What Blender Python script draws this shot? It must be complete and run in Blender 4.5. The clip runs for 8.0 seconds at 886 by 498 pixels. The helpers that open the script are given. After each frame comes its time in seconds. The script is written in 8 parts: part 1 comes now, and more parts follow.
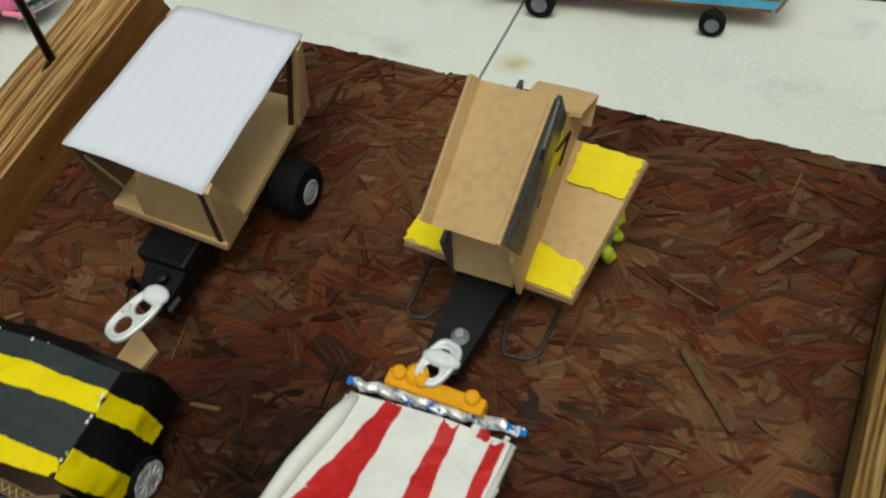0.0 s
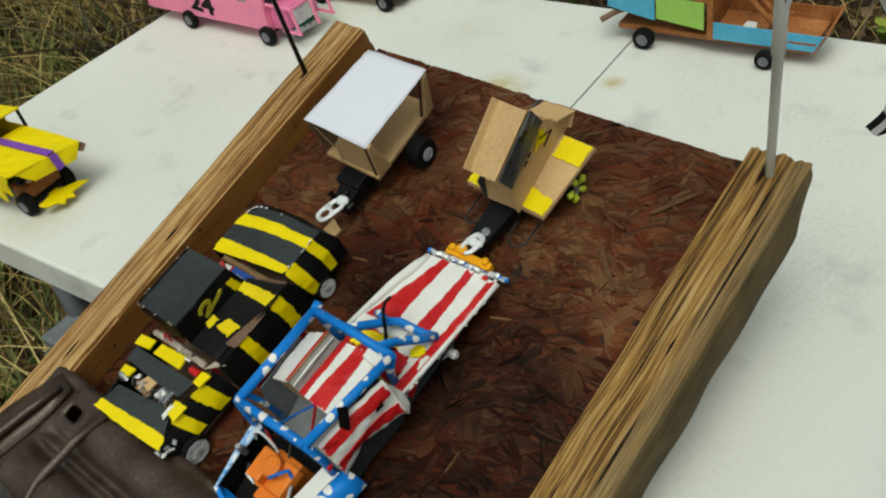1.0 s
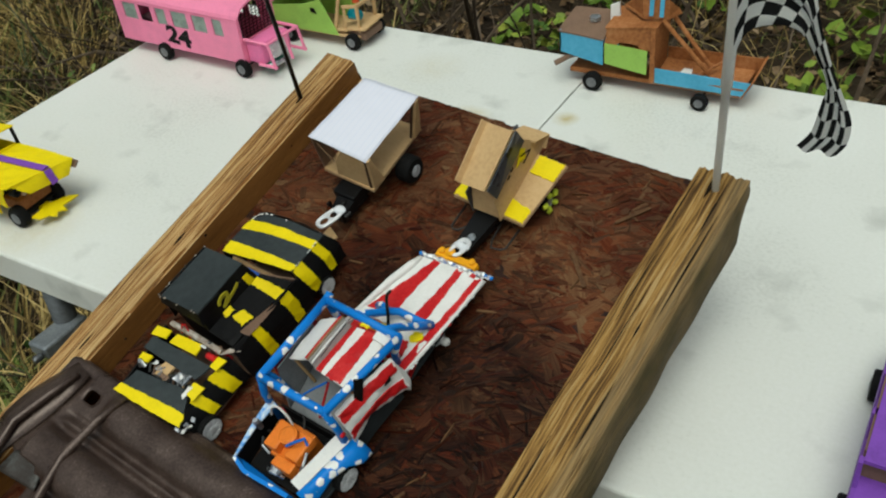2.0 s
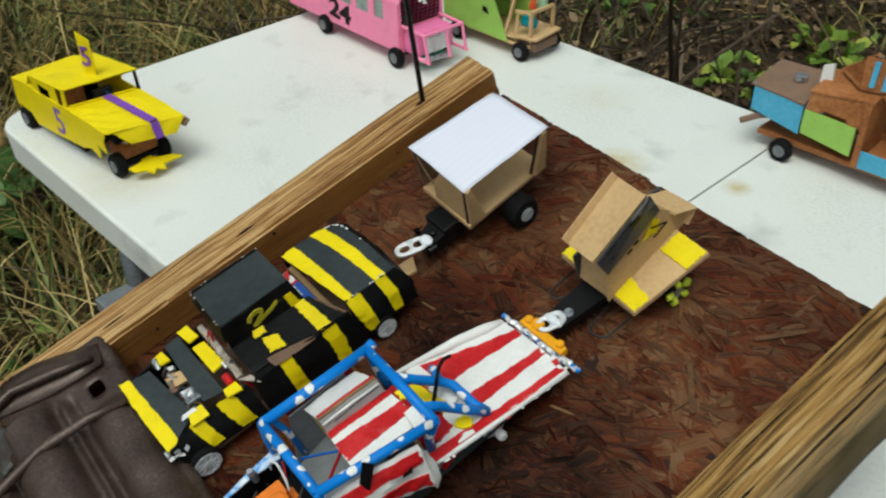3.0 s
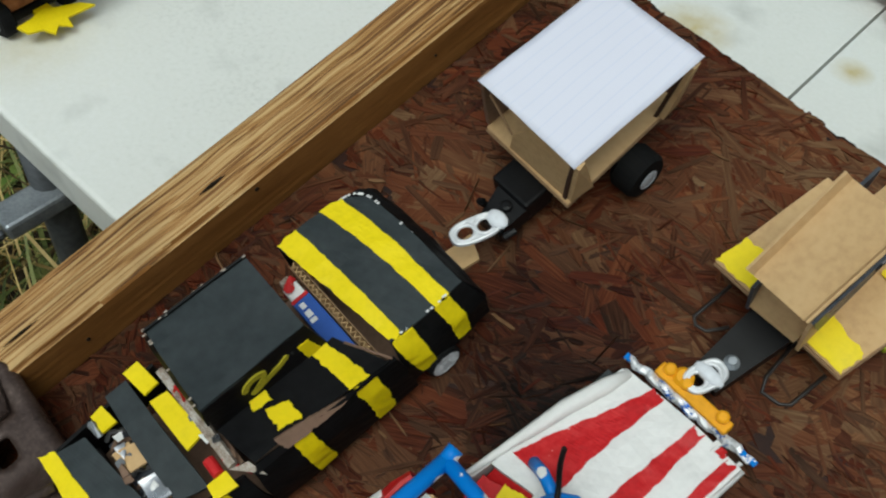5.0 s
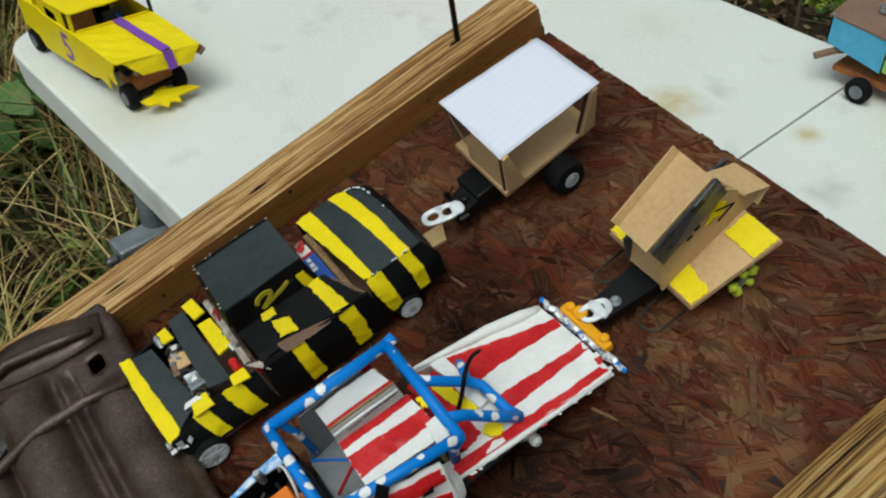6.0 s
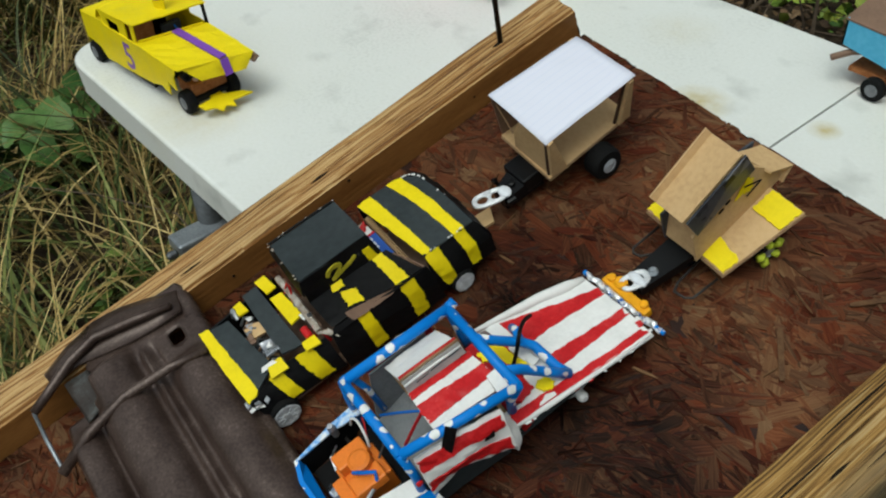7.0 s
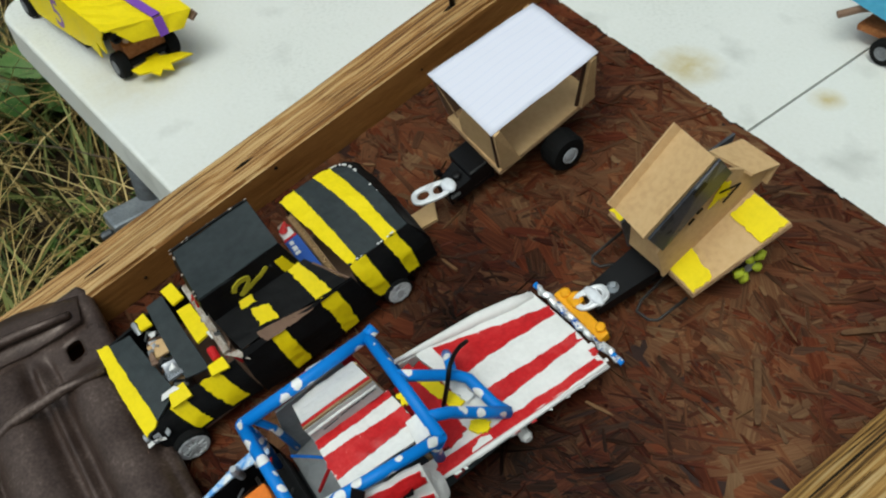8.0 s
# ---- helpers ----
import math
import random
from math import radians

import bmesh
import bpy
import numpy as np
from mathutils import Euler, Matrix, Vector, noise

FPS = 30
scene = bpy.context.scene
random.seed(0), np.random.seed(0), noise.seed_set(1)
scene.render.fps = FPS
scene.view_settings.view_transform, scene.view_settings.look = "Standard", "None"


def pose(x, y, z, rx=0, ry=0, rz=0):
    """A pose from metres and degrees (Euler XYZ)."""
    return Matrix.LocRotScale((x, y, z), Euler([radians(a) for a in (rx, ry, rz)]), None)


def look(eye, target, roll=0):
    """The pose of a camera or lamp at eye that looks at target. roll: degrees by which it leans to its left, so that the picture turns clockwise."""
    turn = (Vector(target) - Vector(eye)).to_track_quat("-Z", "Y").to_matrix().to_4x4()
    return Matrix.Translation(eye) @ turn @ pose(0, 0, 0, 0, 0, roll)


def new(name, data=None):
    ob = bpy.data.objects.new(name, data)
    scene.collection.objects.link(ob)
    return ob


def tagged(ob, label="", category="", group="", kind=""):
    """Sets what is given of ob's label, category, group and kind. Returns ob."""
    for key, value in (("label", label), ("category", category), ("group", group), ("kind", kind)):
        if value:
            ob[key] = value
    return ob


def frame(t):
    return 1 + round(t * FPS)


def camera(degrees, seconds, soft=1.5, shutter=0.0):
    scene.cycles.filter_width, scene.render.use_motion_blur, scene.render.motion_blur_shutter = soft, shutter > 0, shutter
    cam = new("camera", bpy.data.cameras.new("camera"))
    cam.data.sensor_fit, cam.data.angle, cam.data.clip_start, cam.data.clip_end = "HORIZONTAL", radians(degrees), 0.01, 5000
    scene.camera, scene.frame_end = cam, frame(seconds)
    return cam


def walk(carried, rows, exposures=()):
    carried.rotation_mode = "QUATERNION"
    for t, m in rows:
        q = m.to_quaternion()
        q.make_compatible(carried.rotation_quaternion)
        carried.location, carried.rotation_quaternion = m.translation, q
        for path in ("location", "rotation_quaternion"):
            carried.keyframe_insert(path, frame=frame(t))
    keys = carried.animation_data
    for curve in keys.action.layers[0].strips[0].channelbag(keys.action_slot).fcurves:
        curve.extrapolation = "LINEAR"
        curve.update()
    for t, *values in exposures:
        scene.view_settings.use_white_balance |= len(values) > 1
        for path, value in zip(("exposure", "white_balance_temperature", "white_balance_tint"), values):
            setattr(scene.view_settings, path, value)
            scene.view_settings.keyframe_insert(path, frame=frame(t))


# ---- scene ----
cam = camera(52.0, 8.0, soft=2.1, shutter=0.12)
PATH = [
    (0.0, look((0.843, -0.106, 1.084), (0.266, 1.277, -0.24), -5.4)),
    (0.2, look((0.893, -0.137, 1.099), (0.189, 1.202, -0.21), -6.7)),
    (0.5, look((0.969, -0.172, 1.159), (0.059, 1.053, -0.133), -10.0)),
    (0.7, look((1.022, -0.219, 1.2), (0.02, 0.955, -0.071), -11.6)),
    (1.0, look((1.061, -0.282, 1.24), (0.033, 0.866, -0.035), -12.4)),
    (1.2, look((1.071, -0.328, 1.265), (0.058, 0.818, -0.024), -12.5)),
    (2.3, look((1.062, -0.383, 1.275), (0.167, 0.969, 0.104), -5.8)),
    (2.5, look((1.055, -0.339, 1.249), (0.126, 1.004, 0.094), -4.5)),
    (2.7, look((1.053, -0.304, 1.234), (0.012, 0.963, 0.09), -2.6)),
    (3.0, look((1.031, -0.253, 1.215), (-0.162, 0.84, 0.041), -1.5)),
    (3.3, look((1.003, -0.244, 1.209), (-0.286, 0.701, 0.007), -2.2)),
    (3.5, look((0.978, -0.243, 1.196), (-0.311, 0.605, -0.077), -2.6)),
    (3.8, look((0.896, -0.224, 1.185), (-0.328, 0.596, -0.168), -0.4)),
    (4.0, look((0.849, -0.202, 1.177), (-0.307, 0.592, -0.248), -0.2)),
    (4.2, look((0.818, -0.179, 1.172), (-0.247, 0.642, -0.309), 1.3)),
    (4.5, look((0.796, -0.158, 1.167), (-0.154, 0.762, -0.333), 3.5)),
    (4.7, look((0.786, -0.152, 1.158), (-0.076, 0.831, -0.356), 5.5)),
    (5.0, look((0.799, -0.138, 1.164), (-0.008, 0.824, -0.393), 4.2)),
    (5.2, look((0.831, -0.135, 1.17), (-0.009, 0.835, -0.365), 3.6)),
    (6.3, look((0.995, -0.229, 1.223), (-0.2, 0.686, -0.093), -3.4)),
    (6.5, look((0.996, -0.245, 1.227), (-0.197, 0.671, -0.09), -3.3)),
    (7.0, look((1.002, -0.248, 1.226), (-0.19, 0.677, -0.086), -3.7)),
    (7.5, look((1.006, -0.212, 1.216), (-0.197, 0.707, -0.09), -3.9)),
    (8.0, look((0.963, -0.158, 1.2), (-0.173, 0.685, -0.215), -4.5)),
]
walk(cam, PATH, ((0.0, -0.145, 6770, -6), (0.5, -0.085, 6770, -6), (1.0, -0.075, 6720, -5), (2.5, 0.025, 6370, -3), (3.5, 0.135, 6270, -2), (4.0, 0.135, 6220, -2), (4.5, -0.045, 6170, -2), (5.0, -0.075, 6170, -2), (6.5, 0.005, 6220, -2), (7.5, 0.005, 6220, -2), (8.0, 0.055, 6220, -2)))

TABLE_Z = 0.74

# ---- light: a grey overcast sky with a broad, weak sun ----
world = bpy.data.worlds.new("overcast_sky")
scene.world = world
world.use_nodes = True
wn = world.node_tree.nodes
sky = wn.new("ShaderNodeTexSky")
sky.sky_type, sky.sun_disc = "NISHITA", False
sky.sun_elevation, sky.sun_rotation = radians(65), radians(160)
sky.air_density, sky.dust_density, sky.ozone_density = 1.0, 4.0, 1.0
grey = wn.new("ShaderNodeHueSaturation")
grey.inputs["Saturation"].default_value = 0.35
world.node_tree.links.new(sky.outputs[0], grey.inputs["Color"])
world.node_tree.links.new(grey.outputs[0], wn["Background"].inputs[0])
wn["Background"].inputs[1].default_value = 0.13
sun = new("sun", bpy.data.lights.new("sun", "SUN"))
sun.data.energy, sun.data.angle, sun.data.color = 1.0, radians(35), (1.0, 0.97, 0.92)
sun.matrix_world = look((1.0, -1.0, 4), (0.4, 0.6, 0))


# ---- materials ----
def material(name, color=(0.5, 0.5, 0.5), rough=0.6, metal=0.0):
    m = bpy.data.materials.new(name)
    m.use_nodes = True
    b = m.node_tree.nodes["Principled BSDF"]
    b.inputs["Base Color"].default_value = (*color, 1)
    b.inputs["Roughness"].default_value = rough
    b.inputs["Metallic"].default_value = metal
    b.inputs["Specular IOR Level"].default_value = 0.22 if metal < 0.2 else 0.5
    return m, m.node_tree.nodes, m.node_tree.links, b


def ramp(nodes, stops):
    r = nodes.new("ShaderNodeValToRGB")
    while len(r.color_ramp.elements) < len(stops):
        r.color_ramp.elements.new(0.5)
    for e, (p, c) in zip(r.color_ramp.elements, stops):
        e.position, e.color = p, (*c, 1)
    return r


def textured(name, stops, scale=20.0, rough=0.7, stretch=(1, 1, 1), bump=0.2, depth=0.001, detail=6.0, fine=None, metal=0.0, rough_var=0.12, island=0.0):
    """Two scales of noise over object coordinates drive colour, roughness and relief."""
    m, n, l, b = material(name, stops[0][1], rough, metal)
    co = n.new("ShaderNodeTexCoord")
    mp = n.new("ShaderNodeMapping")
    mp.inputs["Scale"].default_value = stretch
    l.new(co.outputs["Object"], mp.inputs[0])
    n1, n2 = n.new("ShaderNodeTexNoise"), n.new("ShaderNodeTexNoise")
    for x, s in ((n1, scale), (n2, fine or scale * 7)):
        x.inputs["Scale"].default_value, x.inputs["Detail"].default_value = s, detail
        l.new(mp.outputs[0], x.inputs["Vector"])
    mix = n.new("ShaderNodeMath")
    mix.operation = "MULTIPLY_ADD"
    mix.inputs[1].default_value = 0.45
    l.new(n2.outputs[0], mix.inputs[0])
    half = n.new("ShaderNodeMath")
    half.operation = "MULTIPLY"
    half.inputs[1].default_value = 0.55
    l.new(n1.outputs[0], half.inputs[0])
    l.new(half.outputs[0], mix.inputs[2])
    value = mix.outputs[0]
    if island:
        geo = n.new("ShaderNodeNewGeometry")
        add = n.new("ShaderNodeMath")
        add.operation = "MULTIPLY_ADD"
        add.inputs[1].default_value = island
        l.new(geo.outputs["Random Per Island"], add.inputs[0])
        off = n.new("ShaderNodeMath")
        off.operation = "SUBTRACT"
        off.inputs[1].default_value = island / 2
        l.new(value, off.inputs[0])
        l.new(off.outputs[0], add.inputs[2])
        value = add.outputs[0]
    cr = ramp(n, stops)
    l.new(value, cr.inputs[0])
    l.new(cr.outputs[0], b.inputs["Base Color"])
    rr = n.new("ShaderNodeMapRange")
    rr.inputs["From Min"].default_value, rr.inputs["From Max"].default_value = 0.3, 0.7
    rr.inputs["To Min"].default_value, rr.inputs["To Max"].default_value = max(0.05, rough - rough_var), min(1, rough + rough_var)
    l.new(n1.outputs[0], rr.inputs[0])
    l.new(rr.outputs[0], b.inputs["Roughness"])
    bp = n.new("ShaderNodeBump")
    bp.inputs["Strength"].default_value, bp.inputs["Distance"].default_value = bump, depth
    l.new(value, bp.inputs["Height"])
    l.new(bp.outputs[0], b.inputs["Normal"])
    return m


def paint(name, c, rough=0.5, vary=0.25, scale=60.0, bump=0.25):
    lo, hi = tuple(x * (1 - vary) for x in c), tuple(min(1, x * (1 + vary * 0.6)) for x in c)
    return textured(name, [(0.3, lo), (0.5, c), (0.7, hi)], scale, rough, bump=bump, depth=0.0006)


M_TABLE = textured("table_plastic", [(0.28, (0.60, 0.61, 0.57)), (0.45, (0.72, 0.73, 0.69)), (0.7, (0.77, 0.78, 0.75))], 5, 0.42, bump=0.12, depth=0.0008, fine=260)
tn, tl = M_TABLE.node_tree.nodes, M_TABLE.node_tree.links
tb = tn["Principled BSDF"]
base_link = tb.inputs["Base Color"].links[0].from_socket
tco = tn.new("ShaderNodeTexCoord")
for sx, sy, sr, amount in ((0.566, 0.417, 0.036, 0.95), (0.676, 0.460, 0.018, 0.9), (0.235, 0.045, 0.06, 0.35), (0.50, 0.33, 0.03, 0.25), (0.46, 0.52, 0.05, 0.2)):
    dist, mr, nz = tn.new("ShaderNodeVectorMath"), tn.new("ShaderNodeMapRange"), tn.new("ShaderNodeTexNoise")
    dist.operation = "DISTANCE"
    dist.inputs[1].default_value = (sx, sy, 0)
    nz.inputs["Scale"].default_value = 70
    tl.new(tco.outputs["Object"], dist.inputs[0])
    tl.new(tco.outputs["Object"], nz.inputs["Vector"])
    mr.inputs["From Min"].default_value, mr.inputs["From Max"].default_value = sr, 0.0
    mr.inputs["To Max"].default_value = amount * 1.8
    tl.new(dist.outputs["Value"], mr.inputs[0])
    pw = tn.new("ShaderNodeMath")
    pw.operation = "MULTIPLY"
    tl.new(mr.outputs[0], pw.inputs[0])
    tl.new(nz.outputs[0], pw.inputs[1])
    mx = tn.new("ShaderNodeMix")
    mx.data_type = "RGBA"
    tl.new(pw.outputs[0], mx.inputs["Factor"])
    tl.new(base_link, mx.inputs["A"])
    mx.inputs["B"].default_value = (0.52, 0.43, 0.20, 1)
    base_link = mx.outputs["Result"]
# grey scuffs and specks
sn, sr_ = tn.new("ShaderNodeTexNoise"), tn.new("ShaderNodeMapRange")
sn.inputs["Scale"].default_value, sn.inputs["Detail"].default_value = 16.0, 9.0
tl.new(tco.outputs["Object"], sn.inputs["Vector"])
sr_.inputs["From Min"].default_value, sr_.inputs["From Max"].default_value, sr_.inputs["To Max"].default_value = 0.58, 0.80, 0.7
tl.new(sn.outputs[0], sr_.inputs[0])
mx = tn.new("ShaderNodeMix")
mx.data_type = "RGBA"
tl.new(sr_.outputs[0], mx.inputs["Factor"])
tl.new(base_link, mx.inputs["A"])
mx.inputs["B"].default_value = (0.42, 0.43, 0.40, 1)
tl.new(mx.outputs["Result"], tb.inputs["Base Color"])
M_TABLE_SEAM = paint("seam_grey", (0.16, 0.17, 0.17))
M_STEEL = textured("grey_leg_steel", [(0.3, (0.06, 0.065, 0.07)), (0.7, (0.15, 0.16, 0.17))], 30, 0.45, metal=0.5)
M_CLAMP = textured("galvanised_clamp", [(0.3, (0.2, 0.22, 0.24)), (0.7, (0.4, 0.43, 0.46))], 60, 0.4, metal=0.6)
M_OSB = textured("stained_strand_core", [(0.3, (0.008, 0.003, 0.002)), (0.7, (0.035, 0.012, 0.006))], 25, 0.6, bump=0.5)
M_FLAKE = None


def timber(name, stops, seed, rough, bump, widths, rings, strong):
    """Sawn wood: long streaks along y at three widths, with thin dark grooves between."""
    m, n, l, b = material(name, stops[1][1], rough)
    co = n.new("ShaderNodeTexCoord")
    # the grain wanders a little from side to side
    wn, warp = n.new("ShaderNodeTexNoise"), n.new("ShaderNodeVectorMath")
    wn.inputs["Scale"].default_value, wn.inputs["Detail"].default_value = 11.0, 2.0
    l.new(co.outputs["Object"], wn.inputs["Vector"])
    warp.operation = "MULTIPLY_ADD"
    warp.inputs[1].default_value = (0.006, 0.0, 0.006)
    l.new(wn.outputs["Color"], warp.inputs[0])
    l.new(co.outputs["Object"], warp.inputs[2])
    total = None
    for (across, along), weight in zip(widths, (0.16, 0.46, 0.38)):
        scale = (across, along, across)
        mp, nz, ma = n.new("ShaderNodeMapping"), n.new("ShaderNodeTexNoise"), n.new("ShaderNodeMath")
        mp.inputs["Scale"].default_value, mp.inputs["Location"].default_value = scale, (seed, seed * 2, seed * 3)
        nz.inputs["Scale"].default_value, nz.inputs["Detail"].default_value, nz.inputs["Distortion"].default_value = 1.0, 3.0, 0.25
        l.new(warp.outputs[0], mp.inputs[0])
        l.new(mp.outputs[0], nz.inputs["Vector"])
        ma.operation = "MULTIPLY_ADD"
        ma.inputs[1].default_value = weight
        ma.inputs[2].default_value = 0.0
        l.new(nz.outputs[0], ma.inputs[0])
        if total:
            l.new(total, ma.inputs[2])
        total = ma.outputs[0]
    # year rings cut lengthwise: long parallel lines
    wm, wv, wa = n.new("ShaderNodeMapping"), n.new("ShaderNodeTexWave"), n.new("ShaderNodeMath")
    wm.inputs["Scale"].default_value, wm.inputs["Location"].default_value = (1, 0.010, 1), (seed, 0, 0)
    wv.bands_direction = "DIAGONAL"
    wv.inputs["Scale"].default_value, wv.inputs["Distortion"].default_value, wv.inputs["Detail"].default_value, wv.inputs["Detail Scale"].default_value = 2 * math.pi / (10 * rings), 5.0, 2.0, 2.2
    l.new(warp.outputs[0], wm.inputs[0])
    l.new(wm.outputs[0], wv.inputs["Vector"])
    wa.operation = "MULTIPLY_ADD"
    wa.inputs[1].default_value = strong
    l.new(wv.outputs["Fac"], wa.inputs[0])
    l.new(total, wa.inputs[2])
    lo = n.new("ShaderNodeMath")
    lo.operation = "SUBTRACT"
    lo.inputs[1].default_value = strong / 2
    l.new(wa.outputs[0], lo.inputs[0])
    total = lo.outputs[0]
    cr = ramp(n, stops)
    l.new(total, cr.inputs[0])
    st, sr = n.new("ShaderNodeTexNoise"), n.new("ShaderNodeMapRange")
    st.inputs["Scale"].default_value, st.inputs["Detail"].default_value = 22.0, 8.0
    l.new(co.outputs["Object"], st.inputs["Vector"])
    sr.inputs["From Min"].default_value, sr.inputs["From Max"].default_value, sr.inputs["To Max"].default_value = 0.52, 0.75, 0.5
    l.new(st.outputs[0], sr.inputs[0])
    mx = n.new("ShaderNodeMix")
    mx.data_type, mx.blend_type = "RGBA", "MULTIPLY"
    mx.inputs["B"].default_value = (0.42, 0.40, 0.36, 1)
    l.new(sr.outputs[0], mx.inputs["Factor"])
    l.new(cr.outputs[0], mx.inputs["A"])
    l.new(mx.outputs["Result"], b.inputs["Base Color"])
    bp = n.new("ShaderNodeBump")
    bp.inputs["Strength"].default_value, bp.inputs["Distance"].default_value = bump, 0.003
    l.new(total, bp.inputs["Height"])
    l.new(bp.outputs[0], b.inputs["Normal"])
    return m


M_RAIL = timber("brown_timber", [(0.395, (0.125, 0.054, 0.015)), (0.45, (0.26, 0.124, 0.037)), (0.505, (0.395, 0.215, 0.074)), (0.58, (0.55, 0.365, 0.162))], 3.0, 0.6, 0.8, ((60, 3.0), (400, 5.0), (1250, 11.0)), 0.0034, 0.10)
M_RAIL_SIDE = textured("smooth_brown_timber", [(0.3, (0.18, 0.072, 0.017)), (0.5, (0.25, 0.108, 0.028)), (0.7, (0.32, 0.145, 0.040))], 14, 0.5, (14, 1.2, 8), 0.15, 0.0006)
M_RAIL_GREY = timber("weathered_timber", [(0.38, (0.080, 0.041, 0.013)), (0.44, (0.185, 0.097, 0.027)), (0.50, (0.31, 0.173, 0.050)), (0.56, (0.40, 0.235, 0.073)), (0.63, (0.47, 0.32, 0.140))], 9.0, 0.75, 1.0, ((90, 5.0), (400, 9.0), (1300, 30.0)), 0.0040, 0.13)
# algae and damp on the outer face of the weathered rail
an, al = M_RAIL_GREY.node_tree.nodes, M_RAIL_GREY.node_tree.links
ab = an["Principled BSDF"].inputs["Base Color"]
aco, asep, amr, anz, amu, amx = an.new("ShaderNodeTexCoord"), an.new("ShaderNodeSeparateXYZ"), an.new("ShaderNodeMapRange"), an.new("ShaderNodeTexNoise"), an.new("ShaderNodeMath"), an.new("ShaderNodeMix")
al.new(aco.outputs["Object"], asep.inputs[0])
al.new(aco.outputs["Object"], anz.inputs["Vector"])
anz.inputs["Scale"].default_value, anz.inputs["Detail"].default_value = 30.0, 6.0
amr.inputs["From Min"].default_value, amr.inputs["From Max"].default_value, amr.inputs["To Max"].default_value = 0.1990, 0.2020, 1.5
al.new(asep.outputs["X"], amr.inputs[0])
amu.operation = "MULTIPLY"
amu.use_clamp = True
al.new(amr.outputs[0], amu.inputs[0])
al.new(anz.outputs[0], amu.inputs[1])
amx.data_type = "RGBA"
al.new(amu.outputs[0], amx.inputs["Factor"])
al.new(ab.links[0].from_socket, amx.inputs["A"])
amx.inputs["B"].default_value = (0.070, 0.054, 0.020, 1)
gmr, gnz, gmu, gmx = an.new("ShaderNodeMapRange"), an.new("ShaderNodeTexNoise"), an.new("ShaderNodeMath"), an.new("ShaderNodeMix")
gmp = an.new("ShaderNodeMapping")
gmp.inputs["Scale"].default_value = (160, 14, 160)
al.new(aco.outputs["Object"], gmp.inputs[0])
al.new(gmp.outputs[0], gnz.inputs["Vector"])
gnz.inputs["Scale"].default_value, gnz.inputs["Detail"].default_value = 1.0, 4.0
gmr.inputs["From Min"].default_value, gmr.inputs["From Max"].default_value, gmr.inputs["To Max"].default_value = 0.1865, 0.1925, 1.35
al.new(asep.outputs["X"], gmr.inputs[0])
gmu.operation, gmu.use_clamp = "MULTIPLY", True
al.new(gmr.outputs[0], gmu.inputs[0])
al.new(gnz.outputs[0], gmu.inputs[1])
gmx.data_type = "RGBA"
gmx.inputs["B"].default_value = (0.25, 0.178, 0.090, 1)
al.new(gmu.outputs[0], gmx.inputs["Factor"])
al.new(ab.links[0].from_socket, gmx.inputs["A"])
al.new(gmx.outputs["Result"], amx.inputs["A"])
al.new(amx.outputs["Result"], ab)
M_SLIT = paint("dark_split", (0.012, 0.007, 0.003), 0.9)
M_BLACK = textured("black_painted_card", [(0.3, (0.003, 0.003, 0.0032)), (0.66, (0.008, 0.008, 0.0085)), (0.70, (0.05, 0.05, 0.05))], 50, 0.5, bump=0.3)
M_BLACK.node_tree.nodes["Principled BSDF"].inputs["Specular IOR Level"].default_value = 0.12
# greyer than the black; on the derby car's lid, roof and bonnet
M_DARKGREY = textured("dark_grey_card", [(0.3, (0.021, 0.026, 0.028)), (0.7, (0.043, 0.052, 0.055))], 30, 0.55, bump=0.3)
M_YELLOW = paint("yellow_paint", (0.84, 0.66, 0.006), 0.5, 0.10)
M_WHITE = paint("white_paint", (0.74, 0.73, 0.71), 0.5, 0.1)
M_RED = textured("red_paint", [(0.3, (0.36, 0.008, 0.011)), (0.5, (0.50, 0.012, 0.016)), (0.64, (0.56, 0.03, 0.03)), (0.68, (0.72, 0.62, 0.60))], 70, 0.42, bump=0.4, depth=0.0006)
M_BLUE = paint("blue_paint", (0.010, 0.14, 0.56), 0.4, 0.25)
M_PINK = paint("pink_paint", (0.88, 0.26, 0.43), 0.55, 0.12)
M_GREEN = paint("lime_paint", (0.33, 0.55, 0.11), 0.55, 0.15)
M_SKYBLUE = textured("sky_blue_paint", [(0.3, (0.16, 0.10, 0.06)), (0.42, (0.08, 0.36, 0.56)), (0.7, (0.13, 0.45, 0.66))], 25, 0.55)
M_PURPLE = paint("purple_paint", (0.20, 0.07, 0.42), 0.45, 0.2)
M_PALEGREY = paint("step_shade_grey", (0.46, 0.45, 0.42), 0.7, 0.2)
M_ORANGE = paint("orange_plastic", (0.75, 0.20, 0.025), 0.4, 0.15)
M_AMBER = paint("amber_plastic", (0.80, 0.36, 0.01), 0.4, 0.15)
M_CARD = textured("brown_cardboard", [(0.3, (0.47, 0.300, 0.142)), (0.5, (0.58, 0.385, 0.190)), (0.7, (0.63, 0.435, 0.228))], 18, 0.8, bump=0.2, fine=300)
M_CARD_EDGE = textured("cardboard_edge", [(0.3, (0.20, 0.12, 0.06)), (0.7, (0.36, 0.23, 0.13))], 300, 0.85)
M_RUST = textured("rusty_brown_paint", [(0.3, (0.16, 0.054, 0.017)), (0.5, (0.33, 0.125, 0.040)), (0.7, (0.46, 0.21, 0.085))], 35, 0.7)
M_DULLBROWN = paint("dull_brown_card", (0.20, 0.125, 0.085), 0.7, 0.25)
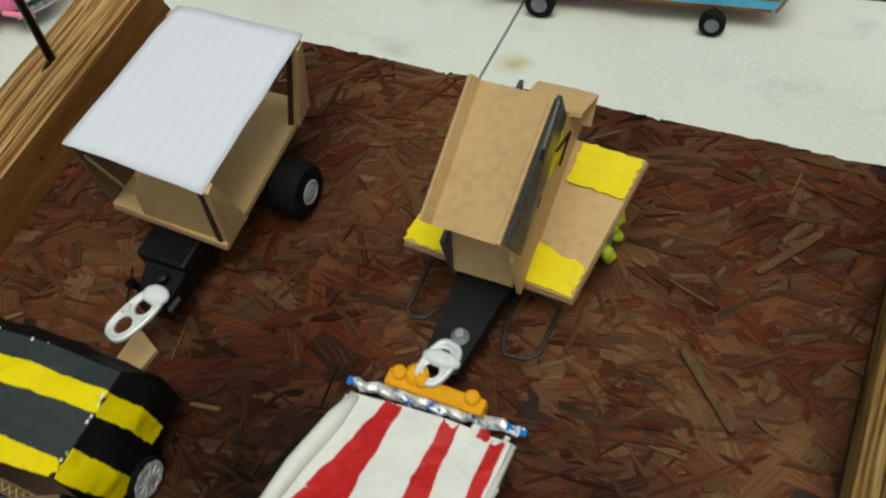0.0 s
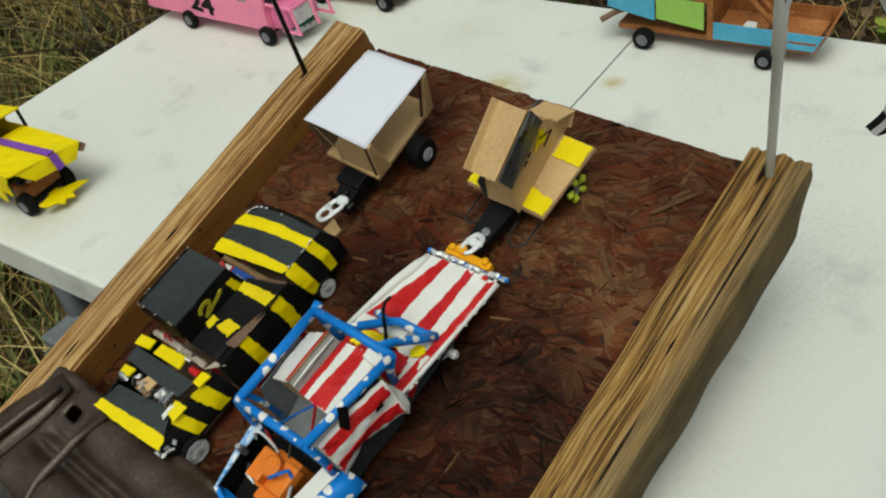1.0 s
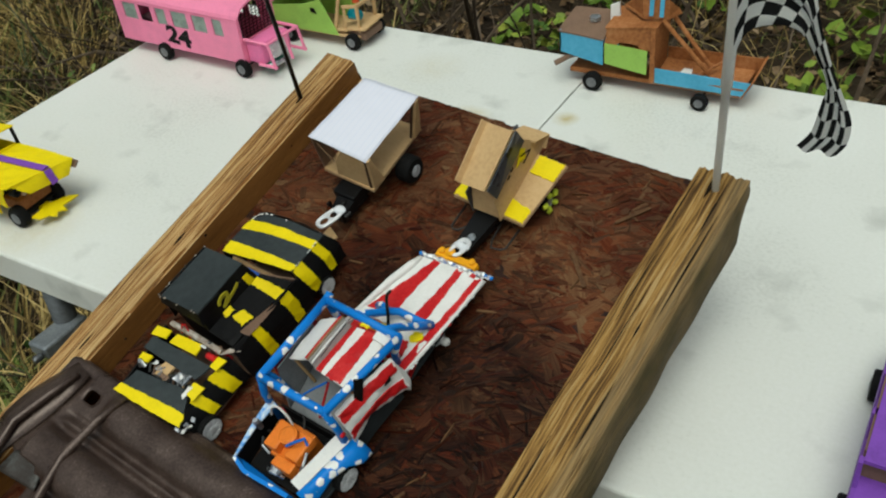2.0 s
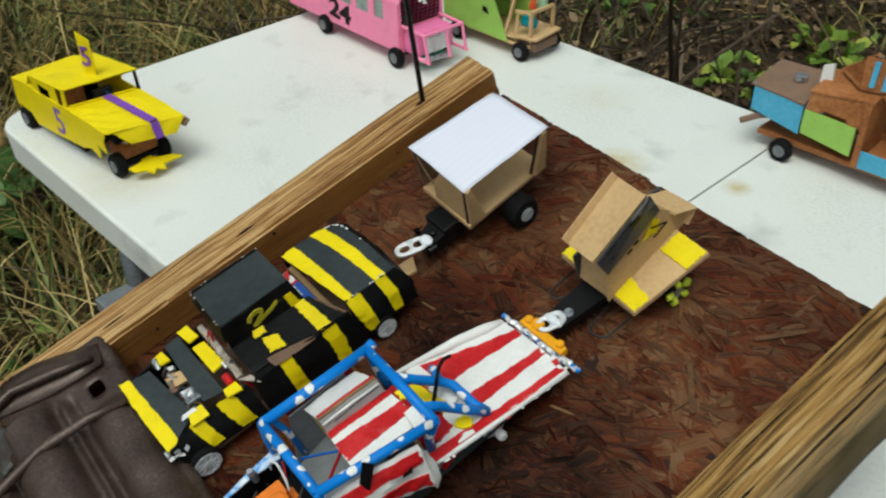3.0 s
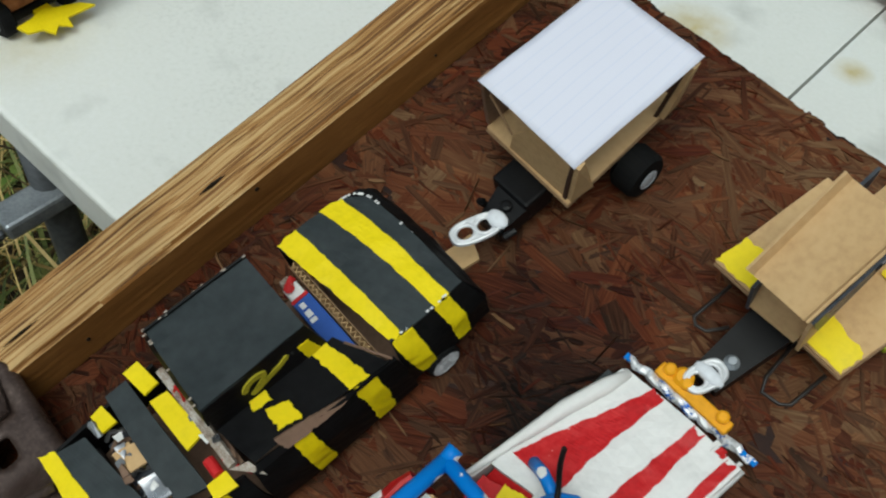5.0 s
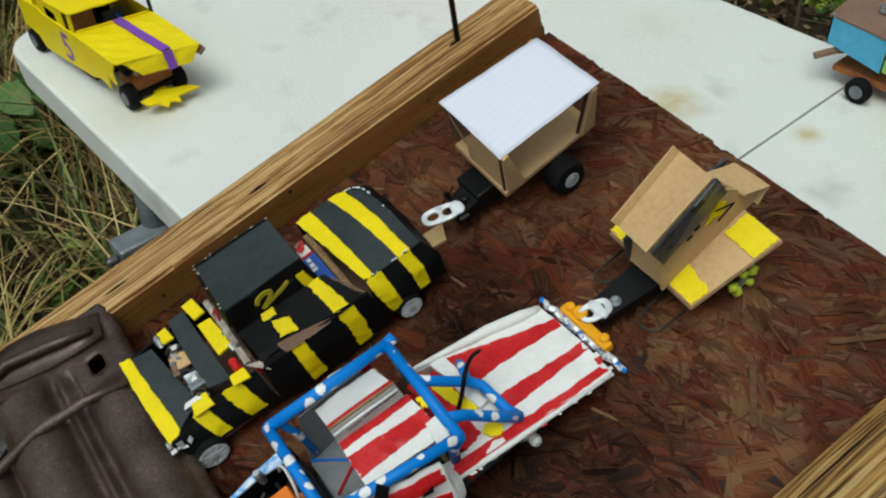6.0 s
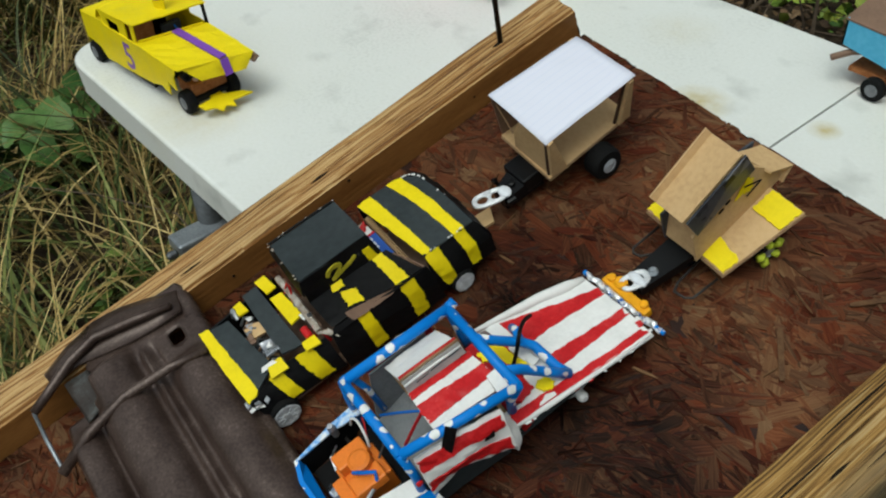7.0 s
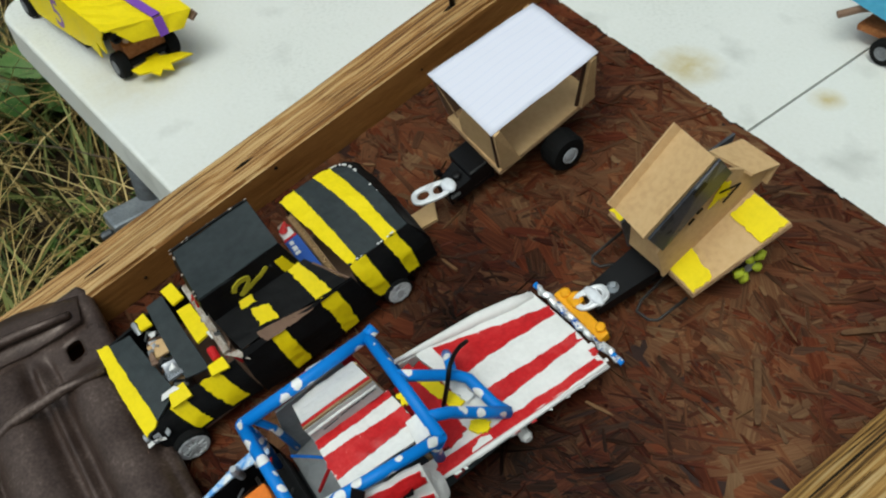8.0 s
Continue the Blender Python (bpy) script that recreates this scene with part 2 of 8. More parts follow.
M_TYRE = paint("black_rubber", (0.008, 0.008, 0.008), 0.7, 0.3)
M_TYRE.node_tree.nodes["Principled BSDF"].inputs["Specular IOR Level"].default_value = 0.1
M_HUB = textured("grey_hub_plastic", [(0.3, (0.24, 0.25, 0.27)), (0.7, (0.46, 0.47, 0.49))], 150, 0.4)
M_HUB_DARK = textured("dull_hub_plastic", [(0.3, (0.10, 0.10, 0.11)), (0.7, (0.24, 0.25, 0.26))], 150, 0.45)
M_HUB_WHITE = textured("white_hub_plastic", [(0.3, (0.42, 0.43, 0.44)), (0.7, (0.66, 0.67, 0.68))], 150, 0.4)
M_FOIL = textured("blue_white_foil", [(0.38, (0.02, 0.10, 0.42)), (0.42, (0.25, 0.32, 0.5)), (0.46, (0.74, 0.75, 0.77)), (0.58, (0.78, 0.79, 0.80)), (0.64, (0.30, 0.31, 0.33))], 130, 0.3, bump=0.6, metal=0.35)
M_PALE = textured("pale_blue_white_paint", [(0.40, (0.10, 0.32, 0.72)), (0.50, (0.42, 0.58, 0.80)), (0.58, (0.76, 0.78, 0.80))], 60, 0.4)
M_CHROME = textured("scratched_metal", [(0.3, (0.42, 0.43, 0.45)), (0.7, (0.72, 0.73, 0.75))], 150, 0.32, metal=0.9)
M_TAB = textured("white_pull_tab", [(0.3, (0.62, 0.63, 0.65)), (0.7, (0.82, 0.83, 0.84))], 120, 0.4, metal=0.3)
M_BLACKPLASTIC = paint("black_plastic", (0.006, 0.006, 0.0065), 0.35, 0.3)
M_BLACKPLASTIC.node_tree.nodes["Principled BSDF"].inputs["Specular IOR Level"].default_value = 0.16
M_STEEL_PLATE = textured("brown_stamped_steel", [(0.30, (0.026, 0.014, 0.010)), (0.44, (0.054, 0.034, 0.027)), (0.56, (0.082, 0.055, 0.045)), (0.68, (0.17, 0.125, 0.105))], 34, 0.36, bump=0.25, fine=500, metal=0.35)
M_ROD = textured("dark_iron_rod", [(0.3, (0.010, 0.009, 0.008)), (0.7, (0.045, 0.038, 0.034))], 120, 0.5, metal=0.3)
M_POLE_WHITE = paint("white_stick", (0.90, 0.90, 0.87), 0.45, 0.06)
# milky plastic tube: half of the light goes through its wall
nn, ll = M_POLE_WHITE.node_tree.nodes, M_POLE_WHITE.node_tree.links
thin, both = nn.new("ShaderNodeBsdfTranslucent"), nn.new("ShaderNodeMixShader")
thin.inputs["Color"].default_value = (0.92, 0.92, 0.89, 1)
ll.new(nn["Principled BSDF"].outputs[0], both.inputs[1])
ll.new(thin.outputs[0], both.inputs[2])
ll.new(both.outputs[0], nn["Material Output"].inputs["Surface"])
pn, pl = M_POLE_WHITE.node_tree.nodes, M_POLE_WHITE.node_tree.links
pthin, pboth = pn.new("ShaderNodeBsdfTranslucent"), pn.new("ShaderNodeMixShader")
pthin.inputs["Color"].default_value, pboth.inputs["Fac"].default_value = (0.93, 0.93, 0.90, 1), 0.4
pl.new(pn["Principled BSDF"].outputs[0], pboth.inputs[1])
pl.new(pthin.outputs[0], pboth.inputs[2])
pl.new(pboth.outputs[0], pn["Material Output"].inputs["Surface"])
M_GLUE = paint("clear_glue", (0.72, 0.74, 0.78), 0.2, 0.15)
M_NAVY = textured("grey_tape", [(0.3, (0.022, 0.025, 0.032)), (0.7, (0.075, 0.082, 0.095))], 60, 0.35)
M_BLUEBOX = paint("blue_printed_card", (0.03, 0.09, 0.36), 0.4, 0.15)
M_SOIL = textured("damp_soil", [(0.3, (0.010, 0.007, 0.004)), (0.5, (0.028, 0.019, 0.010)), (0.7, (0.06, 0.042, 0.022))], 6, 0.9, bump=0.8, depth=0.02)
M_DRY = textured("dry_grass", [(0.1, (0.06, 0.036, 0.010)), (0.45, (0.20, 0.138, 0.040)), (0.7, (0.40, 0.285, 0.098)), (0.95, (0.62, 0.475, 0.205))], 6, 0.7, island=0.9, bump=0.1)
M_GRASS = textured("green_grass", [(0.1, (0.024, 0.034, 0.008)), (0.5, (0.082, 0.106, 0.025)), (0.9, (0.215, 0.230, 0.066))], 6, 0.55, island=0.9, bump=0.1)
M_LITTER = textured("fallen_leaves", [(0.1, (0.03, 0.018, 0.009)), (0.45, (0.10, 0.06, 0.028)), (0.7, (0.18, 0.115, 0.06)), (0.95, (0.28, 0.20, 0.12))], 10, 0.75, island=0.85)
M_LEAF = textured("green_leaves", [(0.1, (0.03, 0.065, 0.012)), (0.5, (0.085, 0.155, 0.028)), (0.9, (0.20, 0.27, 0.055))], 10, 0.5, island=0.8)
M_SPRING = textured("yellow_green_leaves", [(0.1, (0.07, 0.13, 0.015)), (0.5, (0.17, 0.26, 0.035)), (0.9, (0.34, 0.38, 0.06))], 10, 0.5, island=0.7)
M_DOCK = textured("dock_leaf", [(0.2, (0.028, 0.07, 0.014)), (0.5, (0.060, 0.135, 0.028)), (0.8, (0.13, 0.20, 0.06))], 40, 0.45, island=0.4)
M_TWIG = textured("brown_twigs", [(0.1, (0.025, 0.017, 0.011)), (0.5, (0.07, 0.05, 0.033)), (0.9, (0.16, 0.12, 0.085))], 10, 0.85, island=0.7)

# blue paint with dabs of white on the roll cage
M_DOTS, nn, ll, bb = material("blue_paint_white_dabs", (0.02, 0.13, 0.52), 0.4)
vor, tco = nn.new("ShaderNodeTexVoronoi"), nn.new("ShaderNodeTexCoord")
vor.inputs["Scale"].default_value = 104
wob = nn.new("ShaderNodeTexNoise")
wob.inputs["Scale"].default_value = 300
addn = nn.new("ShaderNodeMath")
addn.operation = "MULTIPLY_ADD"
addn.inputs[1].default_value = 0.30
ll.new(tco.outputs["Object"], vor.inputs["Vector"])
ll.new(tco.outputs["Object"], wob.inputs["Vector"])
ll.new(wob.outputs[0], addn.inputs[0])
ll.new(vor.outputs["Distance"], addn.inputs[2])
dr = ramp(nn, [(0.450, (0.80, 0.80, 0.79)), (0.470, (0.012, 0.195, 0.64))])
ll.new(addn.outputs[0], dr.inputs[0])
ll.new(dr.outputs[0], bb.inputs["Base Color"])

# wood strands: each has its own tone, and grain along its length
M_FLAKE, nn, ll, bb = material("stained_strands", (0.04, 0.015, 0.008), 0.42)
bb.inputs["Specular IOR Level"].default_value = 0.07
uvn, geo, gm = nn.new("ShaderNodeUVMap"), nn.new("ShaderNodeNewGeometry"), nn.new("ShaderNodeMapping")
uvn.uv_map = "UVMap"
gm.inputs["Scale"].default_value = (45, 1100, 1)
ll.new(uvn.outputs[0], gm.inputs[0])
g1 = nn.new("ShaderNodeTexNoise")
g1.inputs["Scale"].default_value, g1.inputs["Detail"].default_value = 1.0, 5.0
ll.new(gm.outputs[0], g1.inputs["Vector"])
tco, big = nn.new("ShaderNodeTexCoord"), nn.new("ShaderNodeTexNoise")
big.inputs["Scale"].default_value, big.inputs["Detail"].default_value = 8.0, 3.0
ll.new(tco.outputs["Object"], big.inputs["Vector"])
s1, s2 = nn.new("ShaderNodeMath"), nn.new("ShaderNodeMath")
s1.operation = s2.operation = "MULTIPLY_ADD"
s1.inputs[1].default_value, s2.inputs[1].default_value, s2.inputs[2].default_value = 0.62, 0.22, -0.115
ll.new(geo.outputs["Random Per Island"], s2.inputs[0])
ll.new(g1.outputs[0], s1.inputs[0])
ll.new(s2.outputs[0], s1.inputs[2])
s3 = nn.new("ShaderNodeMath")
s3.operation = "MULTIPLY_ADD"
s3.inputs[1].default_value = 0.92
ll.new(big.outputs[0], s3.inputs[0])
ll.new(s1.outputs[0], s3.inputs[2])
fr = ramp(nn, [(0.38, (0.0045, 0.0018, 0.0011)), (0.56, (0.028, 0.0080, 0.0038)), (0.74, (0.080, 0.0245, 0.0108)), (0.90, (0.125, 0.048, 0.0205)), (1.0, (0.17, 0.078, 0.035))])
fm, ff, fh, fs, hs = nn.new("ShaderNodeMath"), nn.new("ShaderNodeMath"), nn.new("ShaderNodeMapRange"), nn.new("ShaderNodeMapRange"), nn.new("ShaderNodeHueSaturation")
fm.operation, ff.operation = "MULTIPLY", "FRACT"
fm.inputs[1].default_value = 17.31
fh.inputs["To Min"].default_value, fh.inputs["To Max"].default_value = 0.490, 0.519
fs.inputs["To Min"].default_value, fs.inputs["To Max"].default_value = 1.07, 0.88
ll.new(geo.outputs["Random Per Island"], fm.inputs[0])
ll.new(fm.outputs[0], ff.inputs[0])
ll.new(ff.outputs[0], fh.inputs[0])
ll.new(ff.outputs[0], fs.inputs[0])
ll.new(fh.outputs[0], hs.inputs["Hue"])
ll.new(fs.outputs[0], hs.inputs["Saturation"])
ll.new(fr.outputs[0], hs.inputs["Color"])
# shade put into the colour as dark patches; paler patches towards the far edge
patch_tone = s3.outputs[0]
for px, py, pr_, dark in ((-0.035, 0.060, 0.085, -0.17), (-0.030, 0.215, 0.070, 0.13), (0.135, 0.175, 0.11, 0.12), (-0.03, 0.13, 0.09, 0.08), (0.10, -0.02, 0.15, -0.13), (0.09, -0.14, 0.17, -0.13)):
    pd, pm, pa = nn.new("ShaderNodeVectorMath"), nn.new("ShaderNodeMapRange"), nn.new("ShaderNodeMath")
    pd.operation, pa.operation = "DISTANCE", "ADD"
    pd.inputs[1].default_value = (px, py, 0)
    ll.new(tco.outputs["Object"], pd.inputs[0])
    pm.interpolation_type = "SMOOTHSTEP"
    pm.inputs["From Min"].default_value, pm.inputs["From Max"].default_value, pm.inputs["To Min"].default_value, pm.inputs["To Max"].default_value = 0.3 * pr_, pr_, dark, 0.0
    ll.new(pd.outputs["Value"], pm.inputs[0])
    ll.new(patch_tone, pa.inputs[0])
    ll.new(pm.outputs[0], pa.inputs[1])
    patch_tone = pa.outputs[0]
ll.new(patch_tone, fr.inputs[0])
ll.new(hs.outputs[0], bb.inputs["Base Color"])
rg = nn.new("ShaderNodeMapRange")
rg.inputs["To Min"].default_value, rg.inputs["To Max"].default_value = 0.32, 0.62
ll.new(big.outputs[0], rg.inputs[0])
ll.new(rg.outputs[0], bb.inputs["Roughness"])
fb = nn.new("ShaderNodeBump")
fb.inputs["Strength"].default_value, fb.inputs["Distance"].default_value = 0.9, 0.0006
ll.new(g1.outputs[0], fb.inputs["Height"])
ll.new(fb.outputs[0], bb.inputs["Normal"])

# splinters on top: tones further apart
M_STRAND = M_FLAKE.copy()
M_STRAND.name = "stained_splinters"
for k, (w, off) in ((s2.name, (0.20, -0.08)), (s3.name, (0.70, None))):
    M_STRAND.node_tree.nodes[k].inputs[1].default_value = w
    if off is not None:
        M_STRAND.node_tree.nodes[k].inputs[2].default_value = off

# ruled writing paper
M_PAPER, nn, ll, bb = material("ruled_paper", (0.74, 0.74, 0.84), 0.75)
tco, sep, mod = nn.new("ShaderNodeTexCoord"), nn.new("ShaderNodeSeparateXYZ"), nn.new("ShaderNodeMath")
ll.new(tco.outputs["Object"], sep.inputs[0])
mod.operation = "PINGPONG"
mod.inputs[1].default_value = 0.00275
ll.new(sep.outputs["X"], mod.inputs[0])
pr = ramp(nn, [(0.04, (0.735, 0.755, 0.88)), (0.18, (0.785, 0.79, 0.895))])
sc = nn.new("ShaderNodeMath")
sc.operation = "MULTIPLY"
sc.inputs[1].default_value = 364
ll.new(mod.outputs[0], sc.inputs[0])
ll.new(sc.outputs[0], pr.inputs[0])
ll.new(pr.outputs[0], bb.inputs["Base Color"])
thin, both = nn.new("ShaderNodeBsdfTranslucent"), nn.new("ShaderNodeMixShader")
both.inputs["Fac"].default_value = 0.12
ll.new(pr.outputs[0], thin.inputs["Color"])
ll.new(bb.outputs[0], both.inputs[1])
ll.new(thin.outputs[0], both.inputs[2])
ll.new(both.outputs[0], nn["Material Output"].inputs["Surface"])


# ---- mesh helpers ----
def part(name, bm, mat, parent=None, label="", smooth=False):
    me = bpy.data.meshes.new(name)
    bmesh.ops.recalc_face_normals(bm, faces=bm.faces)
    bm.to_mesh(me)
    bm.free()
    me.materials.append(mat)
    if smooth:
        for p in me.polygons:
            p.use_smooth = True
    ob = new(name, me)
    if parent:
        ob.parent = parent
    if label:
        ob["label"] = label
    return ob


def thing(name, m, label, category, group="", kind=""):
    e = new(name)
    e.empty_display_size = 0.02
    e.matrix_world = m
    return tagged(e, label, category, group, kind)


def hexa(bm, corners):
    """A block from its eight corners: four below, four above, in turn."""
    v = [bm.verts.new(c) for c in corners]
    for f in ((0, 3, 2, 1), (4, 5, 6, 7), (0, 1, 5, 4), (1, 2, 6, 5), (2, 3, 7, 6), (3, 0, 4, 7)):
        bm.faces.new([v[i] for i in f])
    return v


def box(x0, x1, y0, y1, z0, z1, bevel=0.0, bm=None, seg=2):
    own = bmesh.new()
    hexa(own, [(x0, y0, z0), (x1, y0, z0), (x1, y1, z0), (x0, y1, z0), (x0, y0, z1), (x1, y0, z1), (x1, y1, z1), (x0, y1, z1)])
    if bevel:
        bmesh.ops.bevel(own, geom=own.edges[:], offset=bevel, segments=seg, affect="EDGES", profile=0.5)
    return merge(bm, own)


def merge(bm, own):
    if bm is None:
        return own
    tmp = bpy.data.meshes.new("tmp")
    own.to_mesh(tmp)
    own.free()
    bm.from_mesh(tmp)
    bpy.data.meshes.remove(tmp)
    return bm


def slab(poly, t, bm=None):
    """A sheet of thickness t below a flat 3D outline."""
    own = bm or bmesh.new()
    p = [Vector(q) for q in poly]
    n = Vector()
    for a, b in zip(p, p[1:] + p[:1]):
        n += a.cross(b)
    n.normalize()
    top = [own.verts.new(q) for q in p]
    low = [own.verts.new(q - n * t) for q in p]
    own.faces.new(top)
    own.faces.new(low[::-1])
    for i in range(len(p)):
        j = (i + 1) % len(p)
        own.faces.new((top[j], top[i], low[i], low[j]))
    return own


def tube(pts, r, n=10, bm=None, cap=True):
    """A round bar along a line of points; r may be one radius or one for each point."""
    own = bm or bmesh.new()
    pts = [Vector(p) for p in pts]
    rr = r if isinstance(r, (list, tuple)) else [r] * len(pts)
    rings, up = [], None
    for i, p in enumerate(pts):
        d = (pts[min(i + 1, len(pts) - 1)] - pts[max(i - 1, 0)]).normalized()
        if up is None:
            up = d.orthogonal().normalized()
        up = (up - d * up.dot(d)).normalized()
        side = d.cross(up)
        rings.append([own.verts.new(p + rr[i] * (math.cos(2 * math.pi * k / n) * up + math.sin(2 * math.pi * k / n) * side)) for k in range(n)])
    for a, b in zip(rings, rings[1:]):
        for k in range(n):
            own.faces.new((a[k], a[(k + 1) % n], b[(k + 1) % n], b[k]))
    if cap:
        own.faces.new(rings[0][::-1])
        own.faces.new(rings[-1])
    return own


def loft(lines, t, seed=0, amp=0.0):
    """A sheet of thickness t through rows of points, slightly crushed."""
    own = bmesh.new()
    up = [[own.verts.new(Vector(p) + Vector((0, 0, amp * noise.noise(Vector(p) * 160 + Vector((seed, 0, 0)))))) for p in row] for row in lines]
    dn = [[own.verts.new(v.co - Vector((0, 0, t))) for v in row] for row in up]
    n, m = len(up), len(up[0])
    for i in range(n - 1):
        for k in range(m - 1):
            own.faces.new((up[i][k], up[i][k + 1], up[i + 1][k + 1], up[i + 1][k]))
            own.faces.new((dn[i][k], dn[i + 1][k], dn[i + 1][k + 1], dn[i][k + 1]))
    edge = [(0, k) for k in range(m)] + [(i, m - 1) for i in range(1, n)] + [(n - 1, k) for k in range(m - 2, -1, -1)] + [(i, 0) for i in range(n - 2, 0, -1)]
    for a, b in zip(edge, edge[1:] + edge[:1]):
        own.faces.new((up[a[0]][a[1]], up[b[0]][b[1]], dn[b[0]][b[1]], dn[a[0]][a[1]]))
    return own


def lathe(profile, n=24, axis="x", at=(0, 0, 0), bm=None):
    """Turns (along, radius) pairs round an axis."""
    own = bm or bmesh.new()
    rings = []
    for a, r in profile:
        ring = []
        for k in range(n):
            c, s = r * math.cos(2 * math.pi * k / n), r * math.sin(2 * math.pi * k / n)
            q = (a, c, s) if axis == "x" else (c, a, s) if axis == "y" else (c, s, a)
            ring.append(own.verts.new(Vector(at) + Vector(q)))
        rings.append(ring)
    for a, b in zip(rings, rings[1:]):
        for k in range(n):
            own.faces.new((a[k], a[(k + 1) % n], b[(k + 1) % n], b[k]))
    own.faces.new(rings[0])
    own.faces.new(rings[-1][::-1])
    return own


def ragged(a, b, width, rng, t=0.0004, up=(0, 0, 1), rough=0.0012, n=30, bm=None):
    """A brushed stripe with uneven edges from a to b, lying on the surface whose normal is up."""
    a, b, up = Vector(a), Vector(b), Vector(up).normalized()
    d = b - a
    side = up.cross(d).normalized()
    one, two = [], []
    w1 = w2 = 0.0
    for i in range(n + 1):
        w1 += rng.uniform(-rough, rough) * 0.55 - w1 * 0.3
        w2 += rng.uniform(-rough, rough) * 0.55 - w2 * 0.3
        p = a + d * (i / n) + up * t
        one.append(p + side * (width / 2 + w1))
        two.append(p - side * (width / 2 + w2))
    own = bm or bmesh.new()
    va, vb = [own.verts.new(p) for p in one], [own.verts.new(p) for p in two]
    la, lb = [own.verts.new(p - up * t * 0.9) for p in one], [own.verts.new(p - up * t * 0.9) for p in two]
    for i in range(n):
        own.faces.new((va[i], va[i + 1], vb[i + 1], vb[i]))
        own.faces.new((la[i], va[i], va[i + 1], la[i + 1]))
        own.faces.new((vb[i], lb[i], lb[i + 1], vb[i + 1]))
    own.faces.new((va[0], la[0], lb[0], vb[0]))
    own.faces.new((va[n], vb[n], lb[n], la[n]))
    return own


def digit(text, mat, parent, m, size, name="painted_number", thick=0.0003, bold=0.012):
    """Painted characters in the built-in font, as a mesh."""
    cu = bpy.data.curves.new(name, "FONT")
    cu.body, cu.size, cu.extrude, cu.align_x, cu.align_y = text, size, thick, "CENTER", "CENTER"
    cu.offset = size * bold
    tmp = bpy.data.objects.new("tmp", cu)
    me = bpy.data.meshes.new_from_object(tmp)
    bpy.data.objects.remove(tmp)
    me.transform(m)
    me.materials.append(mat)
    me.name = name
    ob = new(name, me)
    ob.parent = parent
    return ob


def wheel(parent, at, r, w, side=1, hub=None, spokes=6, tyre=None, hub_r=0.55):
    """A toy wheel on an axle along x: tyre with rounded shoulders, dished hub with spokes. side: where its face looks."""
    x, y, z = at
    h = w / 2
    prof = [(-h, r * 0.6), (-h, r * 0.88), (-h * 0.7, r), (h * 0.7, r), (h, r * 0.88), (h, r * 0.6)]
    t = part("wheel", lathe(prof, 24, "x", at), tyre or M_TYRE, parent, smooth=False)
    s = side
    hb = bmesh.new()
    m = 8 * spokes if spokes else 20
    rings = []
    for q, deep, face in ((hub_r * 1.08, 0.55, 0.9), (hub_r * 0.97, 0.95, 1.0), (hub_r * 0.85, 0.95, 0.98), (hub_r * 0.80, 0.2, 0.92), (0.30, 0.2, 0.92), (0.25, 0.95, 0.98), (0.16, 1.15, 1.15), (0.05, 1.18, 1.18)):
        ring = []
        for k in range(m):
            a = 2 * math.pi * k / m
            lift = face if spokes and k % 8 < 3 else deep
            ring.append(hb.verts.new(Vector(at) + Vector((s * h * (1.0 + 0.22 * ((lift if spokes else (deep + face) / 2) - 0.15)), r * q * math.cos(a), r * q * math.sin(a)))))
        rings.append(ring)
    for ra, rb in zip(rings, rings[1:]):
        for k in range(m):
            hb.faces.new((ra[k], ra[(k + 1) % m], rb[(k + 1) % m], rb[k]))
    hb.faces.new(rings[-1])
    part("hub", hb, hub or M_HUB, t, "grey plastic spoked hub")
    return t


def spline(pts, t):
    """A smooth line through points, t from 0 to 1."""
    n = len(pts) - 1
    i = max(0, min(int(t * n), n - 1))
    f = t * n - i
    p = [Vector(pts[max(0, min(n, k))]) for k in (i - 1, i, i + 1, i + 2)]
    if i == 0:
        p[0] = 2 * p[1] - p[2]
    if i == n - 1:
        p[3] = 2 * p[2] - p[1]
    return 0.5 * (2 * p[1] + (p[2] - p[0]) * f + (2 * p[0] - 5 * p[1] + 4 * p[2] - p[3]) * f * f + (3 * p[1] - p[0] - 3 * p[2] + p[3]) * f ** 3)


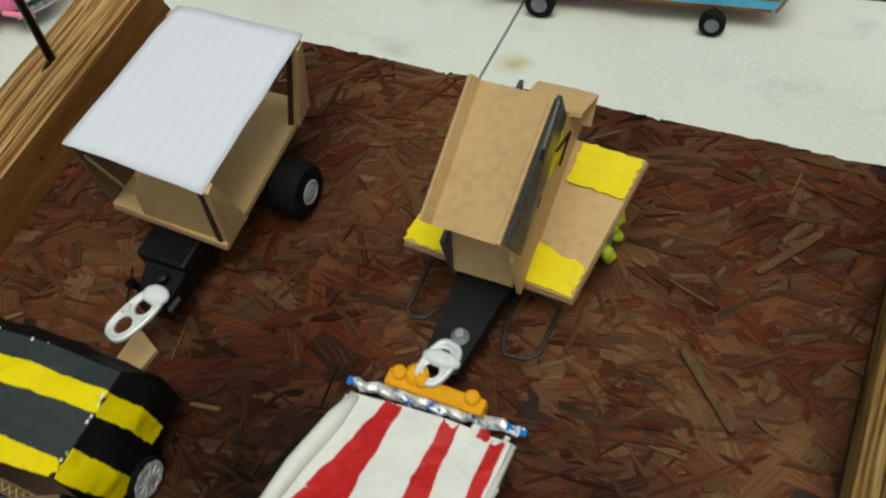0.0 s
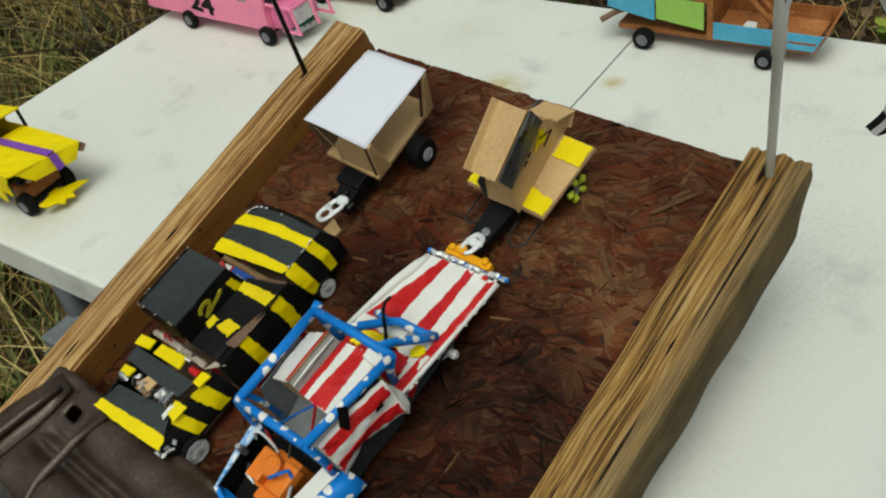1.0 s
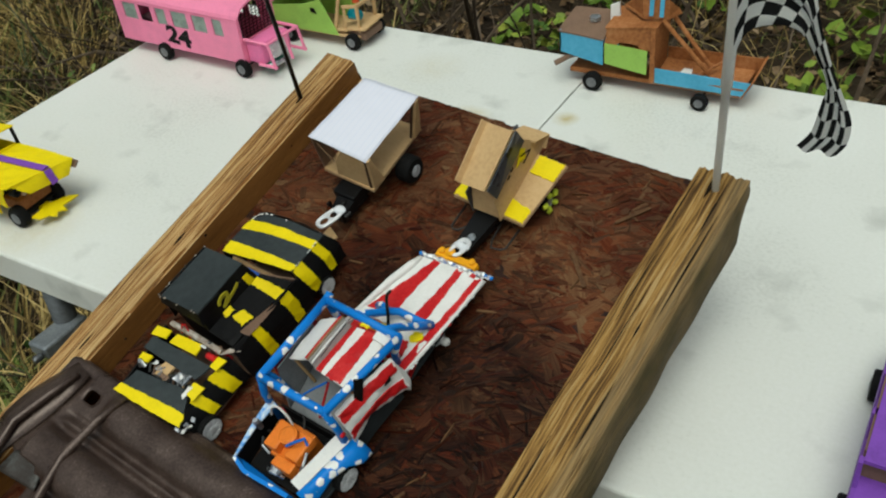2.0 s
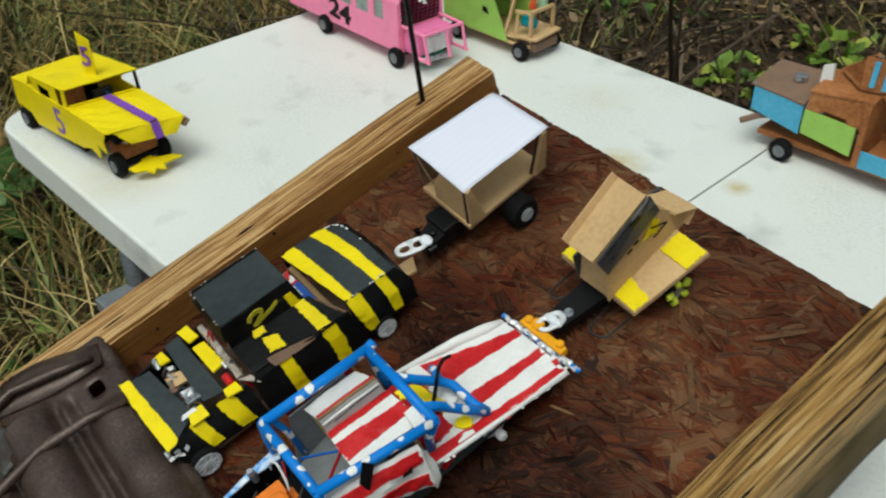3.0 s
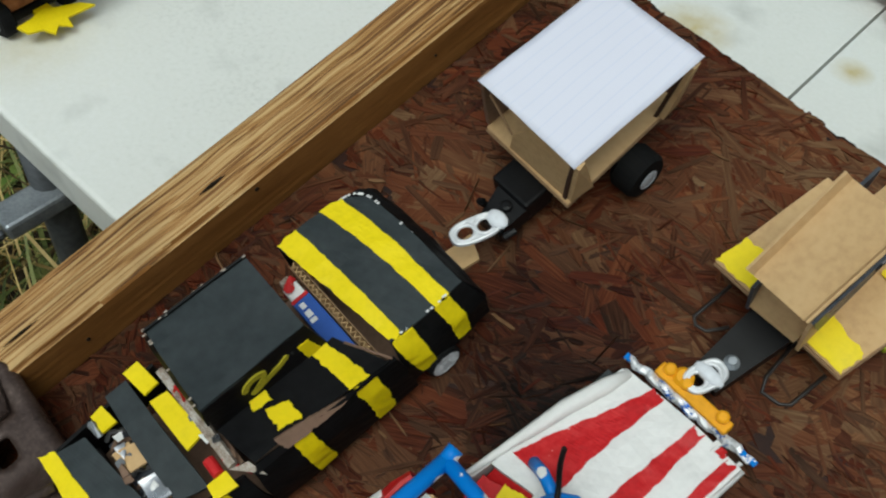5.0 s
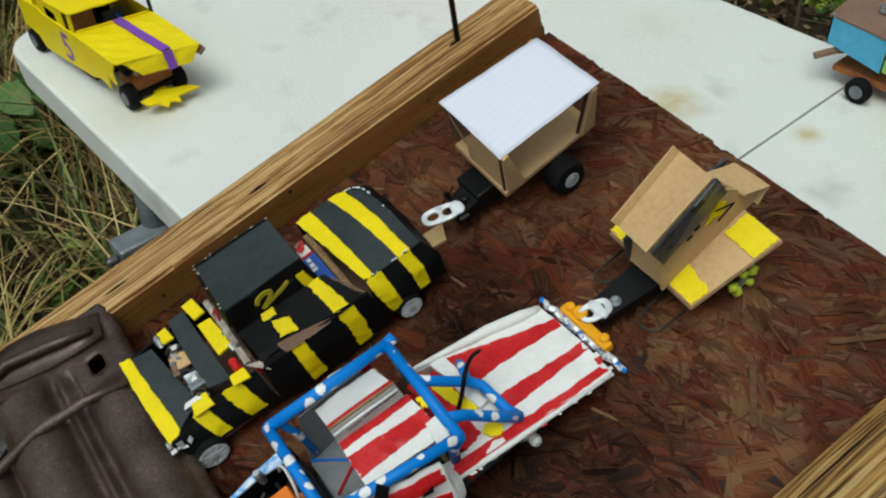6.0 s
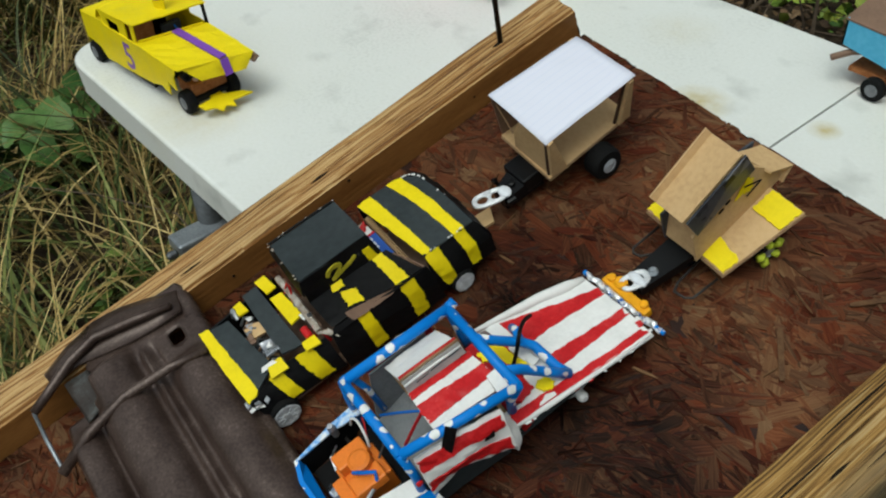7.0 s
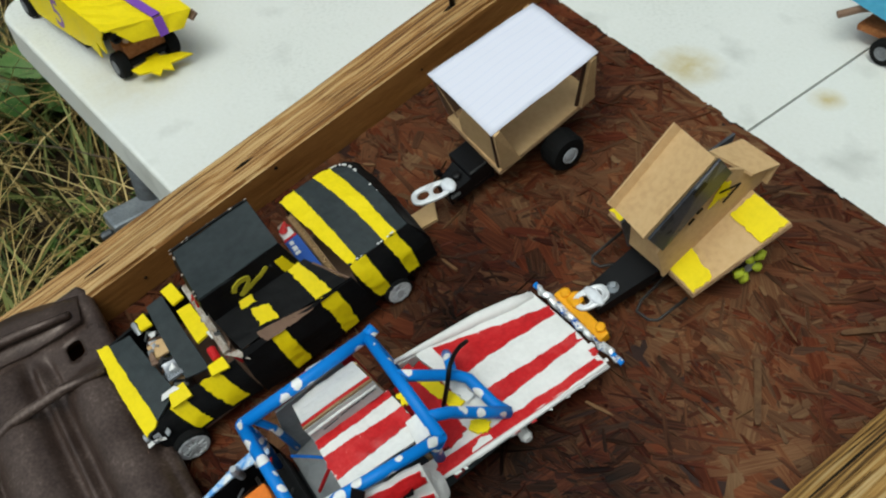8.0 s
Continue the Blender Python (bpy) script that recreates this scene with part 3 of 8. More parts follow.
def skin(rows, t, seed, amp=0.0006, nu=10, nv=12, u=(0.0, 1.0), v=((0.0, 1.0), (0.0, 1.0)), lift=0.0, fray=0.0, fray_seed=0, out=(0, 0, 1)):
    """A sheet of thickness t over a smooth patch through rows of points, slightly crushed. u runs from row to row, v along a row;
    v gives its range at the first and at the last row. With lift and fray it is a coat of paint with uneven edges on that patch."""
    out = Vector(out)

    def place(a, b):
        return spline([spline(r, b) for r in rows], a)

    if lift:
        t = lift + 0.0004
    top, low = [], []
    for i in range(nu + 1):
        f = i / nu
        a = u[0] + (u[1] - u[0]) * f
        b0, b1 = v[0][0] + (v[1][0] - v[0][0]) * f, v[0][1] + (v[1][1] - v[0][1]) * f
        if fray:
            b0 += fray * (noise.noise(Vector((f * 9, fray_seed, 0.3))) + 0.7 * noise.noise(Vector((f * 23, fray_seed, 4.3))))
            b1 += fray * (noise.noise(Vector((f * 9, fray_seed, 8.3))) + 0.7 * noise.noise(Vector((f * 23, fray_seed, 12.3))))
        ra, rb = [], []
        for j in range(nv + 1):
            b = b0 + (b1 - b0) * j / nv
            aa = a
            if fray and i in (0, nu):
                aa += 0.03 * noise.noise(Vector((j * 1.7, fray_seed, i + 0.5)))
            p = place(aa, b)
            n = (place(aa + 0.01, b) - place(aa - 0.01, b)).cross(place(aa, b + 0.01) - place(aa, b - 0.01)).normalized()
            if n.dot(out) < 0:
                n = -n
            p = p + n * (amp * (noise.noise(p * 70 + Vector((seed, 0, 0))) + 0.4 * noise.noise(p * 210 + Vector((0, seed, 0)))) + lift)
            ra.append(p)
            rb.append(p - n * t)
        top.append(ra)
        low.append(rb)
    bm = bmesh.new()
    ta = [[bm.verts.new(p) for p in r] for r in top]
    la = [[bm.verts.new(p) for p in r] for r in low]
    for i in range(nu):
        for j in range(nv):
            bm.faces.new((ta[i][j], ta[i + 1][j], ta[i + 1][j + 1], ta[i][j + 1]))
            bm.faces.new((la[i][j], la[i][j + 1], la[i + 1][j + 1], la[i + 1][j]))
    rim = [(0, j) for j in range(nv + 1)] + [(i, nv) for i in range(1, nu + 1)] + [(nu, j) for j in range(nv - 1, -1, -1)] + [(i, 0) for i in range(nu - 1, 0, -1)]
    for (a, b), (c, d) in zip(rim, rim[1:] + rim[:1]):
        bm.faces.new((ta[a][b], ta[c][d], la[c][d], la[a][b]))
    return bm


def flat_stroke(pts, width, up, t):
    """A brush stroke along a line of points, on the surface whose normal is up."""
    up = Vector(up).normalized()
    n = 6 * (len(pts) - 1)
    line = [spline(pts, k / n) for k in range(n + 1)]
    bm = bmesh.new()
    rings = []
    for k, p in enumerate(line):
        d = (line[min(k + 1, n)] - line[max(k - 1, 0)]).normalized()
        s = up.cross(d) * width * 0.5 * (1 + 0.25 * noise.noise(p * 900)) * (0.6 if k in (0, n) else 1.0)
        rings.append([bm.verts.new(q) for q in (p + s + up * t, p - s + up * t, p - s - up * t, p + s - up * t)])
    for a, b in zip(rings, rings[1:]):
        for k in range(4):
            bm.faces.new((a[k], a[(k + 1) % 4], b[(k + 1) % 4], b[k]))
    bm.faces.new(rings[0])
    bm.faces.new(rings[-1][::-1])
    return bm


# ---- table ----
LEN, DEPTH, SEAM = 1.30, 0.612, 0.658


def rounded(x0, x1, y0, y1, r, n=8):
    pts = []
    for cx, cy, a0 in ((x1 - r, y1 - r, 0), (x0 + r, y1 - r, 90), (x0 + r, y0 + r, 180), (x1 - r, y0 + r, 270)):
        for k in range(n + 1):
            a = radians(a0 + 90 * k / n)
            pts.append((cx + r * math.cos(a), cy + r * math.sin(a)))
    return pts


def table_half(x0, x1, left):
    """One leaf of the blow-moulded top: rounded outer corners, soft top edge, deep lip."""
    bm = bmesh.new()
    r = 0.045
    pts = []
    for (x, y) in rounded(x0, x1, 0, DEPTH, r):
        if left and x > x1 - r:
            x, y = x1, (0 if y < DEPTH / 2 else DEPTH)
        if not left and x < x0 + r:
            x, y = x0, (0 if y < DEPTH / 2 else DEPTH)
        if not pts or (Vector((x, y)) - Vector(pts[-1])).length > 1e-5:
            pts.append((x, y))
    if (Vector(pts[0]) - Vector(pts[-1])).length < 1e-5:
        pts.pop()
    cx, cy = (x0 + x1) / 2, DEPTH / 2
    rings = []
    for z, inset in ((0, 0.004), (-0.0004, 0.0022), (-0.0014, 0.0008), (-0.0035, 0.0), (-0.038, 0.001), (-0.041, 0.004), (-0.041, 0.02), (-0.02, 0.022)):
        ring = []
        for x, y in pts:
            fx = 0 if (left and abs(x - x1) < 1e-6) or (not left and abs(x - x0) < 1e-6) else 1
            ring.append(bm.verts.new((x - fx * inset * (1 if x > cx else -1) * min(1, abs(x - cx) / (abs(x1 - x0) / 2 - r)), y - inset * (1 if y > cy else -1) * min(1, abs(y - cy) / (DEPTH / 2 - r)), z)))
        rings.append(ring)
    for a, b in zip(rings, rings[1:]):
        for k in range(len(a)):
            bm.faces.new((a[k], a[(k + 1) % len(a)], b[(k + 1) % len(a)], b[k]))
    bm.faces.new(rings[0])
    bm.faces.new(rings[-1][::-1])
    return bm


table = thing("folding_table", pose(0, 0, TABLE_Z), "white plastic folding table with grey steel legs, stained top", "table")
part("table_leaf", table_half(0, SEAM - 0.0012, True), M_TABLE, table)
part("table_leaf", table_half(SEAM + 0.0012, LEN, False), M_TABLE, table)
part("hinge_strip", box(SEAM - 0.012, SEAM + 0.012, 0.02, DEPTH - 0.02, -0.03, -0.012), M_TABLE_SEAM, table)
for lx in (0.285, LEN - 0.285):
    s = 1 if lx > LEN / 2 else -1
    for ly in (0.016, DEPTH - 0.016):
        part("leg", tube([(lx, ly, -0.03), (lx + s * 0.02, ly, -0.2), (lx + s * 0.05, ly, -TABLE_Z + 0.002)], 0.0135, 12), M_STEEL, table, smooth=True)
    part("cross_bar", tube([(lx, 0.02, -0.055), (lx, DEPTH - 0.02, -0.055)], 0.011, 10), M_STEEL, table, smooth=True)
    part("foot_bar", tube([(lx + s * 0.049, 0.05, -TABLE_Z + 0.02), (lx + s * 0.049, DEPTH - 0.05, -TABLE_Z + 0.02)], 0.012, 10), M_STEEL, table, smooth=True)
    part("leg_brace", tube([(lx + s * 0.015, DEPTH / 2, -0.16), (LEN / 2 + s * 0.1, DEPTH / 2, -0.035)], 0.008, 8), M_STEEL, table)
    c = part("leg_clamp", box(lx - 0.012, lx + 0.016, -0.032, 0.028, -0.103, -0.088, 0.003), M_CLAMP, table, "grey metal leg clamp")
    part("bolt", lathe([(-0.005, 0.003), (-0.002, 0.0045), (0.004, 0.0045), (0.006, 0.003)], 10, "y", (lx + 0.010, -0.039, -0.096)), M_STEEL, c, "dark bolt head")

# ---- the sloping board: x across it, y up the slope, z off it ----
SLOPE = math.atan(0.31069)
BOARD = pose(0.72, 0, TABLE_Z + 0.0558) @ pose(0, 0, 0, math.degrees(SLOPE)) @ pose(0, 0, 0, 0, 0, -6.6)


def rail_mesh(x0, x1, y0, y1, z0, z1, groove, seed, ny=150, nx=26, nz=14, bulge=0.0):
    """A sawn length of timber whose grain stands up in ridges where it has weathered."""
    bm = bmesh.new()
    loop = [(x0 + (x1 - x0) * i / nx, z1) for i in range(nx)] + [(x1, z1 - (z1 - z0) * i / nz) for i in range(nz)]
    loop += [(x1 - (x1 - x0) * i / 4, z0) for i in range(4)] + [(x0, z0 + (z1 - z0) * i / nz) for i in range(nz)]
    cx, cz = (x0 + x1) / 2, (z0 + z1) / 2
    rings = []
    for j in range(ny + 1):
        y = y0 + (y1 - y0) * j / ny
        ring = []
        for x, z in loop:
            ex = max(0.0, abs(x - cx) / ((x1 - x0) / 2) - 0.86) * max(0.0, abs(z - cz) / ((z1 - z0) / 2) - 0.86)
            sway = 0.0016 * noise.noise(Vector((x * 25, y * 14, seed))) * groove / 0.0014
            g = noise.noise(Vector(((x + sway) * 280 + seed, y * 8, z * 280))) + 0.6 * noise.noise(Vector(((x + sway) * 900, y * 26 + seed, z * 900)))
            big = noise.noise(Vector((x * 30, y * 9 + seed, z * 30)))
            d = groove * (g - 0.35) + groove * 0.9 * big - ex * 0.12 * (1 + 0.6 * noise.noise(Vector((y * 40, seed, x * 9))))
            v = Vector((x - cx, 0, z - cz)).normalized()
            top = 1.0 if abs(z - z1) < 1e-6 else 0.3
            end = noise.noise(Vector((x * 200, z * 200, seed))) * groove * 1.6 if j in (0, ny) else 0
            low = (z1 - z) / (z1 - z0)
            if x > x1 - 1e-6:
                d += bulge * min(1.0, 2.2 * low) * (1.0 + 0.5 * noise.noise(Vector((y * 22, z * 60, seed)))) / top
                if y > y1 - 0.03:
                    d -= bulge * 2.5 * (y - y1 + 0.03) / 0.03 * low / top
            ring.append(bm.verts.new((x + v.x * d * top, y + end, z + v.z * d * top)))
        rings.append(ring)
    for a, b in zip(rings, rings[1:]):
        for k in range(len(a)):
            bm.faces.new((a[k], b[k], b[(k + 1) % len(a)], a[(k + 1) % len(a)]))
    for ring, flip in ((rings[0], 1), (rings[-1], -1)):
        mid = bm.verts.new((cx, ring[0].co.y, cz))
        for k in range(len(ring)):
            bm.faces.new((mid, ring[k], ring[(k + 1) % len(ring)])[::flip])
    return bm


def strand_board(x0, x1, y0, y1, t):
    """Pressed board whose far edge is broken and crumbly."""
    bm = bmesh.new()
    n = 120
    top, low = [], []
    for i in range(n + 1):
        x = x0 + (x1 - x0) * i / n
        e = 0.0022 * noise.noise(Vector((x * 120, 3, 0))) + 0.0018 * noise.noise(Vector((x * 420, 7, 0)))
        top.append((bm.verts.new((x, y1 + e, 0)), bm.verts.new((x, y0, 0))))
        low.append((bm.verts.new((x, y1 + e * 0.6 - 0.001, -t)), bm.verts.new((x, y0, -t))))
    for a, b, c, d in zip(top, top[1:], low, low[1:]):
        bm.faces.new((a[0], b[0], b[1], a[1]))
        bm.faces.new((c[0], c[1], d[1], d[0]))
        bm.faces.new((a[0], c[0], d[0], b[0]))
        bm.faces.new((a[1], b[1], d[1], c[1]))
    return bm


def strands(x0, x1, y0, y1, count, rng, long=(-3.5, 0.5), wide=(-5.15, 0.5), lift=0.0002, rise=0.0006, tilt=0.0006, patch=-1.0, most=(0.075, 0.015)):
    """Overlapping wood strands pressed flat, with their own coordinates for the grain. They lie in drifts that share a direction,
    and only where the board is rough enough (patch)."""
    verts, faces, uvs = [], [], []
    shape = ((-0.5, -0.25), (-0.43, 0.42), (-0.1, 0.5), (0.38, 0.46), (0.5, -0.1), (0.36, -0.46), (-0.15, -0.5))
    while len(faces) < 8 * count:
        cx, cy = rng.uniform(x0, x1), rng.uniform(y0, y1)
        here = noise.noise(Vector((cx * 26, cy * 26, 5.0))) + 0.5 * noise.noise(Vector((cx * 70, cy * 70, 1.0)))
        if here < patch + rng.uniform(-0.15, 0.15):
            continue
        a = 0.30 + 1.0 * noise.noise(Vector((cx * 17, cy * 17, 9.0))) + rng.gauss(0, 0.62)
        ln = min(most[0], rng.lognormvariate(*long))
        w = min(most[1], rng.lognormvariate(*wide))
        z = lift + rise * rng.random() ** 1.5
        slant, dip = rng.uniform(-tilt, tilt), rng.uniform(-tilt, tilt)
        c, s = math.cos(a), math.sin(a)
        base, ou, ov = len(verts), rng.uniform(0, 9), rng.uniform(0, 9)
        out = []
        for px, py in shape:
            lx, ly = px * ln * rng.uniform(0.85, 1.1), py * w * rng.uniform(0.7, 1.2)
            q = (cx + lx * c - ly * s, cy + lx * s + ly * c)
            out.append((min(max(q[0], x0), x1), min(q[1], y1 + 0.001), max(0.0001, z + slant * px * 2 + dip * py)))
            uvs.append((ou + lx, ov + ly))
        verts += out + [(p[0], p[1], -0.0006) for p in out]
        uvs += uvs[-7:]
        faces.append(tuple(range(base, base + 7)))
        faces += [(base + k, base + 7 + k, base + 7 + (k + 1) % 7, base + (k + 1) % 7) for k in range(7)]
    me = bpy.data.meshes.new("strand_layer")
    me.from_pydata(verts, [], faces)
    layer = me.uv_layers.new(name="UVMap")
    idx = np.empty(len(me.loops), dtype=np.int32)
    me.loops.foreach_get("vertex_index", idx)
    layer.data.foreach_set("uv", np.array(uvs, dtype=np.float32)[idx].ravel())
    return me


RX0, RX1 = 0.1605, 0.2005
LX0, LX1 = -0.2250, -0.1895
board = thing("strand_board", BOARD, "dark red-brown stained strand board lying on a slope", "board")
part("panel", strand_board(LX1 + 0.0005, RX0 - 0.0005, -0.42, 0.242, 0.011), M_OSB, board)
M_SLIVER = textured("bare_wood_sliver", [(0.3, (0.07, 0.032, 0.013)), (0.7, (0.16, 0.085, 0.037))], 60, 0.7, island=0.6)
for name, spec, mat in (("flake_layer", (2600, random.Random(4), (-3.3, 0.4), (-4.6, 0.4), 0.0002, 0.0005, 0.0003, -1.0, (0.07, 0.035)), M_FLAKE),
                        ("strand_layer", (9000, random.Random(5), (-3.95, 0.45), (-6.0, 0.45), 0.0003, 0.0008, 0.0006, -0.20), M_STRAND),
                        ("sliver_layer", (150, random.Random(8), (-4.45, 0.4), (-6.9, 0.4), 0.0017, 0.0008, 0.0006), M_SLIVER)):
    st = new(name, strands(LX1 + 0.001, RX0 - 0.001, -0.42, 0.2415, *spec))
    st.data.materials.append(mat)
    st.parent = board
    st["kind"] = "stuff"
for ax, ay, bx, by, w in ((0.1170, 0.1807, 0.1352, 0.2047, 0.0034), (0.1002, 0.1428, 0.1245, 0.1180, 0.0032)):
    part("long_strand", flat_stroke([(ax, ay, 0.0022), ((ax + bx) / 2, (ay + by) / 2, 0.0026), (bx, by, 0.0022)], w, (0, 0, 1), 0.0006), M_SLIVER, board, "long pale strand")
rail_l = thing("side_rail", BOARD, "brown square timber rail along the board's edge", "rail", "rails of the board")
part("timber", rail_mesh(LX0, LX1, -0.47, 0.239, -0.011, 0.028, 0.0008, 3.0, 150, 50, 16), M_RAIL, rail_l)
# the inner face gets a smoother, darker brown than the rest
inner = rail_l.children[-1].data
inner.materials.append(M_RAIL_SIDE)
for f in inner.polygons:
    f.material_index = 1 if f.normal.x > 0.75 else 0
for sx, sy, sl, sw in ((-0.2035, 0.0030, 0.017, 0.0012), (-0.2078, 0.1765, 0.012, 0.0014), (-0.2050, -0.1100, 0.020, 0.0009)):
    part("split", lathe([(-sl / 2, 0.0001), (-sl / 4, sw * 0.7), (0, sw), (sl / 4, sw * 0.6), (sl / 2, 0.0001)], 8, "y", (sx, sy, 0.0278)), M_SLIT, rail_l, "dark split in the grain")
for k, (sx, sz) in enumerate(((-0.214, 0.020), (-0.205, 0.012), (-0.197, 0.022), (-0.190, 0.006), (-0.209, 0.003))):
    part("end_crack", lathe([(-0.006 - 0.001 * k, 0.0001), (0, 0.0009), (0.005, 0.0001)], 7, "z" if k % 2 else "x", (sx, 0.2392, sz)), M_SLIT, rail_l, "dark crack in the end grain")
for ny_, nz_, nr in ((0.0180, 0.0215, 0.0013), (-0.0900, 0.0120, 0.0011), (0.1350, 0.0150, 0.0008)):
    part("nail_hole", lathe([(-0.0008, nr * 0.8), (0.0004, nr), (0.0008, nr * 0.5)], 10, "x", (LX1 + 0.0001, ny_, nz_)), M_SLIT, rail_l, "small dark nail hole")
rail_r = thing("side_rail", BOARD, "grey-brown weathered timber rail with deep raised grain", "rail", "rails of the board")
part("timber", rail_mesh(RX0, RX1, -0.47, 0.238, -0.011, 0.028, 0.0016, 9.0, 170, 66, 26, 0.0040), M_RAIL_GREY, rail_r)
for sx, sy, sl, sw in ((0.1850, 0.0900, 0.016, 0.0013), (0.1765, 0.2250, 0.030, 0.0018), (0.1900, 0.0200, 0.060, 0.0009), (0.1680, 0.1300, 0.090, 0.0007), (0.1720, -0.0400, 0.110, 0.0008), (0.1925, 0.1500, 0.100, 0.0009), (0.1800, 0.0200, 0.080, 0.0006), (0.1870, 0.2050, 0.060, 0.0010), (0.1640, 0.2000, 0.070, 0.0007), (0.1760, 0.0700, 0.120, 0.0006)):
    part("split", lathe([(-sl / 2, 0.0001), (-sl / 4, sw * 0.7), (0, sw), (sl / 4, sw * 0.6), (sl / 2, 0.0001)], 8, "y", (sx, sy, 0.0275)), M_SLIT, rail_r, "dark split in the grain")
prop = thing("prop_block", pose(0.74, 0.05, TABLE_Z), "rough timber block under the board", "block")
bmp = bmesh.new()
hexa(bmp, [(-0.10, -0.045, 0), (0.10, -0.045, 0), (0.10, 0.13, 0), (-0.10, 0.13, 0)] + [(x, y, 0.0558 + 0.31069 * (y + 0.05) - 0.0118) for x, y in ((-0.10, -0.045), (0.10, -0.045), (0.10, 0.13), (-0.10, 0.13))])
part("block", bmp, M_RAIL, prop)

# ---- ground ----
rng = random.Random(11)


def ground_z(x, y):
    return 0.05 * noise.noise(Vector((x * 0.9, y * 0.9, 0))) + 0.02 * noise.noise(Vector((x * 3, y * 3, 5))) - 0.02


def near_leg(x, y):
    return -0.1 < x < LEN + 0.1 and -0.1 < y < DEPTH + 0.1


bmg = bmesh.new()
gx = [-60, -20, -8] + [-4 + 0.16 * i for i in range(63)] + [9, 25, 60]
gy = [-60, -20, -6] + [-2.5 + 0.16 * i for i in range(63)] + [11, 25, 60]
grid = [[bmg.verts.new((x, y, ground_z(x, y) if not near_leg(x, y) else min(0, ground_z(x, y)))) for x in gx] for y in gy]
for j in range(len(gy) - 1):
    for i in range(len(gx) - 1):
        bmg.faces.new((grid[j][i], grid[j][i + 1], grid[j + 1][i + 1], grid[j + 1][i]))
ground = tagged(part("ground", bmg, M_SOIL), "damp dark soil under grass and fallen leaves", "ground", kind="structure")

SHIFT = {}


def on_board(name, c, label, category, group=""):
    """A thing on the board, given in the board's own measures; c is its base."""
    t = thing(name, BOARD @ Matrix.Translation(c), label, category, group)
    SHIFT[t] = -Vector(c)
    return t


def on_table(name, c, label, category, group="", turn=0.0):
    t = thing(name, pose(0, 0, TABLE_Z) @ Matrix.Translation(c) @ pose(0, 0, 0, 0, 0, turn), label, category, group)
    SHIFT[t] = Vector()
    return t


def add(name, bm, mat, parent, label="", smooth=False):
    ob = part(name, bm, mat, parent, label, smooth)
    if parent in SHIFT:
        ob.location = SHIFT[parent]
    return ob


def wheels(parent, spots, r, w, **kw):
    for x, y, side in spots:
        t = wheel(parent, (x, y, r + 0.0012), r, w, side, **kw)
        if parent in SHIFT:
            t.location = SHIFT[parent]


def stripe(parent, a, b, width, mat, rng, label="", up=(0, 0, 1), t=0.0005, rough=0.001, name="paint_stripe"):
    return add(name, ragged(a, b, width, rng, t, up, rough), mat, parent, label)


def crumpled(poly, t, seed, cuts=7, amp=0.0007):
    """A sheet from a four-cornered outline, a little buckled."""
    a, b, c, d = (Vector(p) for p in poly)
    n = (b - a).cross(d - a).normalized()
    bm = bmesh.new()
    top, low = [], []
    for j in range(cuts + 1):
        for i in range(cuts + 1):
            u, v = i / cuts, j / cuts
            p = (a * (1 - u) + b * u) * (1 - v) + (d * (1 - u) + c * u) * v
            p = p + n * amp * noise.noise(p * 70 + Vector((seed, 0, 0)))
            top.append(bm.verts.new(p))
            low.append(bm.verts.new(p - n * t))
    k = cuts + 1
    for j in range(cuts):
        for i in range(cuts):
            q = (j * k + i, j * k + i + 1, (j + 1) * k + i + 1, (j + 1) * k + i)
            bm.faces.new([top[x] for x in q])
            bm.faces.new([low[x] for x in q[::-1]])
    rim = [i for i in range(k)] + [j * k + cuts for j in range(1, k)] + [cuts * k + i for i in range(cuts - 1, -1, -1)] + [j * k for j in range(cuts - 1, 0, -1)]
    for x, y in zip(rim, rim[1:] + rim[:1]):
        bm.faces.new((top[y], top[x], low[x], low[y]))
    return bm


def daub(poly, t, seed, rough=0.0009, n=9):
    """A patch of brushed paint with an uneven outline."""
    rng = random.Random(seed)
    p = [Vector(q) for q in poly]
    mid = sum(p, Vector()) / len(p)
    out = []
    for a, b in zip(p, p[1:] + p[:1]):
        for i in range(n):
            q = a.lerp(b, i / n)
            out.append(q + (q - mid).normalized() * rng.uniform(-rough, rough * 0.5) * (2.0 if rng.random() < 0.15 else 1.0))
    return slab(out, t)


# ---- black and yellow derby car on the board ----
R = random.Random(21)
bee = on_board("toy_derby_car", (-0.105, -0.035, 0.0), "black card derby car with torn yellow stripes and open bonnet", "toy car", "toy derby cars")
add("floor_pan", box(-0.136, -0.068, -0.122, 0.054, 0.007, 0.0095), M_DULLBROWN, bee, "brown cardboard floor")
# rear body
LID = [[(-0.1445, 0.0055, 0.0398), (-0.1440, 0.0285, 0.0404), (-0.1415, 0.0520, 0.0383)],
       [(-0.1080, 0.0098, 0.0425), (-0.1072, 0.0320, 0.0434), (-0.1065, 0.0540, 0.0408)],
       [(-0.0700, 0.0140, 0.0440), (-0.0685, 0.0330, 0.0450), (-0.0705, 0.0535, 0.0420)]]
QUARTER = [[(-0.0696, 0.0138, 0.0438), (-0.0680, 0.0330, 0.0446), (-0.0702, 0.0538, 0.0418)],
           [(-0.0640, 0.0118, 0.0300), (-0.0622, 0.0340, 0.0310), (-0.0640, 0.0580, 0.0290)],
           [(-0.0625, 0.0110, 0.0110), (-0.0618, 0.0340, 0.0150), (-0.0635, 0.0590, 0.0110)]]
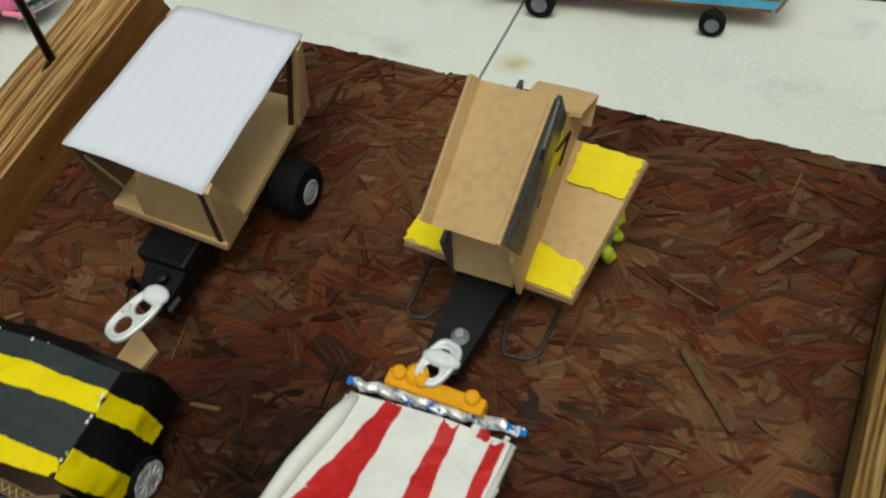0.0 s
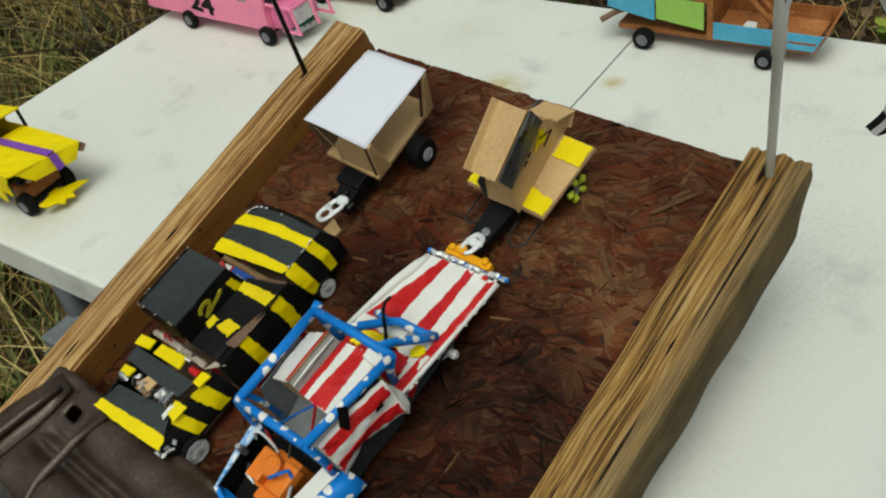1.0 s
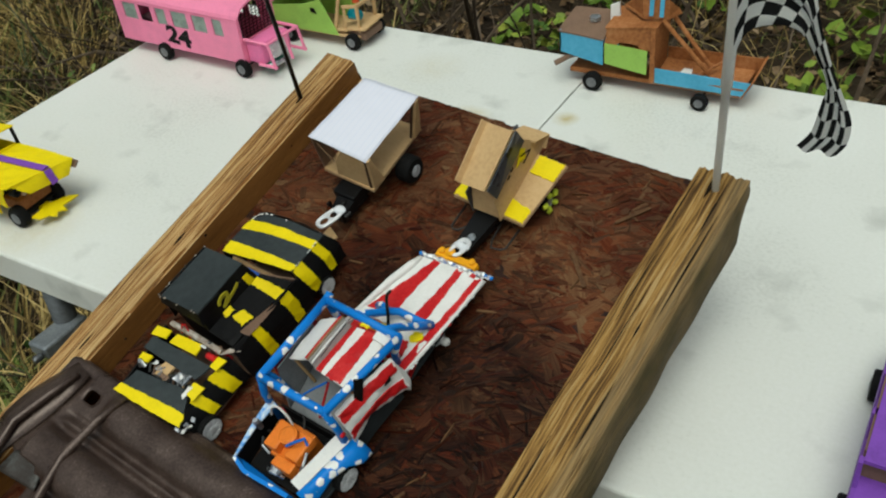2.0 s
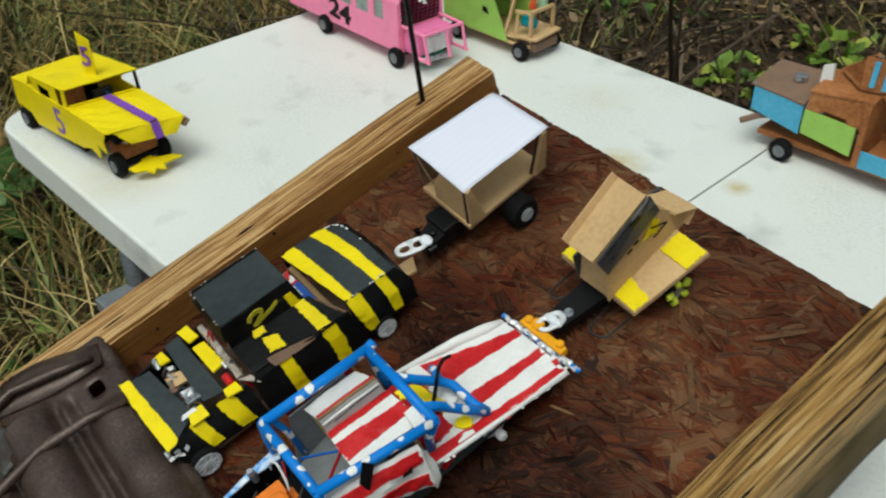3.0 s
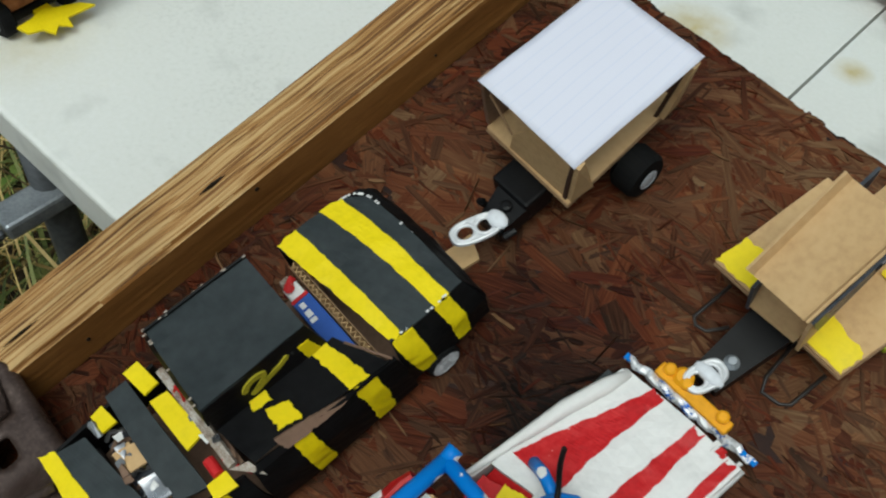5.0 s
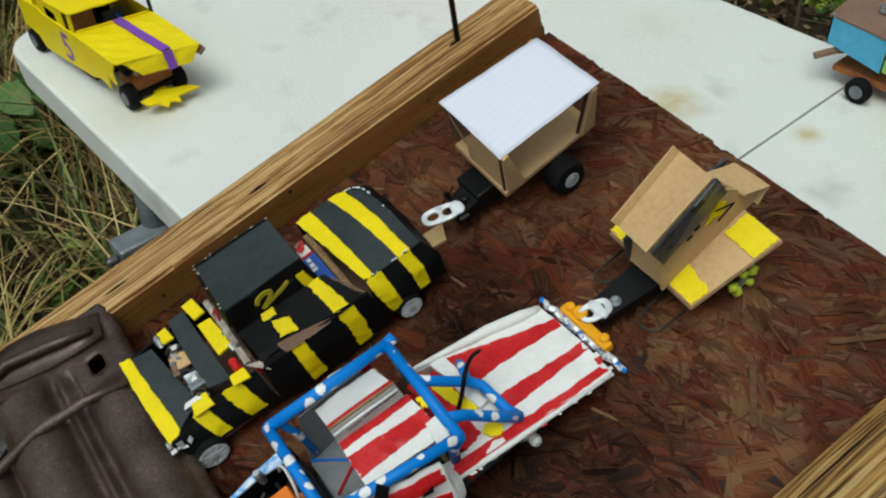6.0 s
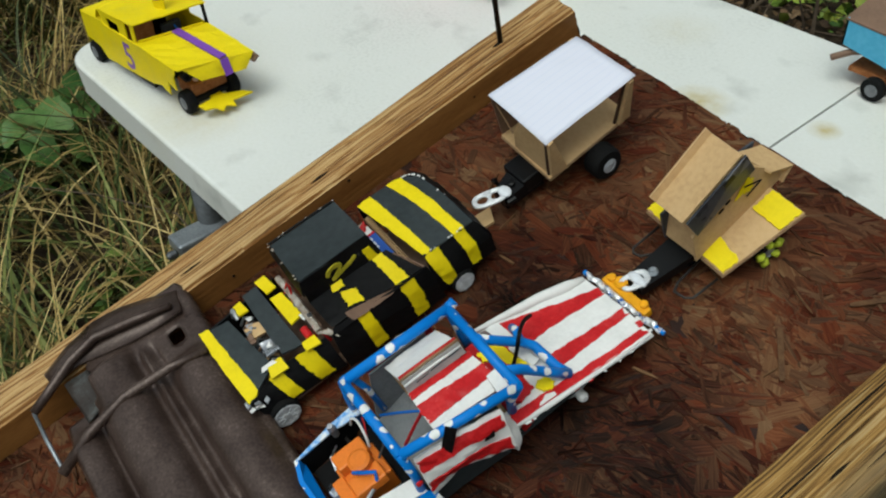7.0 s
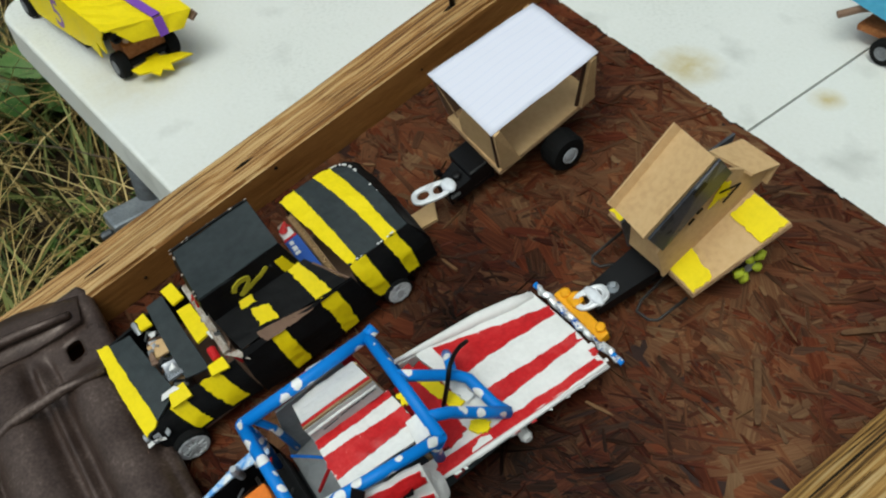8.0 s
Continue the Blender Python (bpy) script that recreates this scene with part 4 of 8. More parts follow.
TAIL = [[(-0.1412, 0.0522, 0.0380), (-0.1065, 0.0543, 0.0405), (-0.0703, 0.0540, 0.0417)],
        [(-0.1400, 0.0585, 0.0300), (-0.1060, 0.0610, 0.0300), (-0.0660, 0.0595, 0.0300)],
        [(-0.1400, 0.0560, 0.0100), (-0.1060, 0.0590, 0.0100), (-0.0640, 0.0592, 0.0100)]]
lid = skin(LID, 0.0016, 1, 0.0010, 12, 14)
for v in lid.verts:
    dx, dy = -0.1310 - v.co.x, v.co.y - 0.0410
    if dx > 0 and dy > 0:
        k = max(dx, dy) / math.hypot(dx, dy)
        v.co.x, v.co.y = -0.1310 - dx * k, 0.0410 + dy * k
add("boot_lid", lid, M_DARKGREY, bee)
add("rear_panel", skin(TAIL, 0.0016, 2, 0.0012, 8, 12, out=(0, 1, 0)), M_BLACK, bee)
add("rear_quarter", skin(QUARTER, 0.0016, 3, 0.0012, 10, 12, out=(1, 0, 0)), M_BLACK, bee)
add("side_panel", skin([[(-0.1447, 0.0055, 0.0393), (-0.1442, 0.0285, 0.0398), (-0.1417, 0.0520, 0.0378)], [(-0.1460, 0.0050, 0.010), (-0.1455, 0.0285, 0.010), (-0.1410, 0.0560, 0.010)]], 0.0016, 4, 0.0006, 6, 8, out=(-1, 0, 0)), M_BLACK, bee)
flute = bmesh.new()
for k in range(40):
    xa, xb = -0.1335 + 0.062 * k / 40, -0.1335 + 0.062 * (k + 1) / 40
    ya, yb = (0.0042, 0.0066) if k % 2 else (0.0066, 0.0042)
    hexa(flute, [(xa, ya - 0.0003, 0.010), (xb, yb - 0.0003, 0.010), (xb, yb + 0.0003, 0.010), (xa, ya + 0.0003, 0.010), (xa, ya - 0.0003, 0.0378), (xb, yb - 0.0003, 0.0378), (xb, yb + 0.0003, 0.0378), (xa, ya + 0.0003, 0.0378)])
bmesh.ops.remove_doubles(flute, verts=flute.verts[:], dist=0.00001)
corr = add("corrugated_edge", flute, M_CARD, bee, "cut corrugated cardboard")
for y in (0.0035, 0.0070):
    part("card_liner", box(-0.1335, -0.0715, y, y + 0.0005, 0.010, 0.0378), M_CARD_EDGE, corr)
for v0, v1, seed in (((0.00, 0.25), (0.00, 0.16), 5), ((0.55, 0.79), (0.61, 0.81), 6)):
    add("paint_stripe", skin(LID, 0.0004, 1, 0.0010, 34, 5, v=(v0, v1), lift=0.0005, fray=0.014, fray_seed=seed), M_YELLOW, bee)
for v0, v1, seed in (((0.00, 0.28), (0.15, 0.33), 7), ((0.59, 0.80), (0.60, 0.75), 8)):
    add("paint_stripe", skin(QUARTER, 0.0004, 3, 0.0012, 24, 4, u=(0.0, 0.93), v=(v0, v1), lift=0.0005, fray=0.012, fray_seed=seed, out=(1, 0, 0)), M_YELLOW, bee)
# cab: roof, its painted side, the sloping shelf below it and the door
ROOF = [[(-0.1335, -0.0587, 0.0700), (-0.1318, -0.0340, 0.0708), (-0.1300, -0.0087, 0.0712)],
        [(-0.1090, -0.0592, 0.0742), (-0.1085, -0.0340, 0.0742), (-0.1075, -0.0088, 0.0738)],
        [(-0.0855, -0.0592, 0.0779), (-0.0856, -0.0340, 0.0770), (-0.0858, -0.0089, 0.0760)]]
CABSIDE = [[(-0.0854, -0.0593, 0.0775), (-0.0855, -0.0340, 0.0766), (-0.0857, -0.0089, 0.0756)],
           [(-0.0845, -0.0612, 0.0575), (-0.0838, -0.0340, 0.0572), (-0.0828, -0.0060, 0.0565)]]
SHELF = [[(-0.0850, -0.0612, 0.0572), (-0.0842, -0.0340, 0.0570), (-0.0830, -0.0030, 0.0562)],
         [(-0.0772, -0.0604, 0.0496), (-0.0765, -0.0340, 0.0494), (-0.0740, 0.0025, 0.0488)],
         [(-0.0697, -0.0592, 0.0428), (-0.0690, -0.0340, 0.0424), (-0.0650, 0.0080, 0.0412)]]
DOOR = [[(-0.0672, -0.0620, 0.0395), (-0.0668, -0.0340, 0.0405), (-0.0645, 0.0112, 0.0405)],
        [(-0.0632, -0.0640, 0.0250), (-0.0622, -0.0340, 0.0260), (-0.0618, 0.0128, 0.0260)],
        [(-0.0622, -0.0640, 0.0085), (-0.0615, -0.0340, 0.0085), (-0.0612, 0.0130, 0.0085)]]
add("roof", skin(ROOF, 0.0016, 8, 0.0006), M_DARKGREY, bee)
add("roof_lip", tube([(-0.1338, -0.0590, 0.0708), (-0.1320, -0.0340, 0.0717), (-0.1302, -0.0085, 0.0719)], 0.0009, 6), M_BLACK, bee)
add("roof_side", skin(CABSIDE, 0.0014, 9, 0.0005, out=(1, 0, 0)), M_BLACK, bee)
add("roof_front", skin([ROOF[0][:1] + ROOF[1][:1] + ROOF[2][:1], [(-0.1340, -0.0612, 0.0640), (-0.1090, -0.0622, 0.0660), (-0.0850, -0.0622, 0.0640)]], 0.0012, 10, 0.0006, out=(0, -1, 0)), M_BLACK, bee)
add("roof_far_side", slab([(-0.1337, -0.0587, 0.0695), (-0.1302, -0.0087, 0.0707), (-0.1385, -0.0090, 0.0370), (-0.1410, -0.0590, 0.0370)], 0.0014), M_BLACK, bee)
# black block that paints the shade inside the cab
add("cab_inside", box(-0.1330, -0.0860, -0.0570, -0.0120, 0.0100, 0.0560), M_BLACK, bee, "black filler standing in for the shade inside the cab")
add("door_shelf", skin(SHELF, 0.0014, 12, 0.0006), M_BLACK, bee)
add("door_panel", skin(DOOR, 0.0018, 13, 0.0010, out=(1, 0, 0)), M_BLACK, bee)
add("sill_gap", slab([(-0.0697, -0.0592, 0.0420), (-0.0650, 0.0080, 0.0404), (-0.0646, 0.0110, 0.0398), (-0.0672, -0.0615, 0.0388)], 0.0012), M_BLACK, bee)
M_SCRAPED = textured("scraped_card", [(0.35, (0.16, 0.10, 0.07)), (0.5, (0.36, 0.30, 0.245)), (0.65, (0.58, 0.55, 0.50))], 180, 0.7, bump=0.6)
M_FADED = paint("thin_yellow_paint", (0.42, 0.37, 0.025), 0.55, 0.5, 160.0)
add("torn_card_edge", daub([(-0.0716, -0.0480, 0.0452), (-0.0702, -0.0380, 0.0443), (-0.0682, -0.0250, 0.0427), (-0.0658, -0.0105, 0.0402), (-0.0650, -0.0180, 0.0392), (-0.0654, -0.0330, 0.0390), (-0.0664, -0.0460, 0.0396)], 0.0010, 31, 0.0006), M_DULLBROWN, bee, "bare torn cardboard")
add("torn_edge", tube([(-0.0795, -0.0010, 0.0535), (-0.0735, 0.0035, 0.0490), (-0.0650, 0.0098, 0.0420)], 0.0006, 6), M_DULLBROWN, bee, "pale torn card edge")
add("paint_stripe", skin(SHELF, 0.0004, 12, 0.0006, 22, 4, v=((0.82, 0.94), (0.78, 0.89)), u=(0.0, 1.0), lift=0.0005, fray=0.010, fray_seed=14), M_YELLOW, bee)
add("paint_stripe", skin(CABSIDE, 0.0004, 9, 0.0005, 16, 4, u=(0.45, 1.0), v=((0.83, 0.93), (0.83, 0.94)), lift=0.0005, fray=0.010, fray_seed=24, out=(1, 0, 0)), M_YELLOW, bee)
for v0, v1, seed in (((0.36, 0.49), (0.37, 0.51), 15), ((0.77, 0.88), (0.77, 0.87), 16)):
    add("paint_stripe", skin(DOOR, 0.0004, 13, 0.0010, 24, 4, u=(0.0, 0.96), v=(v0, v1), lift=0.0005, fray=0.009, fray_seed=seed, out=(1, 0, 0)), M_YELLOW, bee)
for q, seed in ((((-0.0850, -0.0449), (-0.0848, -0.0370), (-0.0806, -0.0372), (-0.0813, -0.0463)), 17), (((-0.0800, -0.0424), (-0.0772, -0.0326), (-0.0704, -0.0325), (-0.0722, -0.0438)), 18)):
    add("paint_daub", daub([(x, y, 0.0577 + 0.96 * (-0.0850 - x) + 0.0011) for x, y in q], 0.0006, seed, 0.0007), M_YELLOW, bee)
# brushed number 2 on the cab side: three strokes
for pts in ([(-0.0420, 0.0665), (-0.0400, 0.0715), (-0.0365, 0.0735), (-0.0330, 0.0715), (-0.0335, 0.0670)], [(-0.0335, 0.0670), (-0.0372, 0.0625), (-0.0405, 0.0590)], [(-0.0405, 0.0590), (-0.0340, 0.0622), (-0.0275, 0.0650), (-0.0225, 0.0690)]):
    add("painted_number", flat_stroke([(-0.0846, -0.0325 + 1.12 * (y + 0.0325), 0.0662 + 0.66 * (z - 0.0665)) for y, z in pts], 0.0027, (1, 0, 0.06), 0.0005), M_FADED, bee, "hand-painted yellow number 2")
for k in range(16):
    f = R.random()
    p = (-0.1338 + 0.0036 * f + R.uniform(-0.0006, 0.0006), -0.059 + 0.050 * f, 0.0716 + 0.0012 * f) if k < 10 else (-0.1335 + 0.047 * f, -0.0595 + R.uniform(-0.0004, 0.0004), 0.0706 + 0.0078 * f)
    add("paint_chip", crumpled([(p[0] - 0.0004, p[1] - 0.0009, p[2]), (p[0] + 0.0004, p[1] - 0.0006, p[2]), (p[0] + 0.0004, p[1] + 0.0008, p[2] + 0.0002), (p[0] - 0.0004, p[1] + 0.0007, p[2] + 0.0001)], 0.0003, 400 + k, 3, 0.0003), M_SCRAPED, bee, "pale bare chip")
# load between roof and boot
blue = add("printed_box", box(-0.1165, -0.0750, -0.0066, 0.0026, 0.014, 0.0400, 0.0006), M_BLUEBOX, bee, "blue and white printed carton")
part("white_cap", box(-0.1245, -0.1168, -0.0058, 0.0016, 0.015, 0.0400, 0.0005), M_WHITE, blue)
part("red_band", box(-0.1170, -0.1152, -0.0064, 0.0022, 0.0135, 0.0404), M_RED, blue)
for k, (x, w) in enumerate(((-0.1135, 0.0030), (-0.1090, 0.0035), (-0.1045, 0.0022))):
    part("print_mark", box(x, x + w, -0.0045 - 0.0004 * k, -0.0020, 0.0398, 0.0403), M_WHITE, blue)
add("red_wrapper", tube([(-0.130, -0.0050, 0.024), (-0.1275, -0.0005, 0.036), (-0.1225, -0.003, 0.0415), (-0.1255, 0.001, 0.0440)], [0.002, 0.003, 0.0025, 0.0005], 7), M_RED, bee, "crumpled red wrapper")
add("paper_scrap", crumpled([(-0.1290, -0.0045, 0.0410), (-0.1240, -0.0050, 0.0425), (-0.1225, -0.0005, 0.0430), (-0.1280, 0.0000, 0.0420)], 0.0006, 40, 5, 0.0018), M_SCRAPED, bee, "pale crumpled scrap")
# bonnet pieces
FRONT = [[(-0.1385, -0.1290, 0.0345), (-0.1360, -0.1190, 0.0365), (-0.1335, -0.1095, 0.0370)],
         [(-0.1040, -0.1285, 0.0350), (-0.1060, -0.1165, 0.0375), (-0.1070, -0.1060, 0.0368)],
         [(-0.0682, -0.1268, 0.0330), (-0.0745, -0.1140, 0.0352), (-0.0810, -0.1020, 0.0352)]]
BAND = [[(-0.1405, -0.0926, 0.0402), (-0.1402, -0.0816, 0.0404)], [(-0.1110, -0.0935, 0.0400), (-0.1080, -0.0808, 0.0404)], [(-0.0815, -0.0935, 0.0380), (-0.0768, -0.0796, 0.0388)]]
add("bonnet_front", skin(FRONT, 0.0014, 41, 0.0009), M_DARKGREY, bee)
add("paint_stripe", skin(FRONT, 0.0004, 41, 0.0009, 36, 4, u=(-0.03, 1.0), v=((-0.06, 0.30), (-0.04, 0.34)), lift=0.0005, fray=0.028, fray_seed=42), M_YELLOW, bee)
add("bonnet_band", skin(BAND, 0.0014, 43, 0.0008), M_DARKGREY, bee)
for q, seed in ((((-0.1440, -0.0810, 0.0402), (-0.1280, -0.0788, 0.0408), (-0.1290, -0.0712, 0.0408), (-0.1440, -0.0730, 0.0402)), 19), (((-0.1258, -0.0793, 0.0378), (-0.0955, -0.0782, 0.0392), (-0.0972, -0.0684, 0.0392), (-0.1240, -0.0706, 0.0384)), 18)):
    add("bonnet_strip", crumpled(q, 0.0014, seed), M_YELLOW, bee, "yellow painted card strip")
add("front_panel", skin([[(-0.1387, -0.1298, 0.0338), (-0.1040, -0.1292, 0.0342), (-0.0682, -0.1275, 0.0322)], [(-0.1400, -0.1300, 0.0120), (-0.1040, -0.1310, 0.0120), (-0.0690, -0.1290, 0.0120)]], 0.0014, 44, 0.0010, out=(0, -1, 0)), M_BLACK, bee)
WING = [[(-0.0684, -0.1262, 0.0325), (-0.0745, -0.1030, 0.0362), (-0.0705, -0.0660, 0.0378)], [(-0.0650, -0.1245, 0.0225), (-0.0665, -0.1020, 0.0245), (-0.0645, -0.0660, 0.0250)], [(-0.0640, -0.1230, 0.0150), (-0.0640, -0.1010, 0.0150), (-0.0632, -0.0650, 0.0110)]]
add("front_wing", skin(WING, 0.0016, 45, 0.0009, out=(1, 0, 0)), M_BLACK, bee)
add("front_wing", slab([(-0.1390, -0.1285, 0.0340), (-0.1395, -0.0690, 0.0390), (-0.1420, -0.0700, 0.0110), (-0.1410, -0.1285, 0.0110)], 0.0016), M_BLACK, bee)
for v0, v1, seed in (((0.38, 0.54), (0.44, 0.58), 46), ((0.70, 0.86), (0.76, 0.90), 47)):
    add("paint_stripe", skin(WING, 0.0004, 45, 0.0009, 20, 4, u=(0.0, 0.9), v=(v0, v1), lift=0.0005, fray=0.010, fray_seed=seed, out=(1, 0, 0)), M_YELLOW, bee)
add("wing_top", crumpled([(-0.0800, -0.1055, 0.0385), (-0.0705, -0.1075, 0.0375), (-0.0700, -0.0950, 0.0372), (-0.0800, -0.0955, 0.0388)], 0.0014, 23), M_YELLOW, bee, "yellow painted card")
add("wing_top", crumpled([(-0.0775, -0.0800, 0.0395), (-0.0695, -0.0805, 0.0388), (-0.0685, -0.0700, 0.0388), (-0.0770, -0.0705, 0.0398)], 0.0014, 25, amp=0.0022), M_YELLOW, bee, "yellow painted card")
add("wing_top", crumpled([(-0.1375, -0.1022, 0.0400), (-0.1270, -0.1015, 0.0408), (-0.1285, -0.0945, 0.0398), (-0.1388, -0.0960, 0.0392)], 0.0014, 26, amp=0.0018), M_YELLOW, bee, "yellow painted card")
add("paper_scrap", slab([(-0.0760, -0.0690, 0.0405), (-0.0640, -0.0585, 0.0385), (-0.0730, -0.0610, 0.0405)], 0.0006), M_SCRAPED, bee, "pale torn scrap")
add("foil_lump", crumpled([(-0.1000, -0.1015, 0.0375), (-0.0870, -0.1020, 0.0370), (-0.0850, -0.0925, 0.0378), (-0.0985, -0.0930, 0.0385)], 0.0020, 91, 8, 0.0032), M_CHROME, bee, "crumpled silver foil")
add("card_scrap", crumpled([(-0.1170, -0.1010, 0.0385), (-0.1050, -0.1015, 0.0390), (-0.1035, -0.0935, 0.0392), (-0.1150, -0.0925, 0.0385)], 0.0012, 92, 4, 0.0010), M_CARD, bee, "tan cardboard scrap")
add("paper_scrap", slab([(-0.0815, -0.1085, 0.0390), (-0.0785, -0.1105, 0.0385), (-0.0775, -0.0985, 0.0385), (-0.0812, -0.1005, 0.0392)], 0.0006), M_WHITE, bee, "white torn scrap")
# engine bits in the gaps of the bonnet
add("engine_block", box(-0.127, -0.086, -0.1055, -0.0955, 0.014, 0.0300, 0.001), M_NAVY, bee, "dull dark engine block")
for k in range(9):
    x = -0.129 + 0.0055 * k
    add("engine_tube", tube([(x, -0.1045, 0.030), (x + 0.001, -0.1000, 0.035 + 0.0015 * R.random()), (x + 0.002, -0.0955, 0.031)], 0.0011, 6), (M_CHROME, M_DULLBROWN, M_HUB_DARK, M_CARD)[k % 4], bee)
add("card_bracket", box(-0.1190, -0.1080, -0.1045, -0.0960, 0.0330, 0.0355), M_CARD, bee, "cut brown card")
add("radiator_hose", tube([(-0.1360, -0.1050, 0.034), (-0.1330, -0.1030, 0.042), (-0.1290, -0.1035, 0.037)], 0.0018, 7), M_CHROME, bee)
add("bulkhead", box(-0.134, -0.076, -0.0655, -0.0630, 0.010, 0.0370), M_DULLBROWN, bee, "bare cardboard bulkhead")
for k, (x, m) in enumerate(((-0.1250, M_CHROME), (-0.1140, M_RED), (-0.1040, M_DULLBROWN), (-0.0930, M_CHROME), (-0.0840, M_RED))):
    add("wire", tube([(x, -0.0700, 0.028), (x + 0.004, -0.0680, 0.0405 + 0.002 * R.random()), (x + 0.009, -0.0655, 0.037), (x + 0.011, -0.0640, 0.030)], 0.0010, 6), m, bee)
add("wire", tube([(-0.1180, -0.0690, 0.0420), (-0.1165, -0.0650, 0.0500), (-0.1120, -0.0645, 0.0510), (-0.1100, -0.0670, 0.0430)], 0.0007, 6), M_RED, bee, "thin red wire")
add("red_cap", lathe([(-0.004, 0.0026), (0.004, 0.0026), (0.0045, 0.0015)], 12, "x", (-0.0817, -0.0735, 0.0395)), M_RED, bee, "red plastic cap")
add("spar", tube([(-0.1300, -0.0668, 0.0450), (-0.1050, -0.0662, 0.0430), (-0.0760, -0.0668, 0.0405)], [0.0022, 0.0026, 0.0024], 7), M_SCRAPED, bee, "pale wooden stick")
add("headlight", lathe([(-0.002, 0.003), (0, 0.0036), (0.0012, 0.003)], 12, "y", (-0.0725, -0.1285, 0.0275)), M_CHROME, bee, "crumpled foil headlight")
wheels(bee, ((-0.0622, 0.0284, 1), (-0.1420, 0.0284, -1)), 0.0088, 0.0060, spokes=10, hub=M_HUB_WHITE, hub_r=0.78)
wheels(bee, ((-0.0640, -0.1140, 1), (-0.1425, -0.1140, -1)), 0.0105, 0.0075, spokes=10, hub=M_HUB_WHITE, hub_r=0.82)
add("axle", tube([(-0.143, -0.1140, 0.0124), (-0.065, -0.1140, 0.0124)], 0.0013, 6), M_ROD, bee)
add("axle", tube([(-0.143, 0.0284, 0.0110), (-0.063, 0.0284, 0.0110)], 0.0013, 6), M_ROD, bee)
for k in range(26):
    f = R.random()
    if k < 14:
        a = radians(90 + 90 * f)
        p = (-0.1310 + 0.0113 * math.cos(a), 0.0410 + 0.0113 * math.sin(a), 0.0396)
    elif k < 18:
        p = (-0.1300 + 0.025 * f, 0.0525 + 0.0012 * f, 0.0402)
    else:
        p = (-0.0698 + 0.001 * R.random(), 0.0160 + 0.036 * f, 0.0446 + 0.0005 * R.random())
    add("paint_chip", crumpled([(p[0] - 0.0005, p[1] - 0.0007, p[2]), (p[0] + 0.0005, p[1] - 0.0004, p[2]), (p[0] + 0.0004, p[1] + 0.0008, p[2] + 0.0002), (p[0] - 0.0004, p[1] + 0.0006, p[2] + 0.0002)], 0.0003, 200 + k, amp=0.0003), M_WHITE, bee, "white bare chip")
for k in range(26):
    if k < 10:
        p = Vector((-0.0695 + R.gauss(0, 0.003), -0.1235 + R.gauss(0, 0.004), 0.025 + R.uniform(0, 0.008)))
    elif k < 18:
        p = Vector((R.uniform(-0.126, -0.086), R.uniform(-0.104, -0.097), 0.0365 + R.uniform(0, 0.003)))
    else:
        p = Vector((R.uniform(-0.125, -0.078), R.uniform(-0.0700, -0.0640), 0.0395 + R.uniform(0, 0.005)))
    q = [p + Vector((R.uniform(0.001, 0.003) * sx, R.uniform(0.001, 0.0025) * sy, R.uniform(-0.0015, 0.0015))) for sx, sy in ((-1, -1), (1, -1), (1, 1), (-1, 1))]
    add("foil_scrap", crumpled(q, 0.0005, 300 + k, amp=0.001), (M_CHROME, M_WHITE, M_HUB_DARK, M_DULLBROWN)[k % 4], bee, "crumpled foil scrap")

# ---- red, white and blue derby car ----
stars = on_board("toy_derby_car", (0.024, -0.02, 0.0), "red and white striped derby car with blue dabbed roll cage", "toy car", "toy derby cars")
add("floor_pan", box(-0.008, 0.052, -0.118, 0.078, 0.007, 0.0090), M_DARKGREY, stars)
M_GREYCARD = paint("grey_card", (0.24, 0.25, 0.26), 0.6)
add("seat", crumpled([(-0.0140, -0.0715, 0.0140), (0.0440, -0.0715, 0.0140), (0.0440, -0.0380, 0.0230), (-0.0140, -0.0380, 0.0230)], 0.0030, 3), M_GREYCARD, stars, "grey painted seat board")
add("seat_back", crumpled([(-0.0120, -0.0400, 0.0220), (0.0420, -0.0400, 0.0220), (0.0420, -0.0340, 0.0500), (-0.0120, -0.0340, 0.0500)], 0.0022, 5), M_GREYCARD, stars, "grey painted seat board")
add("door_lining", slab([(-0.0148, -0.0715, 0.0120), (-0.0148, -0.0200, 0.0120), (-0.0140, -0.0200, 0.0560), (-0.0140, -0.0600, 0.0560)], 0.0014), M_GREYCARD, stars)
DECK = [[(-0.0075, 0.0120, 0.0295), (0.0250, 0.0150, 0.0290), (0.0568, -0.0120, 0.0325)],
        [(-0.0068, 0.0420, 0.0232), (0.0255, 0.0440, 0.0235), (0.0578, 0.0340, 0.0240)],
        [(-0.0008, 0.0815, 0.0185), (0.0290, 0.0835, 0.0190), (0.0590, 0.0838, 0.0175)]]
add("rear_deck", skin(DECK, 0.0020, 31, 0.0012, 16, 14), M_WHITE, stars)
add("rear_bulkhead", crumpled([(-0.008, -0.008, 0.0150), (0.054, -0.010, 0.0150), (0.054, 0.016, 0.0270), (-0.006, 0.018, 0.0270)], 0.0014, 33, amp=0.001), M_RED, stars)
for a, b, u, seed in (((0.03, 0.40), (0.24, 0.34), (0.14, 1.0), 61), ((0.62, 0.79), (0.60, 0.69), (0.28, 0.985), 62), ((0.90, 1.01), (0.90, 0.975), (-0.06, 0.985), 63)):
    add("paint_stripe", skin(DECK, 0.0004, 31, 0.0012, 44, 5, u=u, v=(a, b), lift=0.0006, fray=0.011, fray_seed=seed), M_RED, stars)
